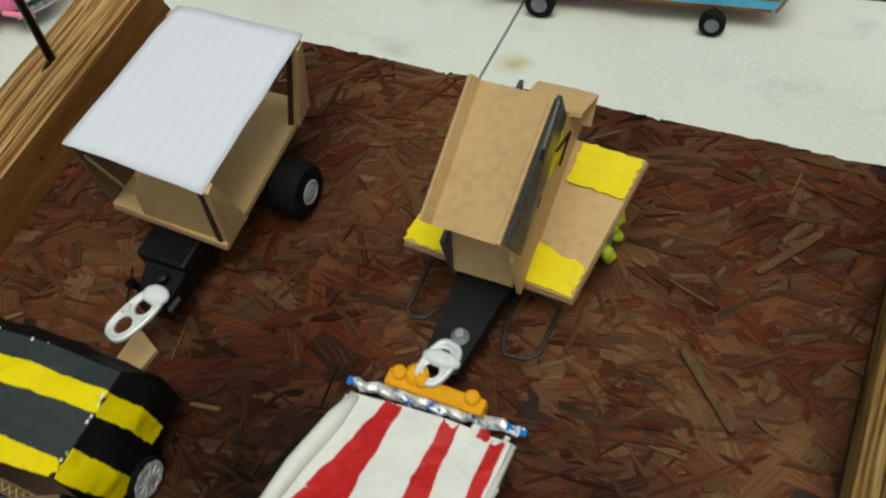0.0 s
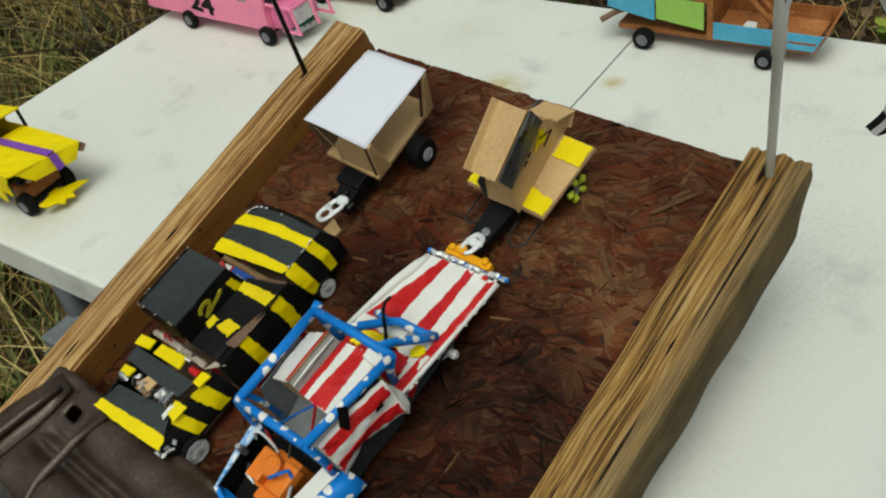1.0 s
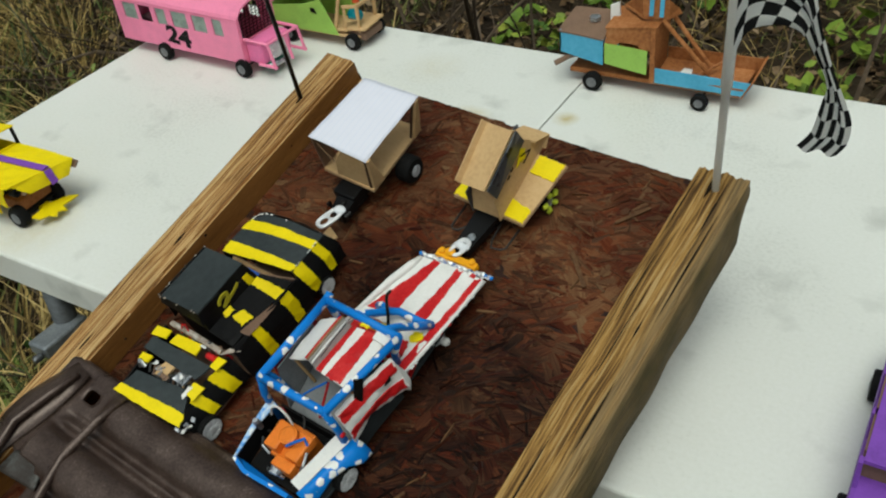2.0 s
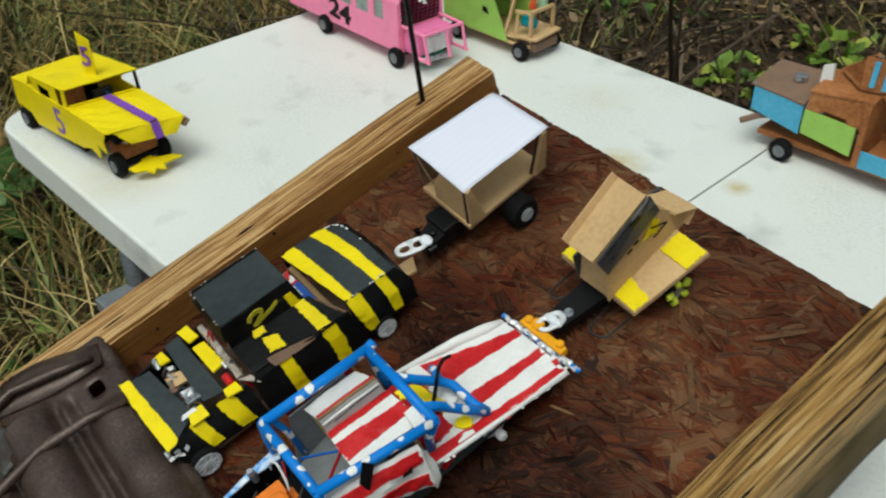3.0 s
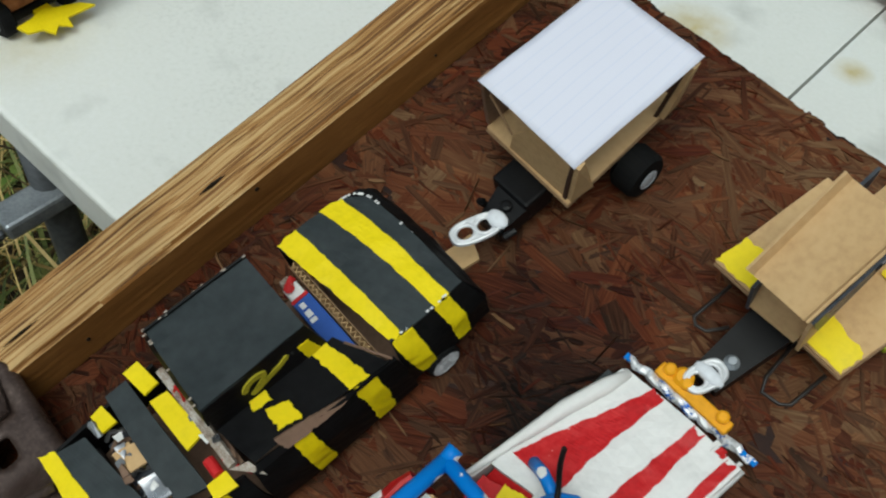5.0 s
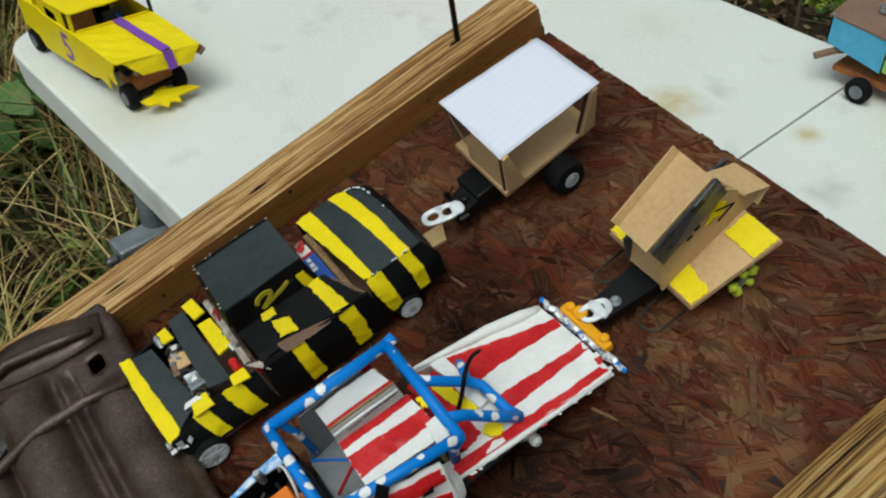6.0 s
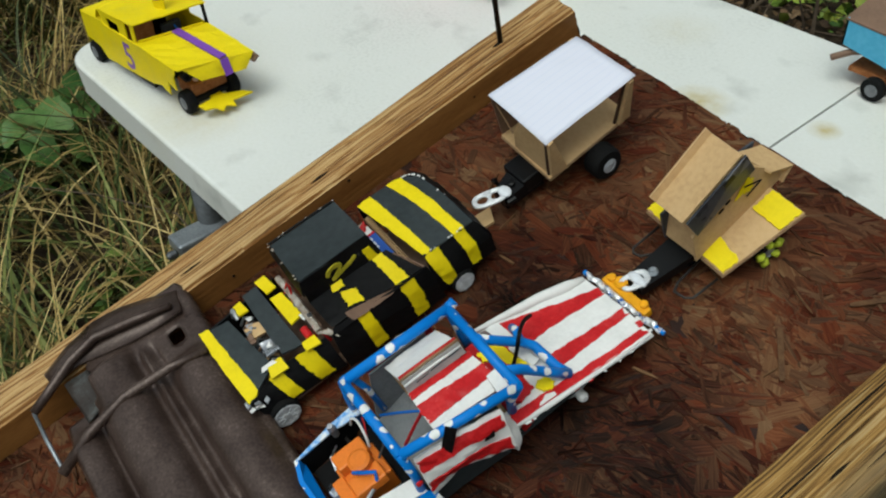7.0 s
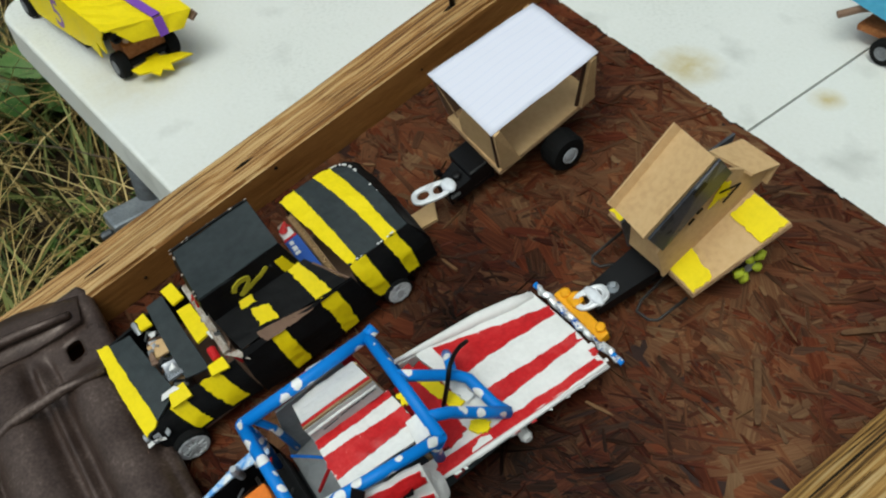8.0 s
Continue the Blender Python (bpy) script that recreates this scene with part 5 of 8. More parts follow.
add("deck_rim", tube([(0.0575, -0.0150, 0.0325), (0.0585, 0.0120, 0.0280), (0.0590, 0.0450, 0.0228), (0.0600, 0.0835, 0.0168)], [0.0012, 0.0018, 0.0014, 0.0010], 7), M_WHITE, stars, "crumpled white rim", True)
add("quarter_top", crumpled([(0.0465, -0.0190, 0.0335), (0.0560, -0.0190, 0.0335), (0.0560, 0.0160, 0.0280), (0.0480, 0.0160, 0.0275)], 0.0014, 34, amp=0.0006), M_WHITE, stars)
stripe(stars, (0.0030, 0.0070, 0.0285), (0.0330, 0.0135, 0.0296), 0.0072, M_YELLOW, R, t=0.0012)
stripe(stars, (-0.0060, 0.0010, 0.0278), (0.0280, 0.0040, 0.0290), 0.0125, M_RED, R, t=0.0012)
stripe(stars, (0.0130, 0.0170, 0.0285), (0.0330, 0.0200, 0.0290), 0.0060, M_WHITE, R, t=0.0014)
add("paint_daub", daub([(0.0420, 0.0130, 0.0305), (0.0455, 0.0095, 0.0308), (0.0510, 0.0115, 0.0303), (0.0525, 0.0170, 0.0294), (0.0485, 0.0205, 0.0290), (0.0435, 0.0185, 0.0296)], 0.0012, 73), M_YELLOW, stars)
add("paint_daub", daub([(0.0280, -0.0040, 0.0318), (0.0440, -0.0090, 0.0338), (0.0480, -0.0020, 0.0328), (0.0445, 0.0090, 0.0310), (0.0330, 0.0080, 0.0300)], 0.0012, 74), M_RED, stars)
add("body_roll", tube([(-0.0110, 0.0000, 0.0310), (-0.0085, 0.0220, 0.0278), (-0.0052, 0.0500, 0.0228), (-0.0008, 0.0700, 0.0200), (0.0015, 0.0810, 0.0180)], [0.0012, 0.0020, 0.0036, 0.0036, 0.0020], 9), M_WHITE, stars, "rolled white body edge", True)
add("side_panel", slab([(-0.0105, 0.0020, 0.0290), (-0.0020, 0.0805, 0.0180), (-0.0020, 0.0805, 0.0070), (-0.0105, 0.0020, 0.0070)], 0.0015), M_WHITE, stars)
add("side_panel", slab([(0.0568, -0.0180, 0.0318), (0.0480, -0.0180, 0.0090), (0.0480, 0.0815, 0.0080), (0.0585, 0.0830, 0.0165)], 0.0015), M_WHITE, stars)
# striped roof inside the cage: it rises to a ridge and drops to the lower plate
add("roof_rise", skin([[(-0.0095, -0.0510, 0.0600), (-0.0090, -0.0330, 0.0600), (-0.0090, -0.0150, 0.0592)], [(0.0040, -0.0505, 0.0690), (0.0045, -0.0320, 0.0690), (0.0045, -0.0140, 0.0680)], [(0.0165, -0.0500, 0.0768), (0.0178, -0.0310, 0.0772), (0.0185, -0.0125, 0.0770)]], 0.0014, 41, 0.0012, out=(0, 0, 1)), M_WHITE, stars)
# step face coloured grey for the shade it stands in
ridge = add("ridge_step", slab([(0.0165, -0.0502, 0.0766), (0.0185, -0.0123, 0.0768), (0.0196, -0.0115, 0.0655), (0.0184, -0.0502, 0.0660)], 0.0012), M_PALEGREY, stars, "folded card step painted grey for its shade, with black scrawl")
for a, b, m, r in (((0.0164, -0.0503, 0.0772), (0.0186, -0.0122, 0.0776), M_CARD_EDGE, 0.0009), ((0.0147, -0.0500, 0.0768), (0.0168, -0.0125, 0.0772), M_RED, 0.0011), ((0.0185, -0.0500, 0.0735), (0.0200, -0.0125, 0.0735), M_WHITE, 0.0009)):
    part("fold_line", tube([a, Vector(a).lerp(Vector(b), 0.5) + Vector((0, 0, 0.0005)), b], r, 6), m, ridge, smooth=True)
for y0, h, w in ((-0.0400, 0.0022, 0.0050), (-0.0290, 0.0030, 0.0065), (-0.0185, 0.0024, 0.0050)):
    loop = [(0.0196 + 0.0015 * math.sin(a), y0 + w * math.cos(a) + 0.0006 * a, 0.0708 + h * math.sin(a)) for a in [0.55 * j for j in range(10)]]
    part("scrawl", tube(loop, 0.00028, 5), M_DARKGREY, ridge)
PLATE = [[(0.0186, -0.0505, 0.0660), (0.0335, -0.0515, 0.0660), (0.0465, -0.0520, 0.0650)],
         [(0.0192, -0.0300, 0.0655), (0.0345, -0.0305, 0.0652), (0.0480, -0.0310, 0.0640)],
         [(0.0197, -0.0100, 0.0645), (0.0350, -0.0085, 0.0640), (0.0495, -0.0080, 0.0620)]]
add("roof", skin(PLATE, 0.0016, 42, 0.0014, 14, 12), M_WHITE, stars)
for a, b, seed in (((0.02, 0.19), (0.01, 0.13), 64), ((0.33, 0.80), (0.38, 0.70), 65)):
    add("paint_stripe", skin(PLATE, 0.0004, 42, 0.0014, 34, 5, u=(0.0, 1.0), v=(a, b), lift=0.0006, fray=0.018, fray_seed=seed), M_RED, stars)
add("torn_flap", crumpled([(0.0400, -0.0120, 0.0660), (0.0530, -0.0140, 0.0655), (0.0520, -0.0040, 0.0640), (0.0400, -0.0030, 0.0650)], 0.0014, 66, 7, 0.0030), M_WHITE, stars, "torn white card by the cage")
add("paint_daub", daub([(0.0260, -0.0080, 0.0665), (0.0330, -0.0090, 0.0665), (0.0340, -0.0040, 0.0660), (0.0270, -0.0030, 0.0660)], 0.0012, 67), M_YELLOW, stars)
for y in (-0.0490, -0.0150):
    for x in (-0.0060, 0.0440):
        add("roof_post", tube([(x, y, 0.0595), (x, y + 0.002, 0.0220)], 0.0014, 6), M_CARD, stars)
FARDOOR = [[(-0.0165, -0.0600, 0.0635), (-0.0175, -0.0380, 0.0640), (-0.0170, -0.0150, 0.0630)], [(-0.0215, -0.0600, 0.0520), (-0.0225, -0.0380, 0.0520), (-0.0205, -0.0140, 0.0510)], [(-0.0205, -0.0620, 0.0150), (-0.0210, -0.0380, 0.0150), (-0.0190, -0.0120, 0.0150)]]
add("far_door", skin(FARDOOR, 0.0016, 68, 0.0012, out=(-1, 0, 0)), M_RED, stars, "red and white far door skin")
add("paint_stripe", skin(FARDOOR, 0.0004, 68, 0.0012, 18, 4, u=(0.1, 0.4), v=((0.55, 0.72), (0.55, 0.72)), lift=0.0006, fray=0.03, fray_seed=69, out=(-1, 0, 0)), M_WHITE, stars)
# doors, wings and nose
NEARDOOR = [[(0.0500, -0.0700, 0.0610), (0.0560, -0.0450, 0.0640), (0.0592, -0.0180, 0.0610)],
            [(0.0560, -0.0715, 0.0450), (0.0612, -0.0460, 0.0500), (0.0655, -0.0200, 0.0460)],
            [(0.0568, -0.0720, 0.0310), (0.0592, -0.0465, 0.0360), (0.0675, -0.0212, 0.0310)],
            [(0.0540, -0.0720, 0.0240), (0.0535, -0.0465, 0.0300), (0.0615, -0.0205, 0.0220)]]
add("door_skin", skin(NEARDOOR, 0.0016, 44, 0.0022, 16, 14, out=(1, 0, 0.3)), M_WHITE, stars)
for a, b, seed in ((0.05, 0.21, 70), (0.40, 0.57, 71)):
    rows = [[spline([r[k] for r in NEARDOOR], a + (b - a) * f) for k in range(3)] for f in (0, 0.5, 1)]
    rows = [list(c) for c in zip(*rows)]
    add("paint_stripe", skin(rows, 0.0004, 44, 0.0022, 40, 5, u=(0.02, 0.97), lift=0.0007, fray=0.06, fray_seed=seed, out=(1, 0, 0.3)), M_RED, stars)
add("door_slot", slab([(0.0618, -0.0330, 0.0545), (0.0630, -0.0345, 0.0515), (0.0642, -0.0285, 0.0515), (0.0630, -0.0270, 0.0550)], 0.0030), M_BLACK, stars, "dark gap in the door")
add("wing_flare", skin([[(0.0592, -0.0185, 0.0605), (0.0655, -0.0203, 0.0450), (0.0675, -0.0216, 0.0310), (0.0615, -0.0210, 0.0220)], [(0.0570, -0.0140, 0.0400), (0.0610, -0.0145, 0.0350), (0.0630, -0.0165, 0.0270), (0.0590, -0.0160, 0.0200)]], 0.0016, 46, 0.0016, out=(1, 0.3, 0)), M_WHITE, stars, "torn white wing edge")
add("door_inner", slab([(0.0490, -0.0690, 0.0560), (0.0560, -0.0220, 0.0600), (0.0540, -0.0220, 0.0080), (0.0500, -0.0690, 0.0080)], 0.0014), M_DARKGREY, stars)
add("black_flap", slab([(0.0540, -0.0468, 0.0750), (0.0598, -0.0430, 0.0750), (0.0580, -0.0524, 0.0540), (0.0540, -0.0575, 0.0540)], 0.0010), M_BLACK, stars, "black tape flap")
add("wing", crumpled([(0.0330, -0.1170, 0.0300), (0.0430, -0.1190, 0.0300), (0.0530, -0.0740, 0.0310), (0.0420, -0.0720, 0.0310)], 0.0016, 51), M_WHITE, stars)
add("wing_side", loft([[(0.0420, -0.1215, 0.0295), (0.0455, -0.1110, 0.0305), (0.0480, -0.1000, 0.0310), (0.0500, -0.0900, 0.0315), (0.0525, -0.0800, 0.0318), (0.0535, -0.0700, 0.0315)],
                       [(0.0470, -0.1225, 0.0250), (0.0500, -0.1120, 0.0275), (0.0530, -0.1000, 0.0285), (0.0570, -0.0890, 0.0275), (0.0605, -0.0790, 0.0265), (0.0600, -0.0690, 0.0250)],
                       [(0.0500, -0.1235, 0.0150), (0.0520, -0.1125, 0.0180), (0.0550, -0.1010, 0.0250), (0.0600, -0.0880, 0.0230), (0.0640, -0.0790, 0.0170), (0.0630, -0.0690, 0.0140)]], 0.0014, 53, 0.002), M_DOTS, stars, "crushed blue wing with white dabs", True)
add("wing", slab([(-0.0166, -0.1235, 0.0290), (-0.0178, -0.0985, 0.0292), (-0.0150, -0.0775, 0.0302), (-0.0235, -0.0750, 0.0305), (-0.0222, -0.0985, 0.0294), (-0.0178, -0.1232, 0.0290)], 0.0014), M_PALE, stars, "narrow blue and white wing")
# skirt, floor and bulkhead are black to paint the bay's shade
add("wing_skirt", slab([(-0.0180, -0.1215, 0.0280), (-0.0225, -0.0750, 0.0292), (-0.0225, -0.0750, 0.0080), (-0.0180, -0.1215, 0.0080)], 0.0012), M_BLACK, stars)
add("nose_bar", slab([(-0.0180, -0.1215, 0.0290), (-0.0050, -0.1260, 0.0270), (0.0360, -0.1245, 0.0270), (0.0360, -0.1235, 0.0180), (-0.0050, -0.1250, 0.0180), (-0.0180, -0.1205, 0.0200)], 0.0030), M_DOTS, stars, "blue nose bar with white dabs")
add("nose_floor", box(-0.0150, 0.0400, -0.1200, -0.0760, 0.0090, 0.0110), M_BLACK, stars, "engine bay floor blackened for the shade inside")
add("firewall", box(-0.0140, 0.0420, -0.0755, -0.0735, 0.0090, 0.0260), M_BLACK, stars, "bulkhead blackened for the bay's shade")
eng = add("engine", box(0.0050, 0.0280, -0.1080, -0.0820, 0.0110, 0.0300, 0.0012), M_ORANGE, stars, "orange toy engine with air cleaner")
part("rocker_cover", box(0.0015, 0.0130, -0.1060, -0.0855, 0.0290, 0.0385, 0.0012), M_ORANGE, eng)
part("rocker_cover", box(0.0205, 0.0320, -0.1060, -0.0855, 0.0280, 0.0370, 0.0012), M_ORANGE, eng)
part("air_cleaner", lathe([(0.034, 0.0068), (0.0415, 0.0068), (0.0425, 0.0050)], 20, "z", (0.0165, -0.0935, 0)), M_ORANGE, eng)
part("gearbox", box(0.0120, 0.0300, -0.1140, -0.1060, 0.0150, 0.0320, 0.001), M_ORANGE, eng)
part("fuel_pipe", tube([(0.020, -0.100, 0.040), (0.026, -0.096, 0.044), (0.029, -0.090, 0.041), (0.031, -0.092, 0.036)], 0.0012, 7), M_BLUE, eng, "blue pipe")
part("pipe", tube([(0.030, -0.108, 0.022), (0.035, -0.104, 0.032), (0.034, -0.096, 0.036)], 0.0012, 7), M_CHROME, eng)
part("pulley", lathe([(-0.117, 0.004), (-0.114, 0.0052), (-0.111, 0.004)], 14, "y", (0.013, 0, 0.021)), M_CHROME, eng)
for pts, r, m in (([spline(((-0.0115, -0.0855, 0.0320), (-0.0080, -0.0835, 0.0420), (-0.0020, -0.0813, 0.0450), (0.0060, -0.0825, 0.0400), (0.0090, -0.0845, 0.0330)), k / 14) for k in range(15)], 0.0008, M_WHITE), ([(-0.012, -0.078, 0.03), (-0.003, -0.079, 0.037), (0.006, -0.083, 0.036)], 0.0007, M_RED), ([(0.012, -0.076, 0.033), (0.018, -0.078, 0.039), (0.022, -0.084, 0.038)], 0.0007, M_ROD), ([(-0.014, -0.100, 0.020), (-0.006, -0.106, 0.026), (0.002, -0.108, 0.024)], 0.0008, M_CHROME), ([(0.002, -0.116, 0.015), (0.010, -0.1175, 0.022), (0.020, -0.116, 0.018)], 0.0012, M_CHROME)):
    add("wire", tube(pts, r, 6), m, stars)
add("foil_cap", lathe([(0.026, 0.0022), (0.034, 0.0028), (0.037, 0.0018)], 10, "z", (-0.0165, -0.0958, 0)), M_CHROME, stars)
add("steering_rod", tube([(0.0220, -0.0500, 0.0480), (0.0185, -0.0590, 0.0340), (0.0151, -0.0677, 0.0200)], 0.0010, 6), M_RED, stars, "thin red rod")
add("gear_rod", tube([(-0.0052, -0.0687, 0.0300), (0.0090, -0.0590, 0.0410), (0.0215, -0.0505, 0.0495)], 0.0008, 6), M_BLUE, stars, "thin blue rod")
add("red_knob", lathe([(-0.003, 0.0018), (0.003, 0.0022), (0.0036, 0.0012)], 10, "x", (0.0490, -0.0745, 0.0400)), M_RED, stars)
# roll cage
CF = {"fl": (-0.0107, -0.0744, 0.0709), "rl": (-0.0110, -0.0020, 0.0650), "rr": (0.0575, -0.0035, 0.0655), "fr": (0.0487, -0.0742, 0.0713)}
cage = add("roll_cage", tube([CF["fl"], CF["rl"]], 0.0032, 12), M_DOTS, stars, "blue tube cage with white dabs", True)


def cage_tube(pts, r=0.0030):
    return part("cage_tube", tube(pts, r, 12), M_DOTS, cage, smooth=True)


cage_tube([(-0.0116, 0.0035, 0.0656), CF["rl"]], 0.0032)
cage_tube([CF["rl"], CF["rr"]])
cage_tube([CF["rr"], CF["fr"]])
cage_tube([CF["fr"], CF["fl"]])
cage_tube([CF["fl"], (-0.0215, -0.0770, 0.0400), (-0.0180, -0.0800, 0.0100)], 0.0028)
cage_tube([CF["fr"], (0.0480, -0.0740, 0.0450), (0.0500, -0.0760, 0.0240)], 0.0028)
cage_tube([CF["rl"], (-0.0125, -0.0010, 0.0300), (-0.0110, 0.0000, 0.0100)], 0.0028)
cage_tube([CF["rr"], (0.0500, -0.0085, 0.0460), (0.0485, -0.0100, 0.0300)], 0.0028)
cage_tube([(0.0175, -0.0026, 0.0655), (0.0195, 0.0070, 0.0545), (0.0225, 0.0205, 0.0400), (0.0268, 0.0248, 0.0360), (0.0430, 0.0268, 0.0300), (0.0500, 0.0300, 0.0262)], 0.0030)
cage_tube([(0.0450, -0.0032, 0.0655), (0.0440, 0.0060, 0.0545), (0.0470, 0.0200, 0.0370), (0.0500, 0.0300, 0.0265)], 0.0030)
cage_tube([(-0.0108, -0.0690, 0.0690), (-0.0118, -0.0655, 0.0500), (-0.0085, -0.0643, 0.0280)], 0.0020)
cage_tube([(0.0215, 0.0200, 0.0405), (0.0110, 0.0235, 0.0370), (0.0040, 0.0245, 0.0300)], 0.0026)
add("exhaust_pipe", tube([spline(((0.0262, 0.0068, 0.0290), (0.0265, 0.0140, 0.0430), (0.0225, 0.0210, 0.0500), (0.0150, 0.0290, 0.0450), (0.0095, 0.0362, 0.0365)), k / 16) for k in range(17)], 0.0012, 8), M_BLACK, stars, "thin black upright pipe", True)
# rear
foil = tube([(-0.0062 + 0.0668 * k / 24, 0.0872 + 0.0036 * k / 24 + 0.0007 * math.sin(k * 1.9), 0.0114 + 0.0006 * math.sin(k * 2.7)) for k in range(25)], [0.0016 + 0.0011 * math.sin(math.pi * k / 24) + 0.0005 * math.sin(k * 3.1) for k in range(25)], 9)
for v in foil.verts:
    v.co.z = 0.0114 + (v.co.z - 0.0114) * 0.7 + 0.0009 * noise.noise(v.co * 420)
    v.co.y += 0.0011 * noise.noise(v.co * 380 + Vector((3, 0, 0)))
bump = add("rear_bumper", foil, M_FOIL, stars, "crumpled blue and silver foil bumper")
for x0, x1 in ((-0.0066, -0.0035), (0.0540, 0.0560), (0.0588, 0.0612)):
    part("blue_band", tube([(x0, 0.0874 + 0.05 * (x0 + 0.0060), 0.0116), (x1, 0.0874 + 0.05 * (x1 + 0.0060), 0.0112)], [0.0018, 0.0015], 7), M_DOTS, bump)
R = random.Random(44)
for k in range(22):
    f = R.random()
    q = Vector((0.0588 + 0.0012 * f, -0.012 + 0.094 * f, 0.0318 - 0.0146 * f)) if k < 15 else Vector((R.uniform(0.046, 0.060), R.uniform(0.0815, 0.0850), 0.0188))
    w, h = R.uniform(0.0008, 0.0020), R.uniform(0.0008, 0.0024)
    add("paint_chip", crumpled([q + Vector((-w, -h, 0.0004)), q + Vector((w * 0.6, -h * 0.7, -0.0006)), q + Vector((w, h, -0.0008)), q + Vector((-w * 0.7, h * 0.8, 0.0006))], 0.0005, 500 + k, 3, 0.0006), M_WHITE if k % 3 else M_RED, stars, "curled flake of paint")
hitch = add("tow_hitch", box(0.0070, 0.0450, 0.0900, 0.0965, 0.0080, 0.0148, 0.0010), M_AMBER, stars, "amber plastic tow hitch")
for x in (0.0115, 0.0205, 0.0400):
    part("hitch_peg", lathe([(0.0120, 0.0028), (0.0165, 0.0028), (0.0172, 0.0018)], 10, "z", (x, 0.0950, 0)), M_AMBER, hitch)
part("hitch_ring", lathe([(0.0090, 0.0046), (0.0150, 0.0046), (0.0165, 0.0030)], 14, "z", (0.0175, 0.0965, 0)), M_AMBER, hitch)
wheels(stars, ((0.0550, -0.0930, 1), (0.0470, 0.0300, 1), (-0.0250, -0.0930, -1), (-0.0030, 0.0300, -1)), 0.0100, 0.0075, spokes=10, hub=M_HUB_WHITE, hub_r=0.82)
add("axle", tube([(-0.026, -0.0930, 0.0117), (0.056, -0.0930, 0.0117)], 0.0013, 6), M_ROD, stars)
add("hub_nut", lathe([(-0.002, 0.0030), (0.002, 0.0034), (0.004, 0.0022)], 10, "x", (0.0545, 0.0305, 0.0055)), M_WHITE, stars)


# ---- trailers ----
def pull_tab(parent, c, turn, kx=1.0, ky=1.0, name="pull_tab"):
    """A drinks-can pull tab: rounded plate with two holes, rim rolled round."""
    bm = bmesh.new()
    m = Matrix.Translation(c) @ pose(0, 0, 0, 0, 0, turn) @ Matrix.Diagonal((kx, ky, 1, 1))
    out = []
    for k in range(32):
        a = 2 * math.pi * k / 32
        out.append(Vector((0.0070 * math.copysign(abs(math.cos(a)) ** 0.62, math.cos(a)), 0.0116 * math.copysign(abs(math.sin(a)) ** 0.75, math.sin(a)), 0)))
    holes = [(0.0, -0.0052, 0.0042, 0.0040), (0.0, 0.0046, 0.0043, 0.0036)]
    bars = [[m @ p for p in out] + [m @ out[0]]]
    tube(bars[0], 0.0013, 6, bm, cap=False)
    for hx, hy, ax, ay in holes:
        ring = [m @ Vector((hx + (ax + 0.0009) * math.cos(2 * math.pi * k / 20), hy + (ay + 0.0009) * math.sin(2 * math.pi * k / 20), 0)) for k in range(21)]
        tube(ring, 0.0011, 6, bm, cap=False)
    part_ = add(name, bm, M_TAB, parent, "white aluminium pull tab hitch", True)
    web = bmesh.new()
    for sx in (-1, 1):
        slab([m @ Vector(p) for p in ((sx * 0.0030, -0.0006, 0.0006), (sx * 0.0068, -0.003, 0.0006), (sx * 0.0068, 0.003, 0.0006))], 0.001, web)
    slab([m @ Vector(p) for p in ((-0.004, -0.0014, 0.0007), (0.004, -0.0014, 0.0007), (0.004, 0.0008, 0.0007), (-0.004, 0.0008, 0.0007))], 0.001, web)
    part("web", web, M_TAB, part_)
    return part_


awning = on_board("toy_trailer", (-0.0975, 0.148, 0.0), "cardboard toy trailer with a ruled paper awning", "toy trailer", "toy trailers")
add("bed", crumpled([(-0.1290, 0.1190, 0.0275), (-0.0710, 0.1162, 0.0275), (-0.0745, 0.1905, 0.0275), (-0.1290, 0.1915, 0.0275)], 0.0030, 61, amp=0.0004), M_CARD, awning, "brown cardboard bed")
add("bed_edge", tube([(-0.1285, 0.1186, 0.0260), (-0.0712, 0.1158, 0.0260), (-0.0742, 0.1903, 0.0260)], 0.0009, 5), M_CARD_EDGE, awning)
for p in (((-0.0740, 0.1180, 0.0275), (-0.0672, 0.1180, 0.0632), (-0.0680, 0.1225, 0.0634), (-0.0725, 0.1310, 0.0275)), ((-0.0745, 0.1780, 0.0275), (-0.0665, 0.1860, 0.0655), (-0.0672, 0.1905, 0.0655), (-0.0755, 0.1885, 0.0275))):
    add("post", slab(p, 0.0030), M_CARD, awning, "folded card post")
M_CUT = paint("dark_card_edge", (0.06, 0.03, 0.018), 0.8)
for p in (((-0.0757, 0.1172, 0.0275), (-0.0735, 0.1170, 0.0275), (-0.0670, 0.1173, 0.0630), (-0.0692, 0.1175, 0.0630)), ((-0.0762, 0.1765, 0.0275), (-0.0742, 0.1770, 0.0275), (-0.0660, 0.1850, 0.0652), (-0.0680, 0.1848, 0.0652))):
    add("post_edge", slab(p, 0.0026), M_CUT, awning, "dark cut edge of a post")
add("front_panel", slab([(-0.0757, 0.1178, 0.0275), (-0.0690, 0.1172, 0.0618), (-0.0920, 0.1172, 0.0660), (-0.1068, 0.1178, 0.0458), (-0.1125, 0.1186, 0.0275)], 0.0020), M_CARD, awning, "cut card front")
add("brace", tube([(-0.1070, 0.1175, 0.0460), (-0.1180, 0.1172, 0.0660)], 0.0006, 5), M_CARD_EDGE, awning)
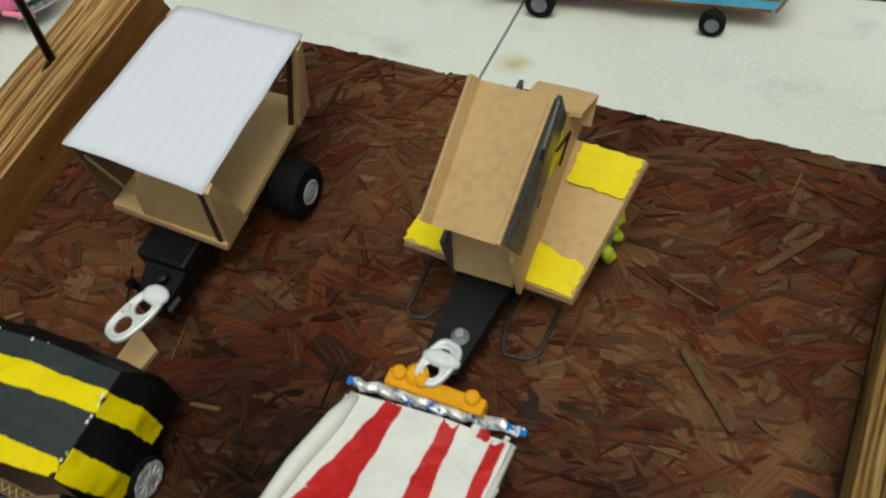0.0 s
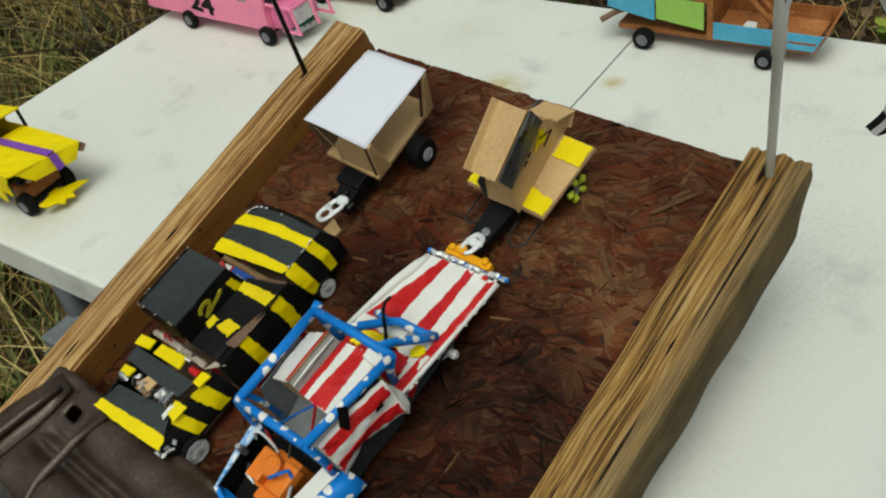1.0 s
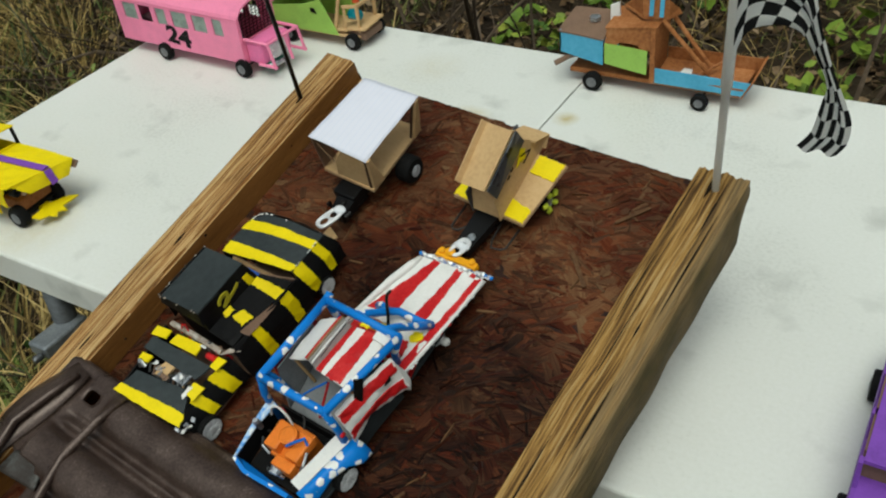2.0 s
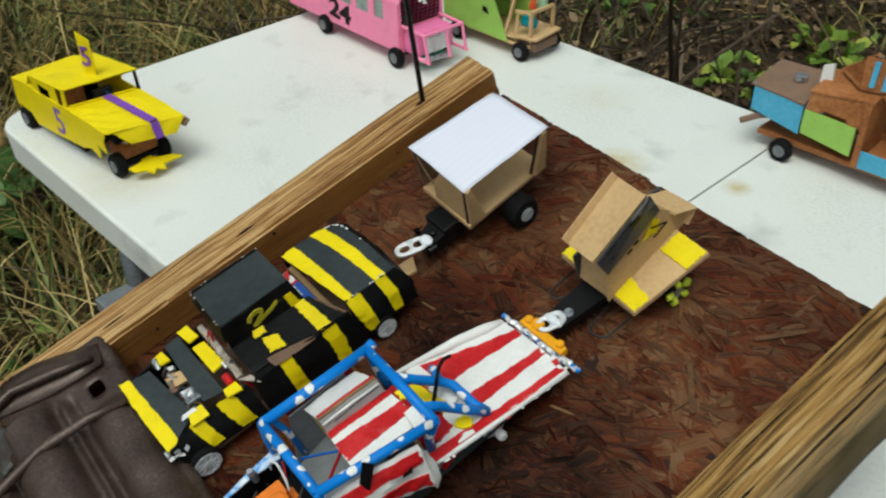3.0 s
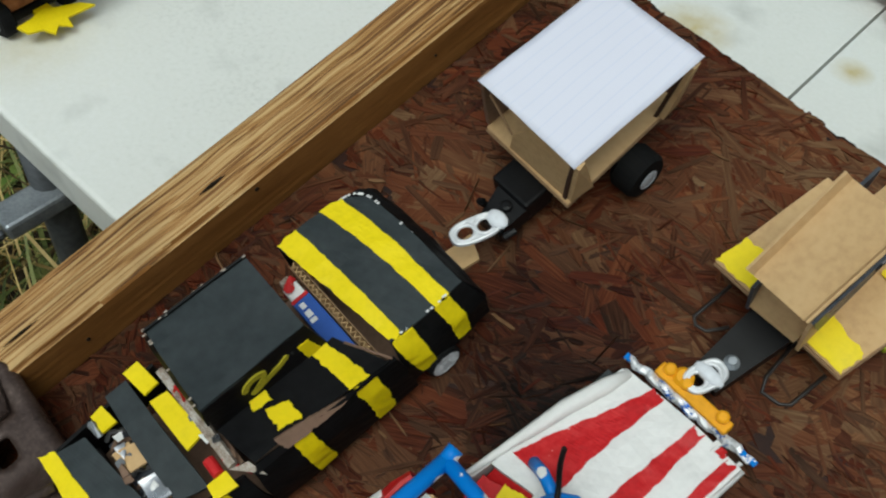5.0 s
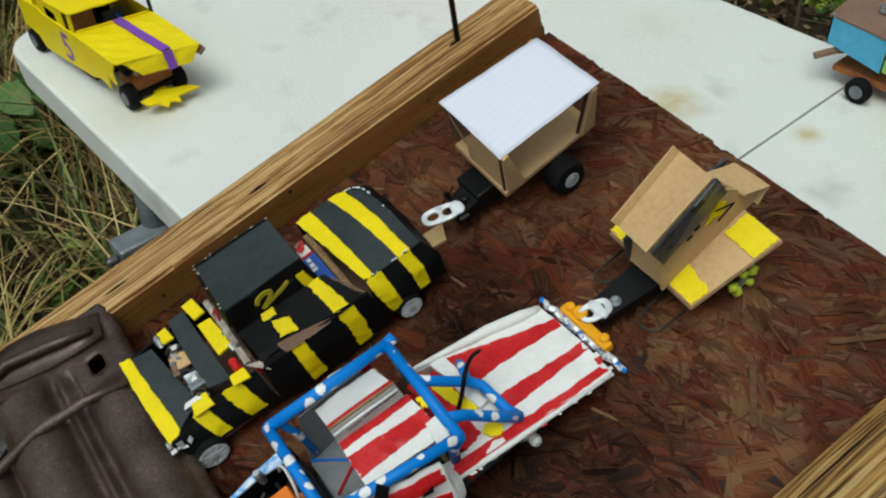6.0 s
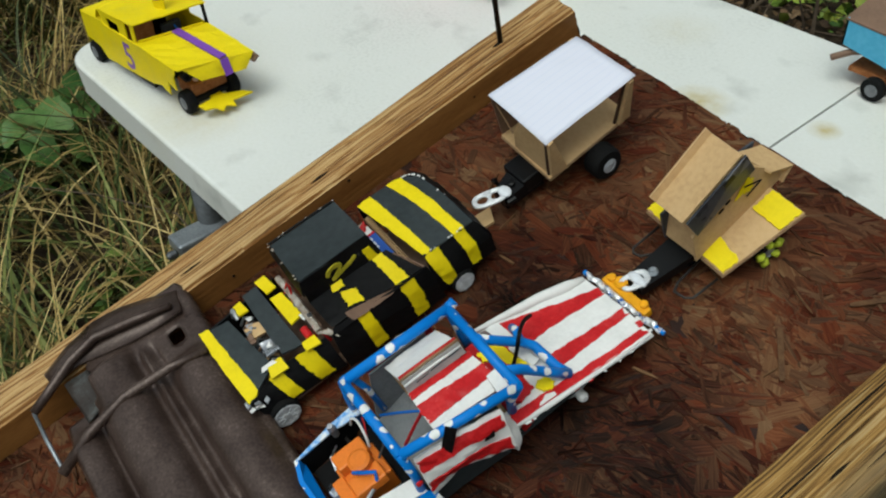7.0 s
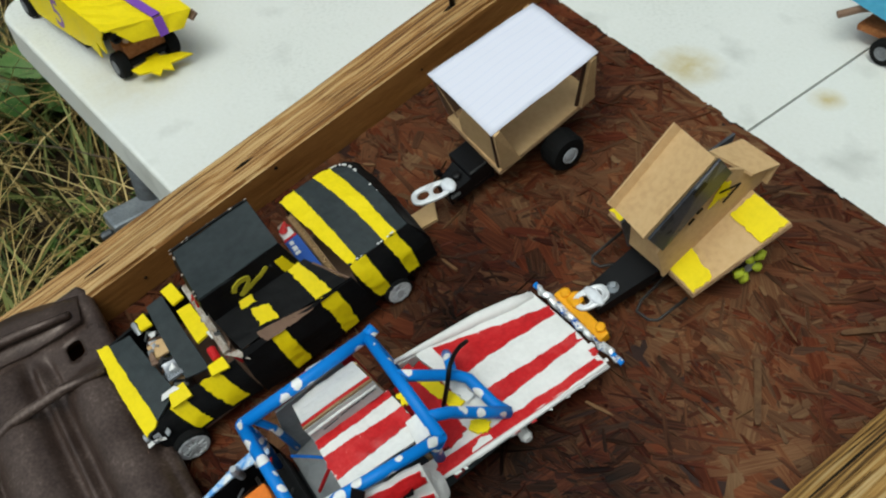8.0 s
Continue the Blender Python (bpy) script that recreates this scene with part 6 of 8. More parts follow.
# dull brown instead of card colour paints this side's shade
add("front_panel", slab([(-0.1292, 0.1205, 0.0275), (-0.1290, 0.1360, 0.0275), (-0.1232, 0.1240, 0.0715), (-0.1228, 0.1175, 0.0720)], 0.0020), M_DULLBROWN, awning, "card side in dull brown for its shade")
add("post", slab([(-0.1280, 0.1760, 0.0275), (-0.1280, 0.1900, 0.0275), (-0.1235, 0.1915, 0.0665), (-0.1235, 0.1875, 0.0665)], 0.0030), M_CARD, awning)
pap = crumpled([(-0.0292, -0.0390, 0.0051), (0.0284, -0.0380, -0.0046), (0.0305, 0.0373, -0.0004), (-0.0302, 0.0388, -0.0002)], 0.0003, 64, cuts=16, amp=0.0009)
for v in pap.verts:
    v.co.z += 0.0020 * (1 - (v.co.x / 0.03) ** 2) * (1 - 0.5 * abs(v.co.y) / 0.04)
sheet = add("awning_sheet", pap, M_PAPER, awning, "white ruled writing paper", True)
sheet.location = Vector((-0.0945, 0.1550, 0.0677)) - Vector((-0.0975, 0.148, 0.0))
add("chassis", box(-0.1090, -0.0850, 0.1030, 0.1820, 0.0120, 0.0240, 0.0015), M_BLACKPLASTIC, awning)
tongue = bmesh.new()
hexa(tongue, [(-0.1000, 0.0860, 0.0100), (-0.0860, 0.0860, 0.0100), (-0.0850, 0.1180, 0.0100), (-0.1090, 0.1180, 0.0100), (-0.1000, 0.0860, 0.0185), (-0.0860, 0.0860, 0.0185), (-0.0850, 0.1180, 0.0220), (-0.1090, 0.1180, 0.0220)])
add("drawbar", tongue, M_BLACKPLASTIC, awning, "black plastic drawbar")
add("bolt", lathe([(0.0150, 0.0030), (0.0185, 0.0028), (0.0190, 0.0015)], 10, "z", (-0.0935, 0.0980, 0.0038)), M_BLACKPLASTIC, awning)
add("clip", tube([(-0.1040, 0.0935, 0.0150), (-0.1035, 0.0905, 0.0230), (-0.1015, 0.0915, 0.0240)], 0.0018, 7), M_BLACKPLASTIC, awning)
add("clip", tube([(-0.0845, 0.0885, 0.0150), (-0.0825, 0.0875, 0.0200), (-0.0815, 0.0925, 0.0200)], 0.0018, 7), M_BLACKPLASTIC, awning)
pull_tab(awning, (-0.0950, 0.0800, 0.0205), -20, 0.80, 1.00)
gl = bmesh.new()
bmesh.ops.create_icosphere(gl, subdivisions=2, radius=1)
for v in gl.verts:
    v.co = Vector((-0.0915 + v.co.x * 0.0062, 0.0905 + v.co.y * 0.0045, 0.0208 + v.co.z * 0.0022)) + Vector((0, 0, 0.0006 * noise.noise(v.co * 4)))
add("glue_blob", gl, M_GLUE, awning, "dried white glue", True)
wheels(awning, ((-0.0670, 0.1565, 1), (-0.1330, 0.1565, -1)), 0.0122, 0.0140, spokes=0, hub_r=0.42)
add("axle", tube([(-0.1330, 0.1560, 0.0140), (-0.0640, 0.1560, 0.0140)], 0.0016, 6), M_ROD, awning)
step = on_board("card_offcut", (-0.099, 0.066, 0.0), "small brown card offcut lying on the board", "card")
add("card", slab([(-0.1050, 0.0600, 0.0035), (-0.0930, 0.0570, 0.0035), (-0.0900, 0.0750, 0.0035), (-0.1030, 0.0810, 0.0035)], 0.0022), M_CARD, step)

dump = on_board("toy_trailer", (0.032, 0.165, 0.0), "yellow and brown cardboard toy dump trailer", "toy trailer", "toy trailers")
add("deck", crumpled([(-0.0080, 0.1435, 0.0208), (0.0603, 0.1396, 0.0204), (0.0700, 0.1957, 0.0342), (0.0018, 0.2000, 0.0345)], 0.0026, 71, amp=0.0005), M_CARD, dump, "brown cardboard deck")
add("deck_edge", tube([(-0.0078, 0.1430, 0.0192), (0.0606, 0.1391, 0.0188), (0.0704, 0.1957, 0.0326)], 0.0009, 5), M_CARD_EDGE, dump)
add("painted_corner", daub([(0.0370, 0.1412, 0.0224), (0.0602, 0.1400, 0.0216), (0.0622, 0.1520, 0.0245), (0.0400, 0.1560, 0.0258)], 0.0012, 72), M_YELLOW, dump, "yellow painted corner")
add("painted_corner", daub([(0.0445, 0.1800, 0.0320), (0.0668, 0.1790, 0.0312), (0.0698, 0.1955, 0.0352), (0.0455, 0.1965, 0.0360)], 0.0012, 73), M_YELLOW, dump, "yellow painted corner")
add("painted_corner", daub([(-0.0080, 0.1437, 0.0220), (0.0140, 0.1425, 0.0218), (0.0150, 0.1580, 0.0255), (-0.0050, 0.1590, 0.0258)], 0.0012, 74), M_YELLOW, dump, "yellow painted corner")
# tipping tray
TR = [Vector(p) for p in ((0.0150, 0.1335, 0.0570), (0.0418, 0.1295, 0.0632), (0.0465, 0.1722, 0.0880), (0.0194, 0.1763, 0.0836))]
tray = add("tipping_tray", crumpled(TR, 0.0018, 75, amp=0.0004), M_CARD, dump, "tilted brown card tray")
part("side_lip", slab([TR[0], TR[3], TR[3] + Vector((-0.0020, -0.002, 0.0045)), TR[0] + Vector((-0.0020, -0.002, 0.0045))], 0.0014), M_CARD, tray)
part("dark_side", slab([TR[1] + Vector((0.0012, 0.001, 0.0005)), TR[2] + Vector((0.0008, 0.001, 0.0005)), (0.0450, 0.1815, 0.0680), (0.0438, 0.1365, 0.0480)], 0.0014), M_NAVY, tray, "dark taped side strip")
part("side_lip", slab([TR[1], TR[2], TR[2] + Vector((0.0010, -0.001, 0.0026)), TR[1] + Vector((0.0010, -0.001, 0.0026))], 0.0012), M_CARD, tray)
part("foil_patch", slab([(0.0472, 0.1580, 0.0800), (0.0480, 0.1715, 0.0878), (0.0472, 0.1770, 0.0790), (0.0466, 0.1600, 0.0730)], 0.0006), M_HUB_DARK, tray, "grey foil patch")
part("dark_hole", slab([(0.0474, 0.1560, 0.0775), (0.0477, 0.1630, 0.0812), (0.0472, 0.1655, 0.0765), (0.0468, 0.1580, 0.0725)], 0.0005), M_BLACK, tray, "dark hole in the strip")
WALL = [(0.1360, 0.0200), (0.2080, 0.0350), (0.2125, 0.0435), (0.1950, 0.0540), (0.1820, 0.0665), (0.1600, 0.0590), (0.1400, 0.0500), (0.1350, 0.0440)]
add("side_wall", slab([(0.0425, v, h) for v, h in WALL], 0.0016), M_CARD, dump, "upright brown card wall")
add("side_wall", slab([(0.0165, v, min(h, 0.045)) for v, h in WALL], 0.0016), M_NAVY, dump, "dark taped upright wall")
add("tray_prop", box(0.0210, 0.0400, 0.1500, 0.1520, 0.0250, 0.0640), M_CARD, dump)
add("front_flap", crumpled([(0.0150, 0.1360, 0.0235), (0.0390, 0.1370, 0.0215), (0.0425, 0.1420, 0.0500), (0.0160, 0.1440, 0.0500)], 0.0016, 76), M_CARD, dump, "brown card front flap")
add("wall_daub", daub([(0.0439, 0.1680, 0.0500), (0.0439, 0.1800, 0.0480), (0.0439, 0.1840, 0.0560), (0.0439, 0.1770, 0.0610)], 0.0004, 78, 0.0016, 7), M_YELLOW, dump, "rough yellow paint on the wall")
CUT = [(0.0442, 0.1750, 0.0560), (0.0442, 0.1885, 0.0505), (0.0442, 0.1765, 0.0460)]
for a, b in zip(CUT, CUT[1:] + CUT[:1]):
    if b != CUT[0]:
        add("cut_line", tube([a, b], 0.0005, 5), M_BLACK, dump, "dark cut in the card")
for y, z in ((0.1543, 0.0505), (0.1600, 0.0535)):
    add("cut_line", tube([(0.0441, y, z), (0.0441, y + 0.0040, z + 0.0012)], 0.0006, 5), M_BLACK, dump, "dark cut in the card")
add("rear_flap", crumpled([(0.0250, 0.1870, 0.0610), (0.0466, 0.1944, 0.0540), (0.0464, 0.2130, 0.0440), (0.0235, 0.2102, 0.0475)], 0.0016, 77), M_CARD, dump, "brown card rear flap")
add("rear_wall", slab([(0.0240, 0.2095, 0.0465), (0.0462, 0.2122, 0.0432), (0.0460, 0.2050, 0.0350), (0.0210, 0.2050, 0.0350)], 0.0015), M_CARD, dump)
add("chassis", box(0.0100, 0.0500, 0.1440, 0.1950, 0.0110, 0.0205, 0.0015), M_BLACKPLASTIC, dump)
dt = bmesh.new()
hexa(dt, [(0.0170, 0.1010, 0.0090), (0.0310, 0.1010, 0.0090), (0.0390, 0.1460, 0.0110), (0.0170, 0.1460, 0.0110), (0.0170, 0.1010, 0.0150), (0.0310, 0.1010, 0.0150), (0.0390, 0.1460, 0.0200), (0.0170, 0.1460, 0.0200)])
add("drawbar", dt, M_BLACKPLASTIC, dump, "black plastic drawbar")
add("screw", lathe([(0.0150, 0.0036), (0.0165, 0.0036), (0.0180, 0.0020), (0.0188, 0.0018)], 12, "z", (0.0270, 0.1150, 0)), M_CLAMP, dump, "small round screw")
pull_tab(dump, (0.0235, 0.1030, 0.0158), -16, 0.74, 0.74)
gl = bmesh.new()
bmesh.ops.create_icosphere(gl, subdivisions=2, radius=1)
for v in gl.verts:
    v.co = Vector((0.0240 + v.co.x * 0.0078, 0.1045 + v.co.y * 0.0034, 0.0160 + v.co.z * 0.0026)) + Vector((0, 0, 0.0008 * noise.noise(v.co * 4)))
add("glue_blob", gl, M_GLUE, dump, "dried white glue", True)
for s, pts in ((1, [(0.0380, 0.1440, 0.0110), (0.0400, 0.1220, 0.0100), (0.0430, 0.1160, 0.0100), (0.0510, 0.1170, 0.0100), (0.0545, 0.1200, 0.0102), (0.0560, 0.1390, 0.0120)]), (-1, [(0.0150, 0.1280, 0.0110), (0.0090, 0.1200, 0.0100), (0.0040, 0.1190, 0.0100), (0.0010, 0.1215, 0.0100), (0.0030, 0.1420, 0.0140)])):
    add("wire_loop", tube(pts, 0.0009, 7), M_ROD, dump, "bent black wire", True)
M_LIMEHUB = paint("yellow_green_wheel", (0.48, 0.55, 0.04), 0.5, 0.3, 200.0)
wheels(dump, ((0.0600, 0.1740, 1), (0.0020, 0.1740, -1)), 0.0085, 0.0060, spokes=0, hub=M_CLAMP, tyre=M_BLACKPLASTIC, hub_r=0.5)
for x, s in ((0.0600, 1), (0.0020, -1)):
    for k in range(5):
        a = radians(72 * k + 20)
        c, q = math.cos(a), math.sin(a)
        pts = [(x + s * 0.0030, 0.1740 + 0.0045 * c, 0.0112 + 0.0045 * q), (x + s * 0.0045, 0.1740 + 0.0075 * c, 0.0112 + 0.0072 * q), (x + s * 0.0035, 0.1740 + 0.0105 * c, max(0.0032, 0.0112 + 0.0098 * q))]
        add("wheel_lobe", tube(pts, [0.0016, 0.0026, 0.0022], 8), M_LIMEHUB, dump, "yellow-green splayed wheel lobe", True)
add("axle", tube([(0.0020, 0.1740, 0.0097), (0.0600, 0.1740, 0.0097)], 0.0014, 6), M_ROD, dump)


# ---- stamped steel plate with a wire bail ----
def stamped_plate():
    bm = bmesh.new()
    x0, x1, y0, y1 = -0.2045, 0.052, -0.236, -0.1215
    nx, ny, rc = 150, 76, 0.014
    sx, sy, hx, hy = -0.1590, -0.1438, 0.0066, 0.0052

    def smooth(a, b, t):
        t = min(1, max(0, (t - a) / (b - a)))
        return t * t * (3 - 2 * t)

    def height(x, y):
        z = 0.0300 - 0.060 * (x + 0.197)
        z += 0.0120 * max(0, 1 - ((y + 0.1935) / 0.0200) ** 2) ** 0.8 * smooth(-0.180, -0.166, x)
        z += 0.0110 * max(0, 1 - ((y + 0.1450) / 0.0180) ** 2) ** 0.8 * smooth(-0.146, -0.126, x)
        z += 0.0080 * max(0, 1 - ((y + 0.2300) / 0.0140) ** 2) ** 0.8 * smooth(-0.150, -0.120, x)
        z += 0.0042 * math.exp(-((y + 0.1680) / 0.0019) ** 2) * smooth(-0.172, -0.155, x)
        for yg, dg, wg in ((-0.1752, 0.0034, 0.0024), (-0.1612, 0.0034, 0.0024), (-0.2150, 0.0040, 0.0026)):
            z -= dg * math.exp(-((y - yg) / wg) ** 2) * smooth(-0.172, -0.158, x)
        e = min(x - x0, x1 - x, y - y0, y1 - y)
        z -= 0.004 * max(0, 1 - e / 0.005) ** 2
        return z + 0.0005 * noise.noise(Vector((x * 60, y * 60, 0)))

    def place(i, j):
        x, y = x0 + (x1 - x0) * i / nx, y0 + (y1 - y0) * j / ny
        for cx, cy, s, q in ((x0 + rc, y1 - rc, -1, 1), (x1 - rc, y1 - rc, 1, 1), (x0 + rc, y0 + rc, -1, -1), (x1 - rc, y0 + rc, 1, -1)):
            dx, dy = (x - cx) * s, (y - cy) * q
            if dx > 0 and dy > 0:
                k = max(dx, dy) / max(1e-9, math.hypot(dx, dy))
                x, y = cx + s * dx * k, cy + q * dy * k
        ex, ey = (x - sx) / hx, (y - sy) / hy
        d = (ex ** 4 + ey ** 4) ** 0.25
        if 0.70 < d < 1.40:
            x, y = sx + (x - sx) / d, sy + (y - sy) / d
        return x, y

    top, low, xy = {}, {}, {}
    for i in range(nx + 1):
        for j in range(ny + 1):
            x, y = place(i, j)
            z = height(x, y)
            xy[i, j] = (x, y)
            top[i, j], low[i, j] = bm.verts.new((x, y, z)), bm.verts.new((x, y, z - 0.0022))
    rim = {}
    for i in range(nx):
        for j in range(ny):
            q = [(i, j), (i + 1, j), (i + 1, j + 1), (i, j + 1)]
            if all(((xy[k][0] - sx) / hx) ** 4 + ((xy[k][1] - sy) / hy) ** 4 < 1.05 for k in q):
                continue
            if any(xy[k][0] < -0.150 and xy[k][1] < -0.206 for k in q):
                continue
            if any(xy[k][0] < x0 + 0.022 and xy[k][1] < -0.184 and math.hypot(xy[k][0] - x0 - 0.022, xy[k][1] + 0.184) > 0.0222 for k in q):
                continue
            bm.faces.new([top[k] for k in q])
            bm.faces.new([low[k] for k in q[::-1]])
            for a, b in zip(q, q[1:] + q[:1]):
                if (b, a) in rim:
                    del rim[b, a]
                else:
                    rim[a, b] = True
    for a, b in rim:
        bm.faces.new((top[b], top[a], low[a], low[b]))
    skirt = [(i, 0) for i in range(nx + 1) if xy[i, 0][0] > -0.148] + [(nx, j) for j in range(1, ny + 1)]
    for a, b in zip(skirt, skirt[1:]):
        va, vb = low[a].co, low[b].co
        f = [bm.verts.new(va), bm.verts.new(vb), bm.verts.new((vb.x, vb.y, 0.0022)), bm.verts.new((va.x, va.y, 0.0022))]
        bm.faces.new(f)
    loose = [v for v in bm.verts if not v.link_faces]
    bmesh.ops.delete(bm, geom=loose, context="VERTS")
    return bm


plate = on_board("stamped_steel_plate", (-0.07, -0.18, 0.0), "dark brown ribbed steel plate with slot and wire bail", "metal plate")
add("plate", stamped_plate(), M_STEEL_PLATE, plate, smooth=True)
bail = add("bail", tube([(-0.1785, -0.1350, 0.0352), (-0.1865, -0.1600, 0.0368), (-0.1955, -0.1895, 0.0375), (-0.1910, -0.2120, 0.0362), (-0.1825, -0.2300, 0.0345), (-0.1760, -0.2480, 0.0318)], [0.0024, 0.0033, 0.0036, 0.0036, 0.0034, 0.0032], 10), M_STEEL_PLATE, plate, "bent brown iron rod", True)
part("bail_arm", tube([(-0.1250, -0.1310, 0.0350), (-0.1300, -0.1560, 0.0375), (-0.1330, -0.1900, 0.0375), (-0.1300, -0.2200, 0.0330), (-0.1210, -0.2480, 0.0270)], [0.0024, 0.0033, 0.0036, 0.0036, 0.0038], 10), M_STEEL_PLATE, bail, smooth=True)
part("bail_wire", tube([(-0.1760, -0.2480, 0.0318), (-0.1500, -0.2478, 0.0300), (-0.1225, -0.2465, 0.0275)], 0.0014, 8), M_CLAMP, bail, "thin bare wire", True)
M_PATINA = textured("greyed_brown_steel", [(0.32, (0.032, 0.021, 0.016)), (0.48, (0.046, 0.038, 0.033)), (0.66, (0.082, 0.086, 0.082))], 55, 0.5, bump=0.7, depth=0.0015, metal=0.3)
add("welded_tab", crumpled([(-0.1835, -0.2235, 0.0290), (-0.1420, -0.2200, 0.0285), (-0.1440, -0.2030, 0.0330), (-0.1785, -0.2050, 0.0335)], 0.0022, 81, amp=0.0016), M_PATINA, plate, "grey bent tab", True)
add("flange", loft([[(-0.1940, -0.1270, 0.0296), (-0.2065, -0.1500, 0.0298), (-0.2145, -0.1680, 0.0300), (-0.2178, -0.1880, 0.0300), (-0.2125, -0.2120, 0.0298), (-0.2030, -0.2330, 0.0296)],
                    [(-0.1880, -0.1290, 0.0325), (-0.1965, -0.1500, 0.0328), (-0.2040, -0.1690, 0.0330), (-0.2070, -0.1890, 0.0330), (-0.2045, -0.2115, 0.0325), (-0.1985, -0.2320, 0.0318)],
                    [(-0.1800, -0.1300, 0.0325), (-0.1830, -0.1500, 0.0330), (-0.1890, -0.1700, 0.0334), (-0.1945, -0.1900, 0.0336), (-0.1955, -0.2110, 0.0328), (-0.1925, -0.2310, 0.0318)],
                    [(-0.1720, -0.1320, 0.0322), (-0.1735, -0.1500, 0.0318), (-0.1770, -0.1700, 0.0312), (-0.1830, -0.1900, 0.0310), (-0.1905, -0.2100, 0.0306), (-0.1895, -0.2300, 0.0300)]], 0.0020, 83, 0.0012), M_STEEL_PLATE, plate, "rolled brown flange beside the rod", True)

# ---- flags on sticks ----
LP, RP = Vector((0.5337, 0.1850, TABLE_Z + 0.1440)), Vector((0.9251, 0.1826, TABLE_Z + 0.1385))
black_stick = thing("flag_stick", Matrix.Translation(LP), "thin black stick standing in the brown rail", "stick")
part("stick", tube([(0, 0, -0.004), Vector((-0.031, -0.123, 1)) * 0.3], 0.0021, 10), M_BLACKPLASTIC, black_stick, smooth=True)
d = Vector((0.062, -0.232, 1))
flag_root = thing("checkered_flag", Matrix.Translation(RP), "black and white checkered cloth flag on a white stick", "flag")
part("stick", tube([d * -0.004, d * 0.1, d * 0.1005, d * 0.30], [0.0027, 0.0030, 0.0038, 0.0038], 12), M_POLE_WHITE, flag_root, "white plastic stick", True)
M_CHECK, nn, ll, bb = material("checkered_cloth", (0.7, 0.7, 0.7), 0.8)
uvn, chk = nn.new("ShaderNodeUVMap"), nn.new("ShaderNodeTexChecker")
uvn.uv_map = "UVMap"
chk.inputs["Scale"].default_value = 1.0
chk.inputs["Color1"].default_value, chk.inputs["Color2"].default_value = (0.018, 0.018, 0.019, 1), (0.92, 0.92, 0.90, 1)
mul = nn.new("ShaderNodeVectorMath")
mul.operation = "MULTIPLY"
mul.inputs[1].default_value = (12.0, 7.0, 1.0)
ll.new(uvn.outputs[0], mul.inputs[0])
ll.new(mul.outputs[0], chk.inputs["Vector"])
ll.new(chk.outputs[0], bb.inputs["Base Color"])
thin, both = nn.new("ShaderNodeBsdfTranslucent"), nn.new("ShaderNodeMixShader")
both.inputs["Fac"].default_value = 0.75
ll.new(chk.outputs[0], thin.inputs["Color"])
ll.new(bb.outputs[0], both.inputs[1])
ll.new(thin.outputs[0], both.inputs[2])
ll.new(both.outputs[0], nn["Material Output"].inputs["Surface"])


def flag_mesh():
    bm = bmesh.new()
    uvl = bm.loops.layers.uv.new("UVMap")
    o = Vector((0.9251, 0.1826, 0.1385))
    low = [(0.9354, 0.151, 0.2602), (0.9413, 0.143, 0.2796), (0.9494, 0.136, 0.2921), (0.9586, 0.134, 0.2968), (0.9671, 0.134, 0.2979), (0.9766, 0.134, 0.2951), (0.9826, 0.134, 0.2873), (0.9883, 0.134, 0.2787), (0.9933, 0.134, 0.2706), (0.9958, 0.134, 0.2597), (0.9945, 0.134, 0.2529), (0.9927, 0.134, 0.2399), (0.9904, 0.134, 0.2286), (0.9837, 0.134, 0.2179)]
    top = [(0.9390, 0.131, 0.350), (0.9479, 0.128, 0.3583), (0.9628, 0.128, 0.354), (0.9746, 0.128, 0.3419), (0.9805, 0.128, 0.329), (0.9836, 0.128, 0.3169), (0.988, 0.128, 0.3015), (0.9939, 0.128, 0.2859), (0.9994, 0.128, 0.2733), (1.0058, 0.128, 0.2606), (1.0115, 0.128, 0.2492), (1.014, 0.128, 0.2407), (1.0131, 0.128, 0.2292), (1.0089, 0.128, 0.2216)]
    nu, nv = 66, 24
    grid = []
    for i in range(nu + 1):
        a, b = spline(top, i / nu), spline(low, i / nu)
        row = []
        for j in range(nv + 1):
            p = a.lerp(b, j / nv) - o
            p.y += 0.003 * math.sin(j / nv * 11 + i / nu * 3) * min(1, 3 * i / nu)
            row.append(bm.verts.new(p))
        grid.append(row)
    for i in range(nu):
        for j in range(nv):
            f = bm.faces.new((grid[i][j], grid[i + 1][j], grid[i + 1][j + 1], grid[i][j + 1]))
            for lp, (a, b) in zip(f.loops, ((i, j), (i + 1, j), (i + 1, j + 1), (i, j + 1))):
                lp[uvl].uv = (a / nu, b / nv)
    return bm


cloth = part("cloth", flag_mesh(), M_CHECK, flag_root, smooth=True)

# ---- yellow car with the purple stripe, on the table ----
R = random.Random(5)
five = on_table("toy_derby_car", (0.1490, 0.0672, 0.0), "yellow card derby car with purple stripe and torn nose", "toy car", "toy derby cars", 4.0)
W = 0.0365


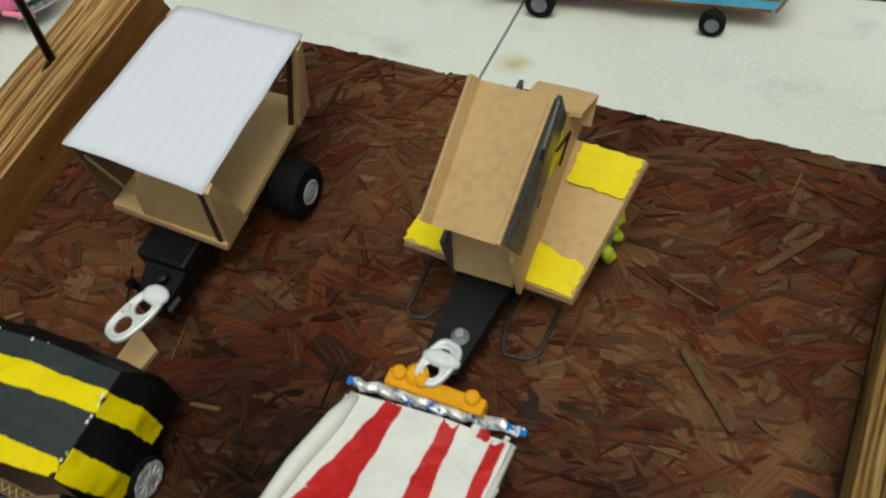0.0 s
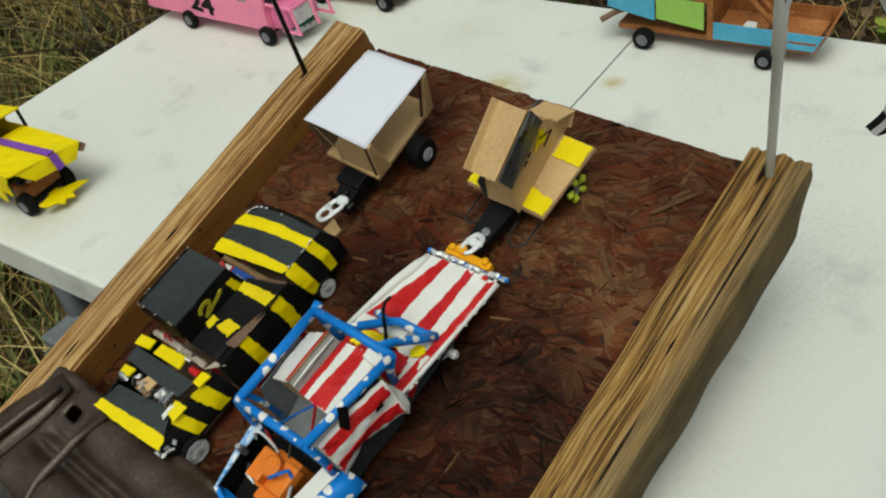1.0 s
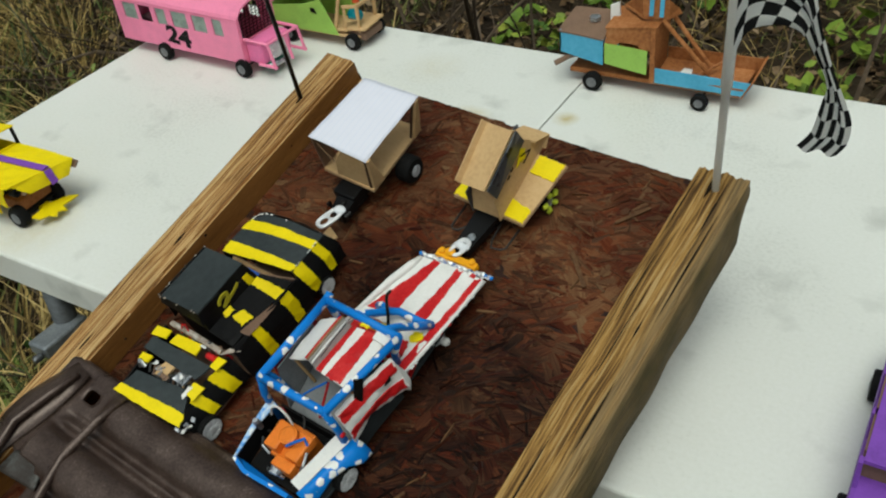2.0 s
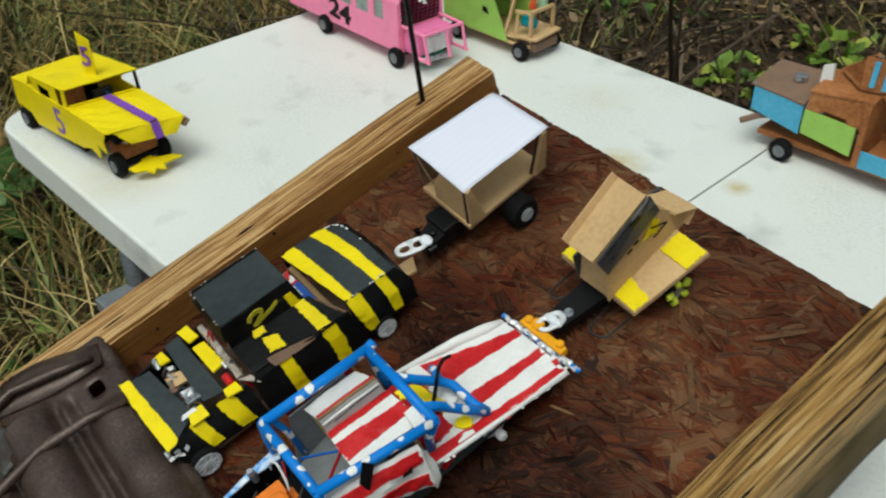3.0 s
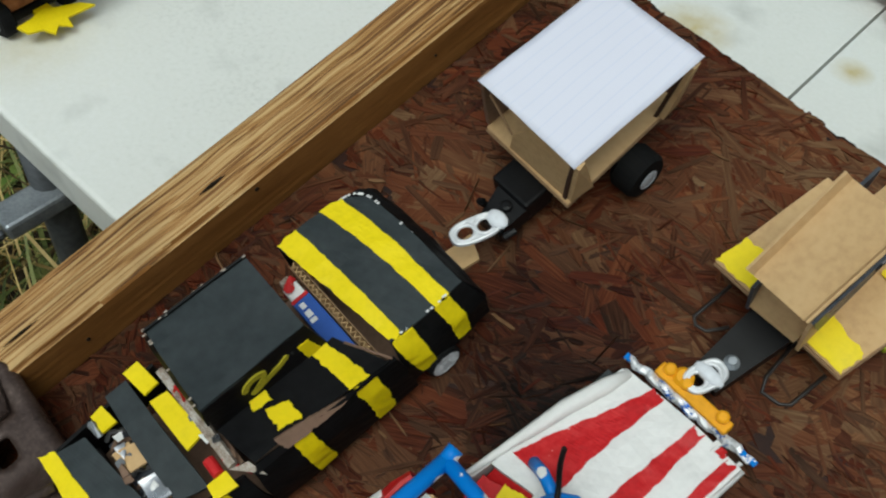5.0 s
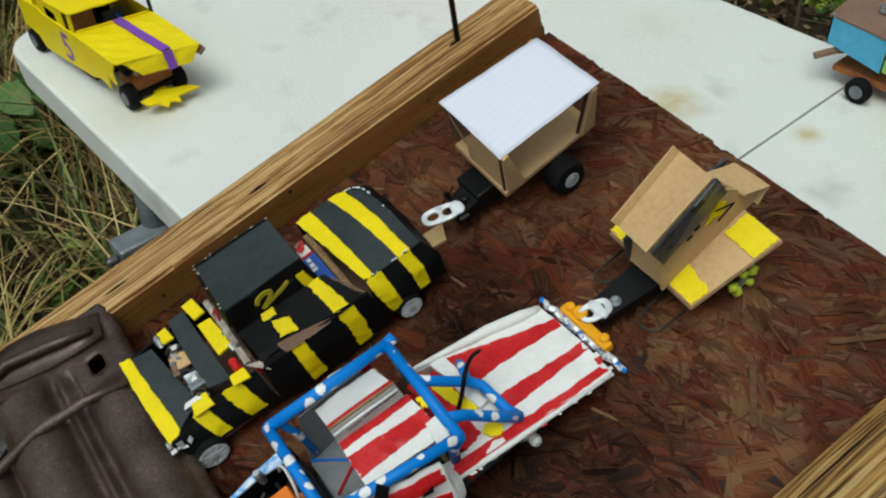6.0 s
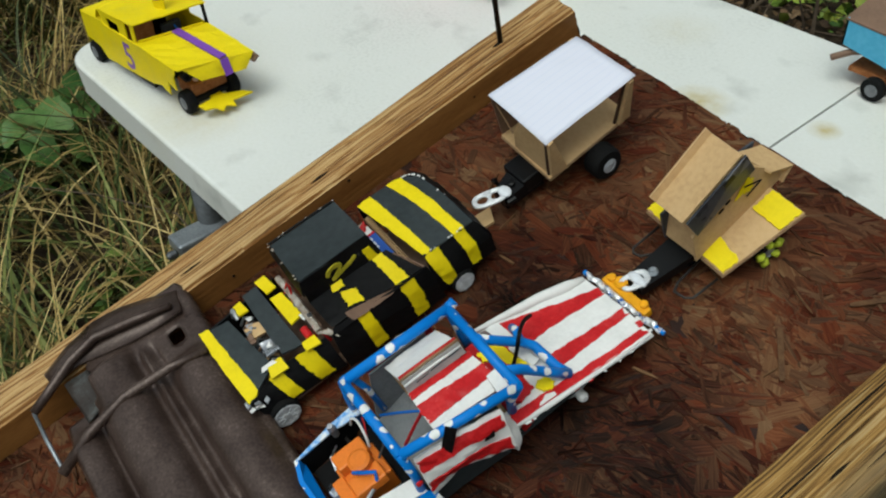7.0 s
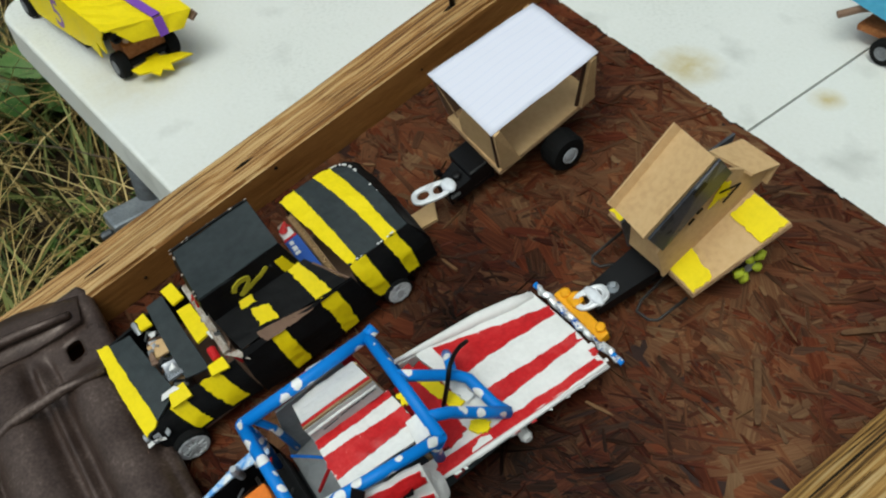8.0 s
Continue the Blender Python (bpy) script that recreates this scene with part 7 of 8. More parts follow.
def torn_side(y, s):
    """Side panel of card with a torn lower front edge."""
    top = [(-0.106, 0.058), (-0.060, 0.061), (-0.052, 0.0585), (0.012, 0.0588), (0.084, 0.0562)]
    low = [(0.081, 0.050), (0.0775, 0.046), (0.0765, 0.039), (0.0775, 0.0315), (0.072, 0.033), (0.067, 0.0345), (0.0625, 0.0375), (0.0635, 0.030), (0.0625, 0.0205), (0.054, 0.0235), (0.047, 0.0260), (0.030, 0.021), (-0.030, 0.016), (-0.070, 0.014), (-0.079, 0.024), (-0.104, 0.028), (-0.108, 0.026)]
    return slab([(x, y, z) for x, z in (top + low)][::s], 0.0014)


part("side_panel", torn_side(-W, 1), M_YELLOW, five)
part("side_panel", torn_side(W, -1), M_YELLOW, five)
part("bonnet", crumpled([(0.010, -W - 0.001, 0.0592), (0.088, -W - 0.0005, 0.0566), (0.107, W + 0.001, 0.0545), (0.028, W, 0.0590)], 0.0014, 2, amp=0.0018), M_YELLOW, five)
part("grille_panel", crumpled([(0.0960, -W + 0.018, 0.0410), (0.1070, W - 0.010, 0.0390), (0.107, W + 0.001, 0.0545), (0.0890, -W + 0.004, 0.0560)], 0.0014, 3, amp=0.0026), M_YELLOW, five)
part("roof", crumpled([(-0.064, -W, 0.0730), (0.014, -W - 0.001, 0.0800), (0.028, W + 0.003, 0.0810), (-0.062, W, 0.0750)], 0.0014, 4, amp=0.0009), M_YELLOW, five)
part("boot_lid", crumpled([(-0.108, -W, 0.0575), (-0.060, -W, 0.0600), (-0.060, W, 0.0600), (-0.108, W, 0.0575)], 0.0014, 6), M_YELLOW, five)
part("rear_window_panel", slab([(-0.072, -W, 0.0600), (-0.062, -W, 0.0730), (-0.062, W, 0.0745), (-0.072, W, 0.0600)][::-1], 0.0012), M_YELLOW, five)
part("rear_panel", slab([(-0.108, -W, 0.0575), (-0.108, W, 0.0575), (-0.110, W, 0.0200), (-0.110, -W, 0.0200)], 0.0014), M_YELLOW, five)
for y in (-W, W):
    part("roof_side", slab([(-0.062, y, 0.0730), (-0.056, y, 0.0590), (-0.046, y, 0.0580), (-0.046, y, 0.0690), (-0.022, y, 0.0680), (-0.022, y, 0.0580), (-0.006, y, 0.0580), (-0.006, y, 0.0782)], 0.0012), M_YELLOW, five)
    part("windscreen_pillar", slab([(0.013 if y < 0 else 0.027, y, 0.0800), (0.007 if y < 0 else 0.022, y, 0.0797), (0.004 if y < 0 else 0.024, y, 0.0585), (0.011 if y < 0 else 0.029, y, 0.0583)], 0.0016), M_BLACK if y > 0 else M_YELLOW, five)
part("interior", box(-0.058, 0.020, -W + 0.003, W - 0.003, 0.010, 0.0300), M_BLACK, five)
part("seat_back", box(-0.016, -0.010, -0.031, -0.004, 0.030, 0.068, 0.001), M_RUST, five, "rust-brown seat back")
part("seat_back", box(-0.014, -0.008, 0.004, 0.026, 0.030, 0.056, 0.001), M_NAVY, five)
part("steering_column", tube([(0.020, 0.012, 0.048), (0.004, 0.012, 0.058)], 0.0012, 6), M_BLUE, five)
part("dash_strip", tube([(0.0120, -0.034, 0.0600), (0.0270, 0.033, 0.0600)], 0.0011, 6), M_YELLOW, five)
part("bonnet_stripe", ragged((0.020, 0.004, 0.0597), (0.0990, 0.008, 0.0562), 0.0085, R, 0.0018, up=(0.05, 0, 1), rough=0.0003), M_PURPLE, five, "purple racing stripe")
part("nose_stripe", ragged((0.1000, 0.008, 0.0560), (0.1050, 0.008, 0.0405), 0.0085, R, 0.0012, up=(1, 0, 0), rough=0.0003), M_PURPLE, five, "purple racing stripe")
digit("5", M_PURPLE, five, Matrix.Translation((-0.012, -W - 0.0012, 0.0350)) @ pose(0, 0, 0, 90, 0, 0), 0.042, "door_number")["label"] = "purple painted number 5"
sg = part("roof_sign", slab([(-0.006, 0.000, 0.0770), (0.009, 0.004, 0.0790), (0.010, 0.004, 0.1180), (-0.007, 0.000, 0.1240)], 0.0012), M_YELLOW, five, "upright yellow roof sign")
digit("5", M_PURPLE, sg, Matrix.Translation((0.0020, 0.0006, 0.0985)) @ pose(0, 0, 0, 90, 0, 15), 0.030, "sign_number")["label"] = "purple painted number 5"
lamp = part("headlight", lathe([(0.082, 0.0050), (0.090, 0.0054), (0.0905, 0.0040), (0.087, 0.0030)], 14, "x", (0, -W + 0.008, 0.0475)), M_BLACK, five, "dark empty headlamp")
part("torn_scrap", crumpled([(0.091, -W + 0.012, 0.0455), (0.094, -W + 0.016, 0.0450), (0.094, -W + 0.015, 0.0415), (0.091, -W + 0.012, 0.0420)], 0.001, 33, 3, 0.001), M_DULLBROWN, lamp)
# added black sheet; it darkens the cab's inside as shade would
part("cab_lining", box(-0.060, -0.0585, -W + 0.003, W - 0.003, 0.030, 0.0700), M_BLACK, five, "black filler standing in for the shade inside the cab")
part("headlamp", crumpled([(0.101, W - 0.004, 0.0460), (0.109, W - 0.002, 0.0450), (0.110, W + 0.004, 0.0500), (0.103, W + 0.004, 0.0510)], 0.003, 31, amp=0.001), M_DULLBROWN, five, "dark crushed corner lamp")
part("engine_block", box(0.050, 0.078, -0.022, 0.022, 0.016, 0.030, 0.002), M_RUST, five)
for x, y, s in ((-0.0955, -0.0345, -1), (-0.0955, 0.0335, 1), (0.0740, -0.0270, -1), (0.0740, 0.0230, 1)):
    wq = wheel(five, (0, 0, 0), 0.0125, 0.0105, s, hub=M_HUB_DARK, spokes=0, hub_r=0.5)
    wq.matrix_local = pose(x, y, 0.0128, 0, 0, 90)
part("axle_beam", box(0.0700, 0.0800, -0.026, 0.022, 0.0090, 0.0160, 0.002), M_BLACKPLASTIC, five, "black axle beam")
star = [(0.098, -0.026), (0.107, -0.023), (0.110, -0.012), (0.118, -0.007), (0.112, 0.000), (0.119, 0.008), (0.110, 0.010), (0.113, 0.034), (0.104, 0.026), (0.098, 0.012), (0.092, 0.000), (0.096, -0.012)]
part("front_bumper", slab([(x, y, 0.0075 + 0.06 * abs(y) + 0.3 * (0.116 - x)) for x, y in ((0.090 + 0.85 * (a - 0.094), 0.92 * b - 0.003) for a, b in star)], 0.0020), M_YELLOW, five, "torn star-shaped yellow bumper")
part("roof_mark", ragged((-0.090, -0.012, 0.0592), (-0.078, -0.008, 0.0598), 0.006, R, 0.0012, rough=0.0006), M_PURPLE, five)
part("bumper_stay", box(0.078, 0.092, -0.006, 0.006, 0.0080, 0.0120), M_YELLOW, five)

# ---- pink bus ----
R = random.Random(8)
bus = on_table("toy_bus", (0.1180, 0.4525, 0.0), "pink painted toy bus with hand-lettered number 24", "toy bus", "", -2.0)
BX0, BX1, BY = -0.120, 0.118, 0.035
WX = [(-0.104, -0.076), (-0.070, -0.046), (-0.037, -0.017), (-0.006, 0.024), (0.034, 0.060), (0.072, 0.090)]


def bus_side(y):
    """A wall with its window holes cut through."""
    bm = bmesh.new()
    z0, za, zb, z1 = 0.0190, 0.0530, 0.0765, 0.0840
    t = 0.0016

    def cell(xa, xb, a, b):
        hexa(bm, [(xa, y - t / 2, a), (xb, y - t / 2, a), (xb, y + t / 2, a), (xa, y + t / 2, a), (xa, y - t / 2, b), (xb, y - t / 2, b), (xb, y + t / 2, b), (xa, y + t / 2, b)])

    cell(BX0, BX1, z0, za)
    cell(BX0, BX1, zb, z1)
    xs = [BX0] + [v for w in WX for v in w] + [BX1]
    for a, b in zip(xs[::2], xs[1::2]):
        cell(a, b, za, zb)
    return bm


part("side_wall", bus_side(-BY), M_PINK, bus)
part("side_wall", bus_side(BY), M_PINK, bus)
M_CLOUDY = paint("cloudy_plastic", (0.27, 0.34, 0.30), 0.3, 0.3)
for k, (xa, xb) in enumerate(WX):
    if k != 1:
        part("pane", box(xa - 0.001, xb + 0.001, -BY + 0.0012, -BY + 0.0018, 0.0525, 0.0770), M_CLOUDY, bus, "cloudy grey window pane")
rf = bmesh.new()
arch = [(-BY - 0.002, 0.0810), (-BY, 0.0855), (-0.026, 0.0935), (-0.012, 0.0975), (0.0, 0.0985), (0.012, 0.0975), (0.026, 0.0935), (BY, 0.0855), (BY + 0.002, 0.0810)]
rings = []
for k in range(15):
    x = BX0 - 0.002 + (BX1 - BX0 + 0.006) * k / 14
    rings.append([rf.verts.new((x, y, z + 0.0012 * noise.noise(Vector((x * 40, y * 40, 2))))) for y, z in arch] + [rf.verts.new((x, y * 0.95, z - 0.002)) for y, z in arch[::-1]])
for a, b in zip(rings, rings[1:]):
    for k in range(len(a)):
        rf.faces.new((a[k], b[k], b[(k + 1) % len(a)], a[(k + 1) % len(a)]))
rf.faces.new(rings[0])
rf.faces.new(rings[-1][::-1])
roof = part("roof", rf, M_PINK, bus)
for x0, y0, x1, y1 in ((-0.075, -0.018, -0.060, -0.015), (-0.070, -0.024, -0.066, -0.010), (-0.052, -0.026, -0.050, -0.012), (0.040, -0.020, 0.045, -0.010), (0.054, -0.020, 0.058, -0.010), (0.040, -0.002, 0.066, 0.000)):
    part("paint_mark", ragged((x0, y0, 0.0998 - 9.0 * y0 * y0), (x1, y1, 0.0998 - 9.0 * y1 * y1), 0.0030, R, 0.0008, rough=0.0003), M_BLACK, roof, "black brushed mark")
part("rear_wall", slab([(BX0, -BY, 0.0190), (BX0, -BY, 0.0800), (BX0, 0, 0.0960), (BX0, BY, 0.0800), (BX0, BY, 0.0190)], 0.0016), M_PINK, bus)
part("floor_pan", box(BX0, BX1, -BY + 0.001, BY - 0.001, 0.0180, 0.0205), M_PINK, bus)
part("seat_row", box(BX0 + 0.010, BX1 - 0.040, -0.010, 0.010, 0.0205, 0.0420, 0.002), paint("grey_seat_card", (0.42, 0.46, 0.45), 0.7), bus)
part("front_wall", box(BX1 - 0.002, BX1, -BY + 0.001, BY - 0.001, 0.0190, 0.0480), M_PINK, bus)
for y in (-BY + 0.002, BY - 0.002):
    part("front_pillar", box(BX1 - 0.003, BX1 + 0.001, y - 0.002, y + 0.002, 0.0480, 0.0830), M_PINK, bus)
mesh_bars = bmesh.new()
for k in range(9):
    y = -0.028 + 0.007 * k
    tube([(BX1 - 0.001, y, 0.050), (BX1 - 0.001, y + 0.006, 0.090)], 0.0005, 4, mesh_bars)
    tube([(BX1 - 0.001, -0.030, 0.052 + 0.0042 * k), (BX1 - 0.001, 0.030, 0.050 + 0.0045 * k)], 0.0005, 4, mesh_bars)
part("windscreen_mesh", mesh_bars, M_BLACK, bus, "black wire mesh in the windscreen")
part("bonnet", box(BX1, 0.146, -0.028, 0.028, 0.0190, 0.0480, 0.003), paint("deep_pink_paint", (0.82, 0.20, 0.42), 0.5, 0.15), bus, "deep pink bonnet")
for y in (-0.030, 0.030):
    part("guard_bar", tube([(BX1, y, 0.0520), (0.160, y, 0.0515), (0.167, y, 0.0180)], 0.0022, 7), M_PINK, bus)
    part("guard_bar", tube([(0.138, y, 0.0200), (0.169, y, 0.0200)], 0.0022, 7), M_PINK, bus)
part("guard_bar", tube([(0.160, -0.030, 0.0515), (0.160, 0.030, 0.0515)], 0.0022, 7), M_PINK, bus)
part("guard_bar", tube([(0.160, 0.004, 0.0515), (0.167, 0.004, 0.0180)], 0.0022, 7), M_PINK, bus)
part("radiator", box(0.147, 0.151, -0.018, 0.018, 0.0220, 0.0430, 0.001), M_CHROME, bus)
part("green_sump", box(0.122, 0.148, -0.020, 0.012, 0.0090, 0.0200, 0.002), paint("dull_green", (0.06, 0.20, 0.14), 0.5), bus, "dull green underside part")
part("bumper", tube([(0.146, -0.026, 0.0150), (0.153, -0.010, 0.0160), (0.155, 0.014, 0.0150)], 0.0030, 8), M_CHROME, bus)
digit("24", M_BLACK, bus, Matrix.Translation((-0.001, -BY - 0.0013, 0.0385)) @ pose(0, 0, 0, 90, 0, 0) @ pose(0, 0, 0, 0, 0, -6) @ Matrix.Diagonal((1.35, 1.0, 1, 1)), 0.034, "side_number", bold=0.035)["label"] = "black hand-painted number 24"
for x, y, s in ((-0.0350, -0.0370, -1), (0.1135, -0.0370, -1), (-0.0350, 0.0370, 1), (0.1135, 0.0370, 1)):
    wq = wheel(bus, (0, 0, 0), 0.0125, 0.0090, s, spokes=0, hub=M_HUB_DARK, hub_r=0.5)
    wq.matrix_local = pose(x, y, 0.0128, 0, 0, 90)
for x in (-0.0350, 0.1135):
    part("axle", tube([(x, -0.036, 0.0128), (x, 0.036, 0.0128)], 0.0014, 6), M_ROD, bus)

# ---- green car behind the bus ----
R = random.Random(9)
lime = on_table("toy_derby_car", (0.2900, 0.5600, 0.0), "lime green card derby car with a bare stick frame", "toy car", "toy derby cars")
part("side_panel", slab([(-0.100, -0.030, 0.0200), (0.014, -0.030, 0.0180), (-0.012, -0.028, 0.0660), (-0.044, -0.028, 0.0560), (-0.100, -0.028, 0.0480)], 0.0016), M_GREEN, lime)
part("side_panel", slab([(-0.100, 0.030, 0.0200), (-0.100, 0.030, 0.0760), (-0.010, 0.030, 0.0720), (0.014, 0.030, 0.0180)], 0.0016), M_GREEN, lime)
part("window_hole", slab([(-0.028, -0.0312, 0.0480), (-0.018, -0.0310, 0.0460), (-0.021, -0.0308, 0.0530), (-0.028, -0.0310, 0.0540)], 0.0006), M_BLACK, lime, "dark window gap")
part("roof", crumpled([(-0.102, -0.030, 0.0760), (-0.004, -0.030, 0.0740), (-0.002, 0.032, 0.0880), (-0.102, 0.032, 0.0880)], 0.0018, 5), M_GREEN, lime)
part("rear_panel", slab([(-0.101, -0.029, 0.0190), (-0.101, -0.029, 0.0760), (-0.101, 0.031, 0.0870), (-0.101, 0.031, 0.0190)], 0.0014), M_GREEN, lime)
part("floor_pan", box(-0.098, 0.046, -0.028, 0.028, 0.0160, 0.0190), M_CARD, lime)
for a, b in (((0.006, -0.026, 0.020), (0.020, -0.024, 0.074)), ((0.006, 0.024, 0.020), (0.020, 0.024, 0.078)), ((0.022, -0.024, 0.022), (0.024, -0.022, 0.058)), ((0.044, -0.020, 0.022), (0.044, -0.020, 0.060)), ((0.022, -0.024, 0.058), (0.044, -0.020, 0.060)), ((0.044, -0.020, 0.060), (0.044, 0.020, 0.060)), ((-0.004, -0.026, 0.074), (0.020, -0.024, 0.072)), ((0.044, 0.020, 0.022), (0.044, 0.020, 0.060))):
    part("frame_stick", box(-0.0018, 0.0018, -0.0018, 0.0018, 0, (Vector(b) - Vector(a)).length), M_CARD, lime, "bare wooden frame stick").matrix_local = Matrix.Translation(a) @ (Vector(b) - Vector(a)).to_track_quat("Z", "Y").to_matrix().to_4x4()
part("bonnet_board", crumpled([(0.010, -0.028, 0.0260), (0.056, -0.024, 0.0300), (0.056, 0.022, 0.0330), (0.010, 0.026, 0.0300)], 0.0024, 6), M_CARD, lime, "brown card bonnet")
part("nose_block", box(0.024, 0.054, -0.022, 0.020, 0.0120, 0.0240, 0.002), M_DULLBROWN, lime)
part("tank", lathe([(-0.010, 0.0050), (-0.008, 0.0070), (0.008, 0.0070), (0.010, 0.0050)], 14, "x", (0.034, -0.012, 0.044)), paint("teal_plastic", (0.01, 0.24, 0.30), 0.4), lime, "teal tank")
part("red_cone", lathe([(0.060, 0.0050), (0.066, 0.0038), (0.074, 0.0015)], 12, "z", (0.033, -0.006, 0)), paint("orange_red_plastic", (0.60, 0.09, 0.03), 0.4), lime, "orange-red cone")
part("bottle", lathe([(0.056, 0.0060), (0.080, 0.0060), (0.088, 0.0030)], 14, "z", (0.036, 0.010, 0)), paint("pale_green_plastic", (0.35, 0.55, 0.36), 0.25), lime, "pale green bottle")
for x, y, s in ((0.0365, -0.0295, -1), (-0.070, -0.0325, -1), (0.0365, 0.0295, 1), (-0.070, 0.0325, 1)):
    wq = wheel(lime, (0, 0, 0), 0.0118, 0.0090, s, spokes=0, hub=M_HUB_DARK, hub_r=0.5)
    wq.matrix_local = pose(x, y, 0.0121, 0, 0, 90)

# ---- rusty tow truck ----
R = random.Random(10)
tow = on_table("toy_tow_truck", (0.7430, 0.5640, 0.0), "rust-brown toy tow truck with blue and green patches", "toy truck")
Y0, Y1 = -0.024, 0.026
part("chassis", box(-0.100, 0.106, Y0 + 0.006, Y1 - 0.006, 0.0140, 0.0200, 0.001), M_RUST, tow)
part("rear_side", slab([(-0.110, Y0, 0.0420), (-0.055, Y0, 0.0320), (-0.055, Y0, 0.0640), (-0.110, Y0, 0.0690)], 0.0016), M_SKYBLUE, tow, "chipped sky blue side")
part("rear_side", slab([(-0.110, Y1, 0.0420), (-0.110, Y1, 0.0700), (-0.055, Y1, 0.0700), (-0.055, Y1, 0.0320)], 0.0016), M_SKYBLUE, tow)
part("tail_panel", slab([(-0.110, Y0, 0.0420), (-0.110, Y0, 0.0690), (-0.110, Y1, 0.0740), (-0.110, Y1, 0.0420)], 0.0016), M_SKYBLUE, tow, "chipped sky blue tail")
part("rear_lid", crumpled([(-0.112, Y0 - 0.001, 0.0690), (-0.054, Y0 - 0.001, 0.0650), (-0.056, Y1, 0.0800), (-0.110, Y1, 0.0790)], 0.0020, 7), M_DULLBROWN, tow, "dull brown lid")
part("filler_cap", lathe([(0.0745, 0.0070), (0.0790, 0.0065), (0.0795, 0.0040)], 12, "z", (-0.076, 0.004, 0)), M_CHROME, tow, "bent metal cap")
part("white_light", slab([(-0.055, 0.000, 0.0760), (-0.044, 0.002, 0.0820), (-0.046, 0.004, 0.1000), (-0.056, 0.002, 0.0960)], 0.004), M_WHITE, tow, "white block light")
part("door_panel", slab([(-0.053, Y0, 0.0345), (-0.001, Y0, 0.0280), (-0.001, Y0, 0.0580), (-0.053, Y0, 0.0600)], 0.0018), M_GREEN, tow, "green painted door")
part("cab_side", slab([(-0.053, Y0 + 0.001, 0.0600), (-0.038, Y0 + 0.001, 0.0600), (-0.034, Y0 + 0.001, 0.0640), (-0.012, Y0 + 0.001, 0.0630), (-0.010, Y0 + 0.001, 0.0580), (0.006, Y0 + 0.001, 0.0580), (0.008, Y0 + 0.001, 0.0880), (-0.050, Y0 + 0.001, 0.0800)], 0.0018), M_RUST, tow)
part("cab_side", slab([(-0.053, Y1, 0.0340), (-0.050, Y1, 0.0860), (0.008, Y1, 0.0880), (0.006, Y1, 0.0280)], 0.0018), M_RUST, tow)
part("cab_roof", crumpled([(-0.052, Y0, 0.0800), (0.010, Y0, 0.0890), (0.010, Y1, 0.0920), (-0.052, Y1, 0.0860)], 0.0020, 8), M_RUST, tow)
part("cab_front", slab([(0.006, Y0, 0.0200), (0.006, Y1, 0.0200), (0.009, Y1, 0.0900), (0.009, Y0, 0.0880)], 0.0022), M_RUST, tow)
part("corner_post", box(0.003, 0.009, Y0 - 0.002, Y0 + 0.003, 0.0200, 0.0890, 0.0006), M_RUST, tow)
hb = part("head_board", slab([(-0.010, -0.010, 0.0900), (0.016, -0.010, 0.0930), (0.016, -0.008, 0.1220), (-0.012, -0.008, 0.1220)], 0.0022), M_RUST, tow, "upright board with blue stripes")
for x in (-0.004, 0.008):
    part("blue_stripe", slab([(x, -0.0135, 0.0960), (x + 0.0048, -0.0135, 0.0965), (x + 0.0048, -0.0110, 0.1210), (x, -0.0110, 0.1210)], 0.0012), M_SKYBLUE, hb, "sky blue stripe")
part("head_side", slab([(-0.012, -0.008, 0.1210), (-0.010, -0.010, 0.0900), (-0.044, 0.020, 0.0900), (-0.012, 0.020, 0.1150)], 0.0020), M_RUST, tow)
part("head_side", slab([(0.016, -0.009, 0.1160), (0.021, 0.010, 0.1000), (0.024, 0.014, 0.0920), (0.016, -0.009, 0.0930)], 0.0020), M_RUST, tow)
for y in (-0.012, 0.014):
    part("boom_bar", tube([(0.012, y, 0.0930), (0.040, y * 0.7, 0.0620), (0.066, y * 0.5, 0.0330)], 0.0026, 7), M_RUST, tow, "sloping boom bar")
part("boom_brace", tube([(0.056, -0.010, 0.0300), (0.078, 0.010, 0.0420)], 0.0020, 6), M_RUST, tow)
part("bed_side", slab([(0.008, Y0, 0.0200), (0.112, Y0 + 0.004, 0.0180), (0.120, Y0 + 0.006, 0.0340), (0.008, Y0, 0.0380)], 0.0018), M_SKYBLUE, tow, "chipped sky blue bed side")
part("bed_side", slab([(0.008, Y1, 0.0200), (0.008, Y1, 0.0440), (0.122, Y1, 0.0450), (0.112, Y1, 0.0200)], 0.0018), M_RUST, tow)
part("bed_floor", crumpled([(0.008, Y0 + 0.002, 0.0260), (0.110, Y0 + 0.004, 0.0270), (0.112, Y1 - 0.002, 0.0300), (0.008, Y1 - 0.002, 0.0300)], 0.0022, 9, amp=0.001), M_RUST, tow)
part("nose_panel", slab([(0.110, Y0 + 0.002, 0.0160), (0.112, Y1, 0.0160), (0.124, Y1, 0.0480), (0.120, Y0 + 0.004, 0.0360)], 0.0020), M_RUST, tow)
part("bed_scrap", crumpled([(0.034, -0.012, 0.0300), (0.048, -0.010, 0.0300), (0.046, 0.000, 0.0320), (0.036, 0.000, 0.0320)], 0.001, 10), M_WHITE, tow, "white paper scrap")
part("bumper_stick", tube([(-0.112, -0.034, 0.0300), (-0.100, -0.020, 0.0350), (-0.090, -0.010, 0.0360)], 0.0034, 7), M_DULLBROWN, tow, "wooden bumper stick")
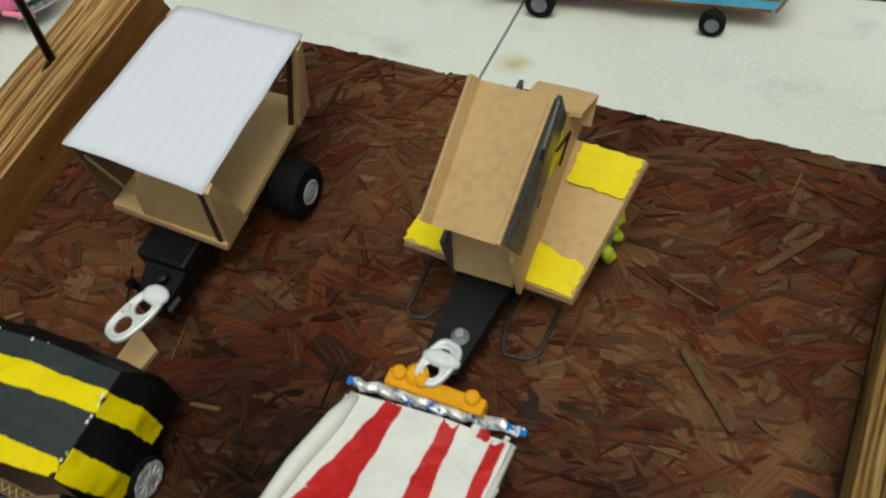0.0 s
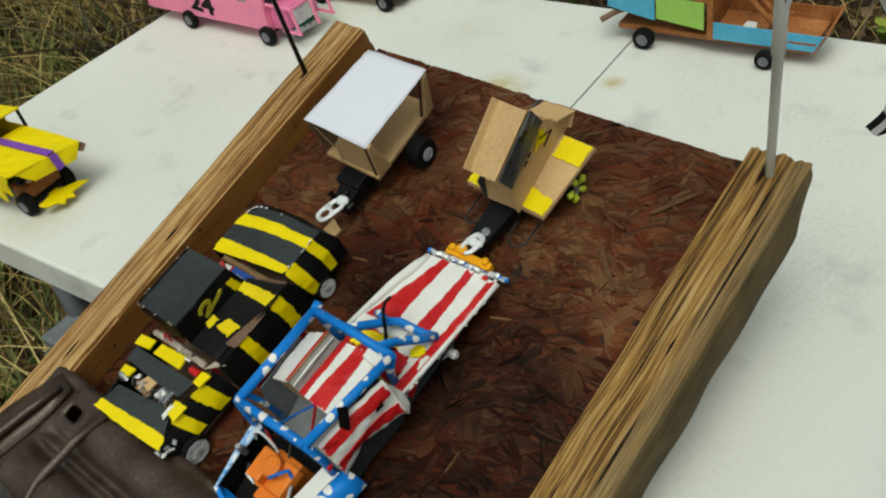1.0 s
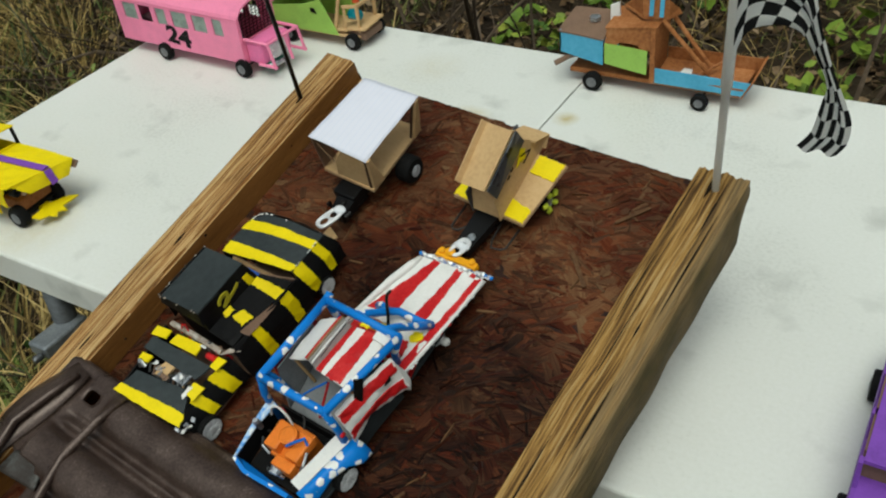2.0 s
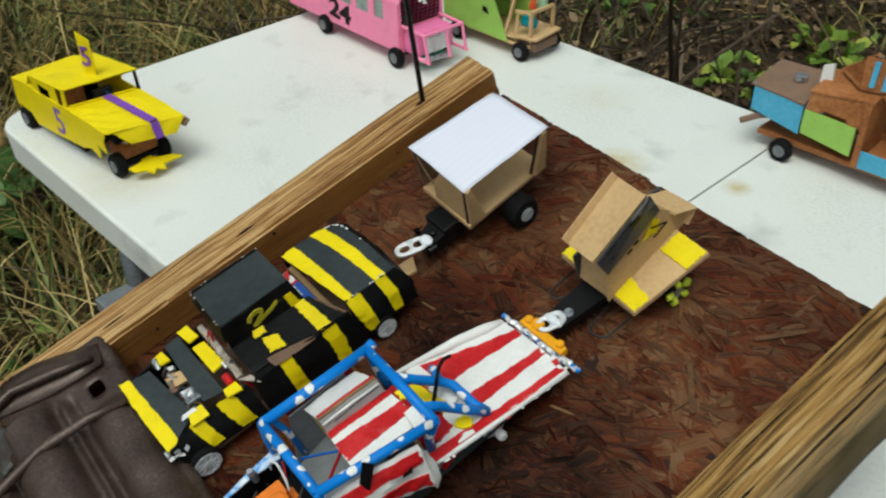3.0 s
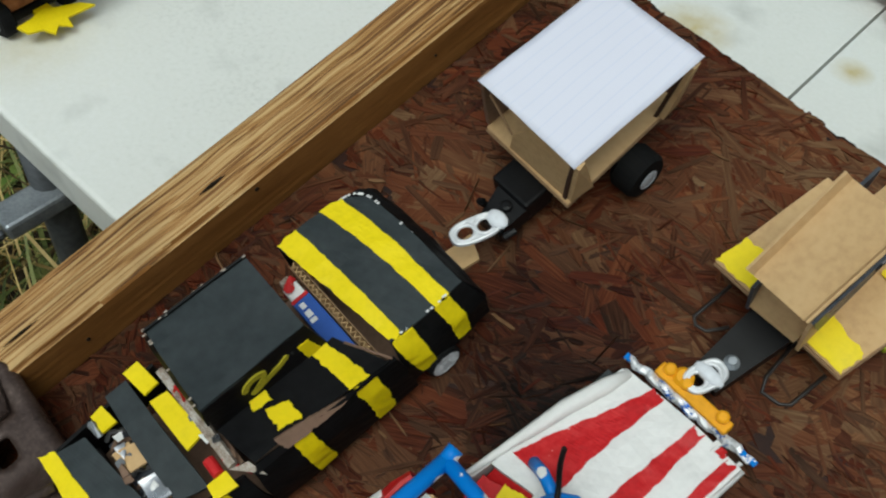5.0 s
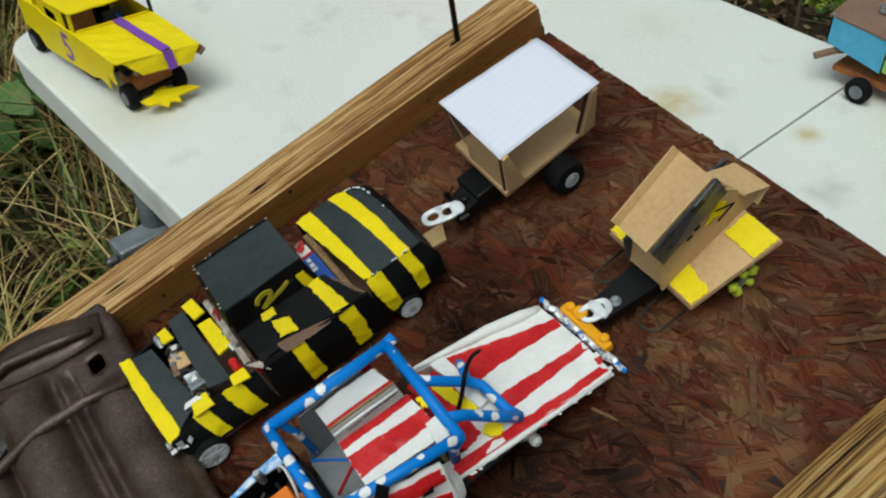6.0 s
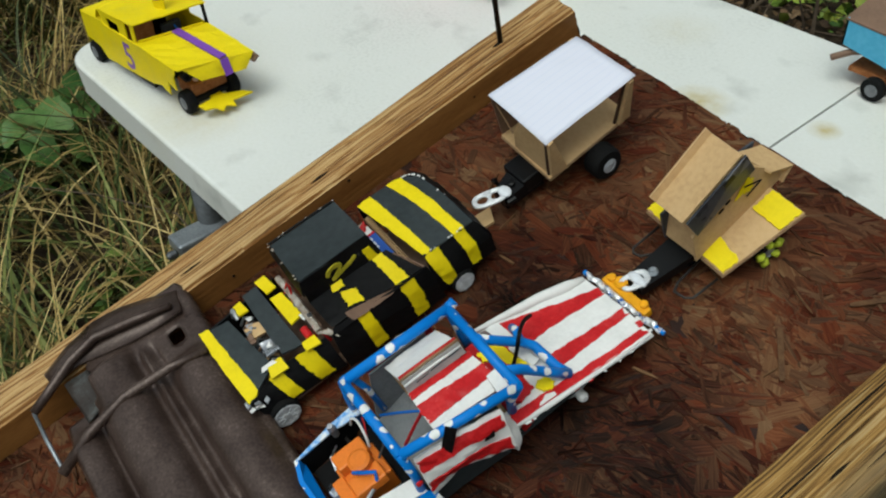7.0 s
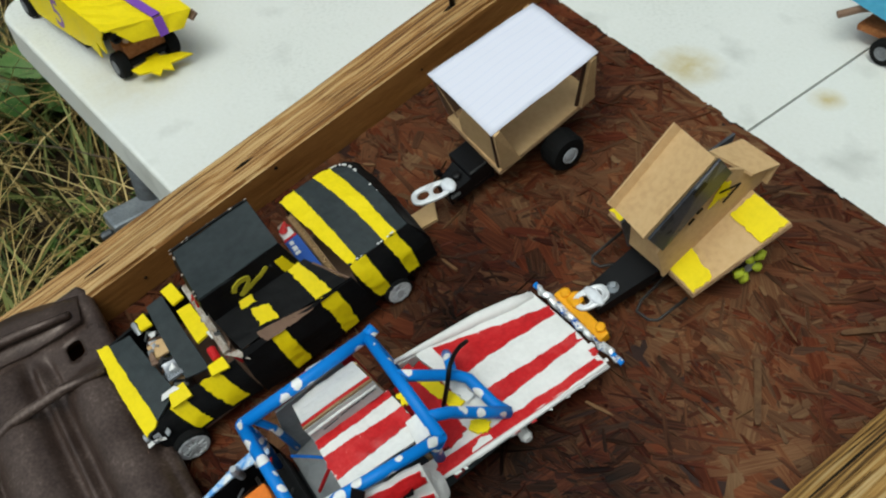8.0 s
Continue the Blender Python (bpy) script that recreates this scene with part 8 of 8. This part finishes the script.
for x, y, s in ((-0.0655, -0.0290, -1), (0.0660, -0.0330, -1), (-0.0655, 0.0290, 1), (0.0660, 0.0290, 1)):
    wq = wheel(tow, (0, 0, 0), 0.0118 if x < 0 else 0.0098, 0.0088, s, spokes=0, hub=M_HUB_DARK, hub_r=0.5)
    wq.matrix_local = pose(x, y, 0.0121 if x < 0 else 0.0101, 0, 0, 90)
part("axle", tube([(-0.0655, -0.028, 0.0128), (-0.0655, 0.028, 0.0128)], 0.0014, 6), M_ROD, tow)
part("axle", tube([(0.0660, -0.032, 0.0113), (0.0660, 0.028, 0.0113)], 0.0014, 6), M_ROD, tow)

# ---- purple car ----
violet = on_table("toy_derby_car", (1.0980, 0.1000, 0.0), "purple painted card derby car with brown windows", "toy car", "toy derby cars", 90.0)
part("body", box(-0.095, 0.095, -0.034, 0.034, 0.0130, 0.0400, 0.004), M_PURPLE, violet)
part("cabin", slab([(-0.060, -0.030, 0.0660), (0.030, -0.030, 0.0660), (0.030, 0.030, 0.0660), (-0.060, 0.030, 0.0660)], 0.0030), M_PURPLE, violet)
part("side_window", box(-0.050, 0.022, -0.0315, 0.0315, 0.0400, 0.0640), M_DULLBROWN, violet, "brown card window")
for x in (-0.058, -0.014, 0.026):
    for y in (-0.0315, 0.0315):
        part("pillar", box(x - 0.003, x + 0.003, y - 0.0015, y + 0.0015, 0.0395, 0.0640), M_PURPLE, violet)
part("silver_bumper", tube([(-0.098, -0.030, 0.018), (-0.100, 0.030, 0.018)], 0.0035, 8), M_CHROME, violet)
for x, y, s in ((-0.062, -0.0350, -1), (0.062, -0.0350, -1), (-0.062, 0.0350, 1), (0.062, 0.0350, 1)):
    wq = wheel(violet, (0, 0, 0), 0.0125, 0.0090, s, spokes=0, hub=M_HUB_DARK, hub_r=0.5)
    wq.matrix_local = pose(x, y, 0.0128, 0, 0, 90)

# ---- grass, leaves and brush round the table ----
def blade_field(name, spots, mat, label, category, rng, width=(0.0025, 0.006), length=(0.12, 0.4), lie=(0.25, 0.9), seg=3):
    """Many bent blades, each a tapered folded strip."""
    verts, faces = [], []
    for x, y in spots:
        z = ground_z(x, y)
        a = 9.0 * noise.noise(Vector((x * 2.6, y * 2.6, 11))) + rng.gauss(0, 0.75)
        ln, w = rng.uniform(*length), rng.uniform(*width)
        bend = rng.uniform(*lie)
        dx, dy = math.cos(a), math.sin(a)
        px, py, pz, tilt = x, y, z - 0.01, rng.uniform(0.05, 0.6)
        kink = rng.uniform(-0.5, 0.5)
        base = len(verts)
        for k in range(seg + 1):
            f = k / seg
            ww = w * (1 - 0.9 * f * f)
            verts.append((px - dy * ww, py + dx * ww, pz))
            verts.append((px + dy * ww, py - dx * ww, pz + ww * 0.4))
            tilt = min(1.75, tilt + bend * 1.3 / seg)
            aa = a + kink * f
            step = ln / seg
            px += math.cos(aa) * math.sin(tilt) * step
            py += math.sin(aa) * math.sin(tilt) * step
            pz = max(pz + math.cos(tilt) * step, ground_z(px, py) + 0.004 + 0.02 * rng.random())
        for k in range(seg):
            i = base + 2 * k
            faces.append((i, i + 1, i + 3, i + 2))
    me = bpy.data.meshes.new(name)
    me.from_pydata(verts, [], faces)
    me.materials.append(mat)
    return tagged(new(name, me), label, category, kind="stuff")


def leaf_field(name, spots, mat, label, category, rng, size=(0.015, 0.05), height=(0.0, 0.02), tilt=0.6):
    """Many small curled leaves, each a folded six-sided blade."""
    verts, faces = [], []
    for x, y, h in spots:
        s = rng.uniform(*size)
        m = Matrix.Translation((x, y, ground_z(x, y) + h + rng.uniform(*height) + 0.006)) @ Euler((rng.gauss(0, tilt), rng.gauss(0, tilt), rng.uniform(0, 6.28))).to_matrix().to_4x4()
        curl = rng.uniform(-0.25, 0.45)
        out = [(-0.5, 0), (-0.22, 0.27), (0.12, 0.30), (0.5, 0), (0.12, -0.30), (-0.22, -0.27)]
        base = len(verts)
        for px, py in out:
            jx, jy = px * rng.uniform(0.85, 1.15), py * rng.uniform(0.75, 1.2)
            verts.append(tuple(m @ Vector((jx * s, jy * s, s * curl * (jy * jy * 4 - jx * jx)))))
        faces += [(base, base + 1, base + 2, base + 3), (base, base + 3, base + 4, base + 5)]
    me = bpy.data.meshes.new(name)
    me.from_pydata(verts, [], faces)
    me.materials.append(mat)
    return tagged(new(name, me), label, category, kind="stuff")


def clear_of_table(x, y, pad=0.0):
    return not (-pad < x < LEN + pad and -pad < y < DEPTH + pad)


def scatter(rng, n, x0, x1, y0, y1, clump=1.2, keep=lambda x, y: True, cut=-0.15):
    out = []
    while len(out) < n:
        x, y = rng.uniform(x0, x1), rng.uniform(y0, y1)
        if noise.noise(Vector((x * clump + 7, y * clump, 3))) > cut and keep(x, y):
            out.append((x, y))
    return out


def tufts(rng, n, centres, spread):
    """Spots gathered round tuft centres."""
    out = []
    for k in range(n):
        x, y = centres[k % len(centres)]
        out.append((x + rng.gauss(0, spread), y + rng.gauss(0, spread)))
    return [p for p in out if clear_of_table(p[0], p[1], -0.05)]


rng = random.Random(31)
# meadow side: everything to the near and left side of a slanting line
meadow = lambda x, y: y < 0.35 - 0.75 * (x + 0.2) + 0.25 * noise.noise(Vector((x * 2, y * 2, 0))) or x > 1.6 and y < 0.5
woods = lambda x, y: not meadow(x, y)
blade_field("dry_grass", tufts(rng, 12500, scatter(rng, 900, -2.6, 2.4, -1.9, 2.4, 1.6, meadow, -0.35), 0.05), M_DRY, "tangled straw-coloured dry grass beside the table", "grass", rng, (0.0010, 0.0036), (0.12, 0.55), (0.5, 1.7), 5)
blade_field("green_grass", tufts(rng, 7000, scatter(rng, 620, -2.6, 2.4, -1.9, 2.4, 2.6, meadow, -0.05), 0.055), M_GRASS, "green grass growing through the dry stalks", "grass", rng, (0.0018, 0.0050), (0.12, 0.5), (0.3, 1.5), 5)
blade_field("dry_grass", scatter(rng, 2600, -3.4, 3.6, 0.0, 4.6, 1.5, woods, -0.05), M_DRY, "thin dry stalks among the fallen leaves", "grass", rng, (0.001, 0.0028), (0.15, 0.5), (0.3, 1.5), 4)
blade_field("green_grass", scatter(rng, 2600, -3.4, 3.6, 0.2, 4.6, 1.8, woods, 0.1), M_GRASS, "green grass tufts among the fallen leaves", "grass", rng, (0.0014, 0.0036), (0.08, 0.3), (0.3, 1.3), 3)
leaf_field("leaf_litter", [(x, y, 0) for x, y in scatter(rng, 26000, -3.6, 4.0, -0.6, 5.0, 0.8, woods, -1)], M_LITTER, "brown fallen leaves covering the ground", "leaves", rng, (0.016, 0.05), (0.0, 0.03), 0.45)
leaf_field("leaf_litter", [(x, y, 0) for x, y in scatter(rng, 3500, -2.6, 2.4, -1.9, 2.0, 0.8, meadow, -1)], M_LITTER, "brown fallen leaves under the grass", "leaves", rng, (0.015, 0.045), (0.0, 0.02), 0.5)


DOCK = [(-0.95, 0.13), (-0.89, 0.06), (-0.97, 0.20)]


def weeds(name, centres, rng, label, mat, size=(0.016, 0.05)):
    spots = []
    for cx, cy, r, n, h in centres:
        for k in range(n):
            a, q = rng.uniform(0, 6.28), r * math.sqrt(rng.random())
            spots.append((cx + q * math.cos(a), cy + q * math.sin(a), h * rng.random() * (1 - q / r * 0.6)))
    return leaf_field(name, spots, mat, label, "weeds", rng, size, (0.0, 0.03), 0.5)


cl = []
for x, y in scatter(rng, 95, -3.0, 3.6, 0.7, 4.2, 1.0, lambda x, y: woods(x, y) and clear_of_table(x, y, 0.12), 0.05):
    cl.append((x, y, rng.uniform(0.08, 0.26), rng.randint(25, 90), rng.uniform(0.05, 0.22)))
weeds("green_weeds", cl, rng, "low green weeds among the fallen leaves", M_LEAF)
weeds("broad_leaf_weeds", [(-0.16, -0.10, 0.13, 90, 0.10), (-0.42, 0.16, 0.18, 80, 0.12), (-0.30, 0.42, 0.15, 60, 0.12), (-0.75, -0.45, 0.2, 60, 0.08)], rng, "broad green weed leaves in the grass", M_LEAF)
weeds("bright_weeds", [(-0.09, 2.42, 0.12, 34, 0.16), (-0.13, 2.05, 0.16, 40, 0.12), (0.74, 1.90, 0.10, 26, 0.16), (0.77, 2.22, 0.10, 22, 0.16), (0.33, 2.52, 0.12, 22, 0.16), (0.67, 2.70, 0.14, 26, 0.2), (1.02, 2.05, 0.12, 24, 0.2)], random.Random(61), "bright yellow-green weeds among the fallen leaves", M_SPRING, (0.03, 0.085))


def twig_tangle(name, n, area, rng, label, r=(0.0015, 0.006), length=(0.3, 1.3), rise=(0.0, 0.5), keep=woods):
    bm = bmesh.new()
    x0, x1, y0, y1 = area
    made = 0
    while made < n:
        x, y = rng.uniform(x0, x1), rng.uniform(y0, y1)
        if not keep(x, y) or not clear_of_table(x, y, 0.06):
            continue
        made += 1
        a, e, ln, rad = rng.uniform(0, 6.28), rng.uniform(*rise), rng.uniform(*length), rng.uniform(*r)
        p = Vector((x, y, ground_z(x, y) + 0.005))
        pts, rs = [p.copy()], [rad]
        for k in range(5):
            a += rng.gauss(0, 0.3)
            e += rng.gauss(-0.05, 0.18)
            p = p + Vector((math.cos(a) * math.cos(e), math.sin(a) * math.cos(e), math.sin(e))) * ln / 5
            p.z = max(p.z, ground_z(p.x, p.y) + 0.006)
            if not clear_of_table(p.x, p.y, 0.03) and p.z > TABLE_Z - 0.1:
                break
            pts.append(p.copy())
            rs.append(rad * (1 - 0.15 * (k + 1)))
        if len(pts) > 2:
            tube(pts, rs, 5, bm)
    return tagged(part(name, bm, M_TWIG), label, "brush", kind="stuff")


twig_tangle("fallen_twigs", 420, (-3.2, 3.8, -0.3, 4.8), rng, "dead brown twigs and vines lying over the ground")
twig_tangle("dry_stems", 240, (-2.4, 3.4, 1.1, 4.6), rng, "upright dead brush stems behind the table", (0.003, 0.009), (0.4, 1.2), (0.7, 1.5))
twig_tangle("saplings", 26, (-2.0, 3.4, 1.7, 4.8), rng, "thin dark sapling stems standing behind the brush", (0.010, 0.028), (1.2, 2.4), (1.35, 1.57))
twig_tangle("dry_vines", 120, (-2.6, -0.1, -0.2, 2.2), rng, "arching dead vines beside the table end", (0.0015, 0.004), (0.4, 1.2), (0.2, 1.1))
tyre = thing("old_tyre", pose(1.62, 1.95, 0.12, 62, 0, 20), "old black rubber tyre lying among the brush", "tyre")
ring = bmesh.new()
prof = [(-0.09, 0.20), (-0.095, 0.26), (-0.08, 0.30), (-0.03, 0.315), (0.03, 0.315), (0.08, 0.30), (0.095, 0.26), (0.09, 0.20), (0.07, 0.20), (0.075, 0.25), (0.0, 0.285), (-0.075, 0.25), (-0.07, 0.20), (-0.09, 0.20)]
rows = []
for k in range(40):
    a = 2 * math.pi * k / 40
    rows.append([ring.verts.new((r * math.cos(a), r * math.sin(a), h)) for h, r in prof[:-1]])
for a, b in zip(rows, rows[1:] + rows[:1]):
    for k in range(len(a)):
        ring.faces.new((a[k], b[k], b[(k + 1) % len(a)], a[(k + 1) % len(a)]))
part("tyre_ring", ring, M_TYRE, tyre, smooth=True)


# ---- unseen trees added round the clearing to shade the low sky ----
def tree_line(rng):
    verts, faces = [], []
    for k in range(14000):
        a = radians(rng.uniform(0, 360))
        far, h = rng.uniform(5.5, 9.5), 8.0 * rng.random() ** 0.8
        # kept low on the near side to let more light in
        c = Vector((0.6 + far * math.cos(a), 0.3 + far * math.sin(a), 0.2 + h * (0.75 + 0.25 * math.sin(a * 7)) * (0.16 if 3.5 < a < 5.9 else 1.0)))
        m = Matrix.Translation(c) @ Euler((rng.uniform(-1, 1), rng.uniform(-1, 1), rng.uniform(0, 6.28))).to_matrix().to_4x4()
        s = rng.uniform(0.18, 0.5)
        base = len(verts)
        for px, py in ((-0.5, 0), (-0.2, 0.28), (0.15, 0.3), (0.5, 0), (0.15, -0.3), (-0.2, -0.28)):
            verts.append(tuple(m @ Vector((px * s * rng.uniform(0.8, 1.2), py * s * rng.uniform(0.8, 1.2), 0.12 * s * py))))
        faces += [(base, base + 1, base + 2, base + 3), (base, base + 3, base + 4, base + 5)]
    me = bpy.data.meshes.new("tree_line")
    me.from_pydata(verts, [], faces)
    me.materials.append(M_LEAF)
    return tagged(new("tree_line", me), "unseen dark leafy trees added to shade the low sky", "trees", kind="stuff")


tree_line(random.Random(77))
trunks = bmesh.new()
for k in range(36):
    a, far = radians(-5 + 10 * k + 4 * math.sin(k * 2.3)), 6.5 + 2.0 * math.sin(k * 1.7)
    x, y = 0.6 + far * math.cos(a), 0.3 + far * math.sin(a)
    tube([(x, y, -0.15), (x + 0.05, y, 2.0), (x + 0.1 * math.sin(k), y + 0.1, 5.0), (x, y, 7.5)], [0.14, 0.11, 0.08, 0.03], 8, trunks)
tagged(part("tree_trunks", trunks, M_TWIG), "unseen dark trunks added under the shading leaves", "trees", kind="stuff")


# broad dock leaves beside the table end
dock = random.Random(12)
verts, faces = [], []
for k in range(26):
    cx, cy = DOCK[k % len(DOCK)]
    x, y, z = cx + dock.gauss(0, 0.05), cy + dock.gauss(0, 0.05), 0.06 + 0.14 * dock.random()
    m = Matrix.Translation((x, y, z)) @ Euler((dock.gauss(0, 0.35), dock.gauss(0, 0.35), dock.uniform(0, 6.28))).to_matrix().to_4x4()
    ln, wd, base = dock.uniform(0.08, 0.13), dock.uniform(0.024, 0.040), len(verts)
    for i in range(9):
        f = i / 8
        w = wd * math.sin(math.pi * min(1, f * 0.92 + 0.06)) ** 0.7 * (1 + 0.12 * math.sin(i * 2.6 + k))
        droop = -0.35 * ln * f * f
        for q in (-1, -0.5, 0, 0.5, 1):
            verts.append(tuple(m @ Vector((ln * (f - 0.3), q * w, droop + 0.25 * w * abs(q) + 0.0015 * math.sin(i * 3 + q * 5)))))
    for i in range(8):
        for q in range(4):
            a = base + 5 * i + q
            faces.append((a, a + 1, a + 6, a + 5))
me = bpy.data.meshes.new("dock_leaves")
me.from_pydata(verts, [], faces)
me.materials.append(M_DOCK)
for p in me.polygons:
    p.use_smooth = True
tagged(new("dock_leaves", me), "broad green dock leaves among the grass", "weeds", kind="stuff")

far_rng = random.Random(91)
ring_spots = []
while len(ring_spots) < 9000:
    x, y = far_rng.uniform(-6, 7), far_rng.uniform(-6, 7)
    if not (-2.5 < x < 2.3 and -1.8 < y < 2.3) and noise.noise(Vector((x * 0.8, y * 0.8, 4))) > -0.3:
        ring_spots.append((x, y))
blade_field("dry_grass", ring_spots[:4500], M_DRY, "dry grass over the wider clearing", "grass", far_rng, (0.002, 0.006), (0.15, 0.55), (0.5, 1.6), 3)
blade_field("green_grass", ring_spots[4500:], M_GRASS, "green grass over the wider clearing", "grass", far_rng, (0.002, 0.006), (0.12, 0.5), (0.3, 1.4), 3)
leaf_field("leaf_litter", [(x + 0.2, y + 0.1, 0) for x, y in ring_spots], M_LITTER, "fallen leaves over the wider clearing", "leaves", far_rng, (0.03, 0.08), (0.0, 0.02), 0.4)
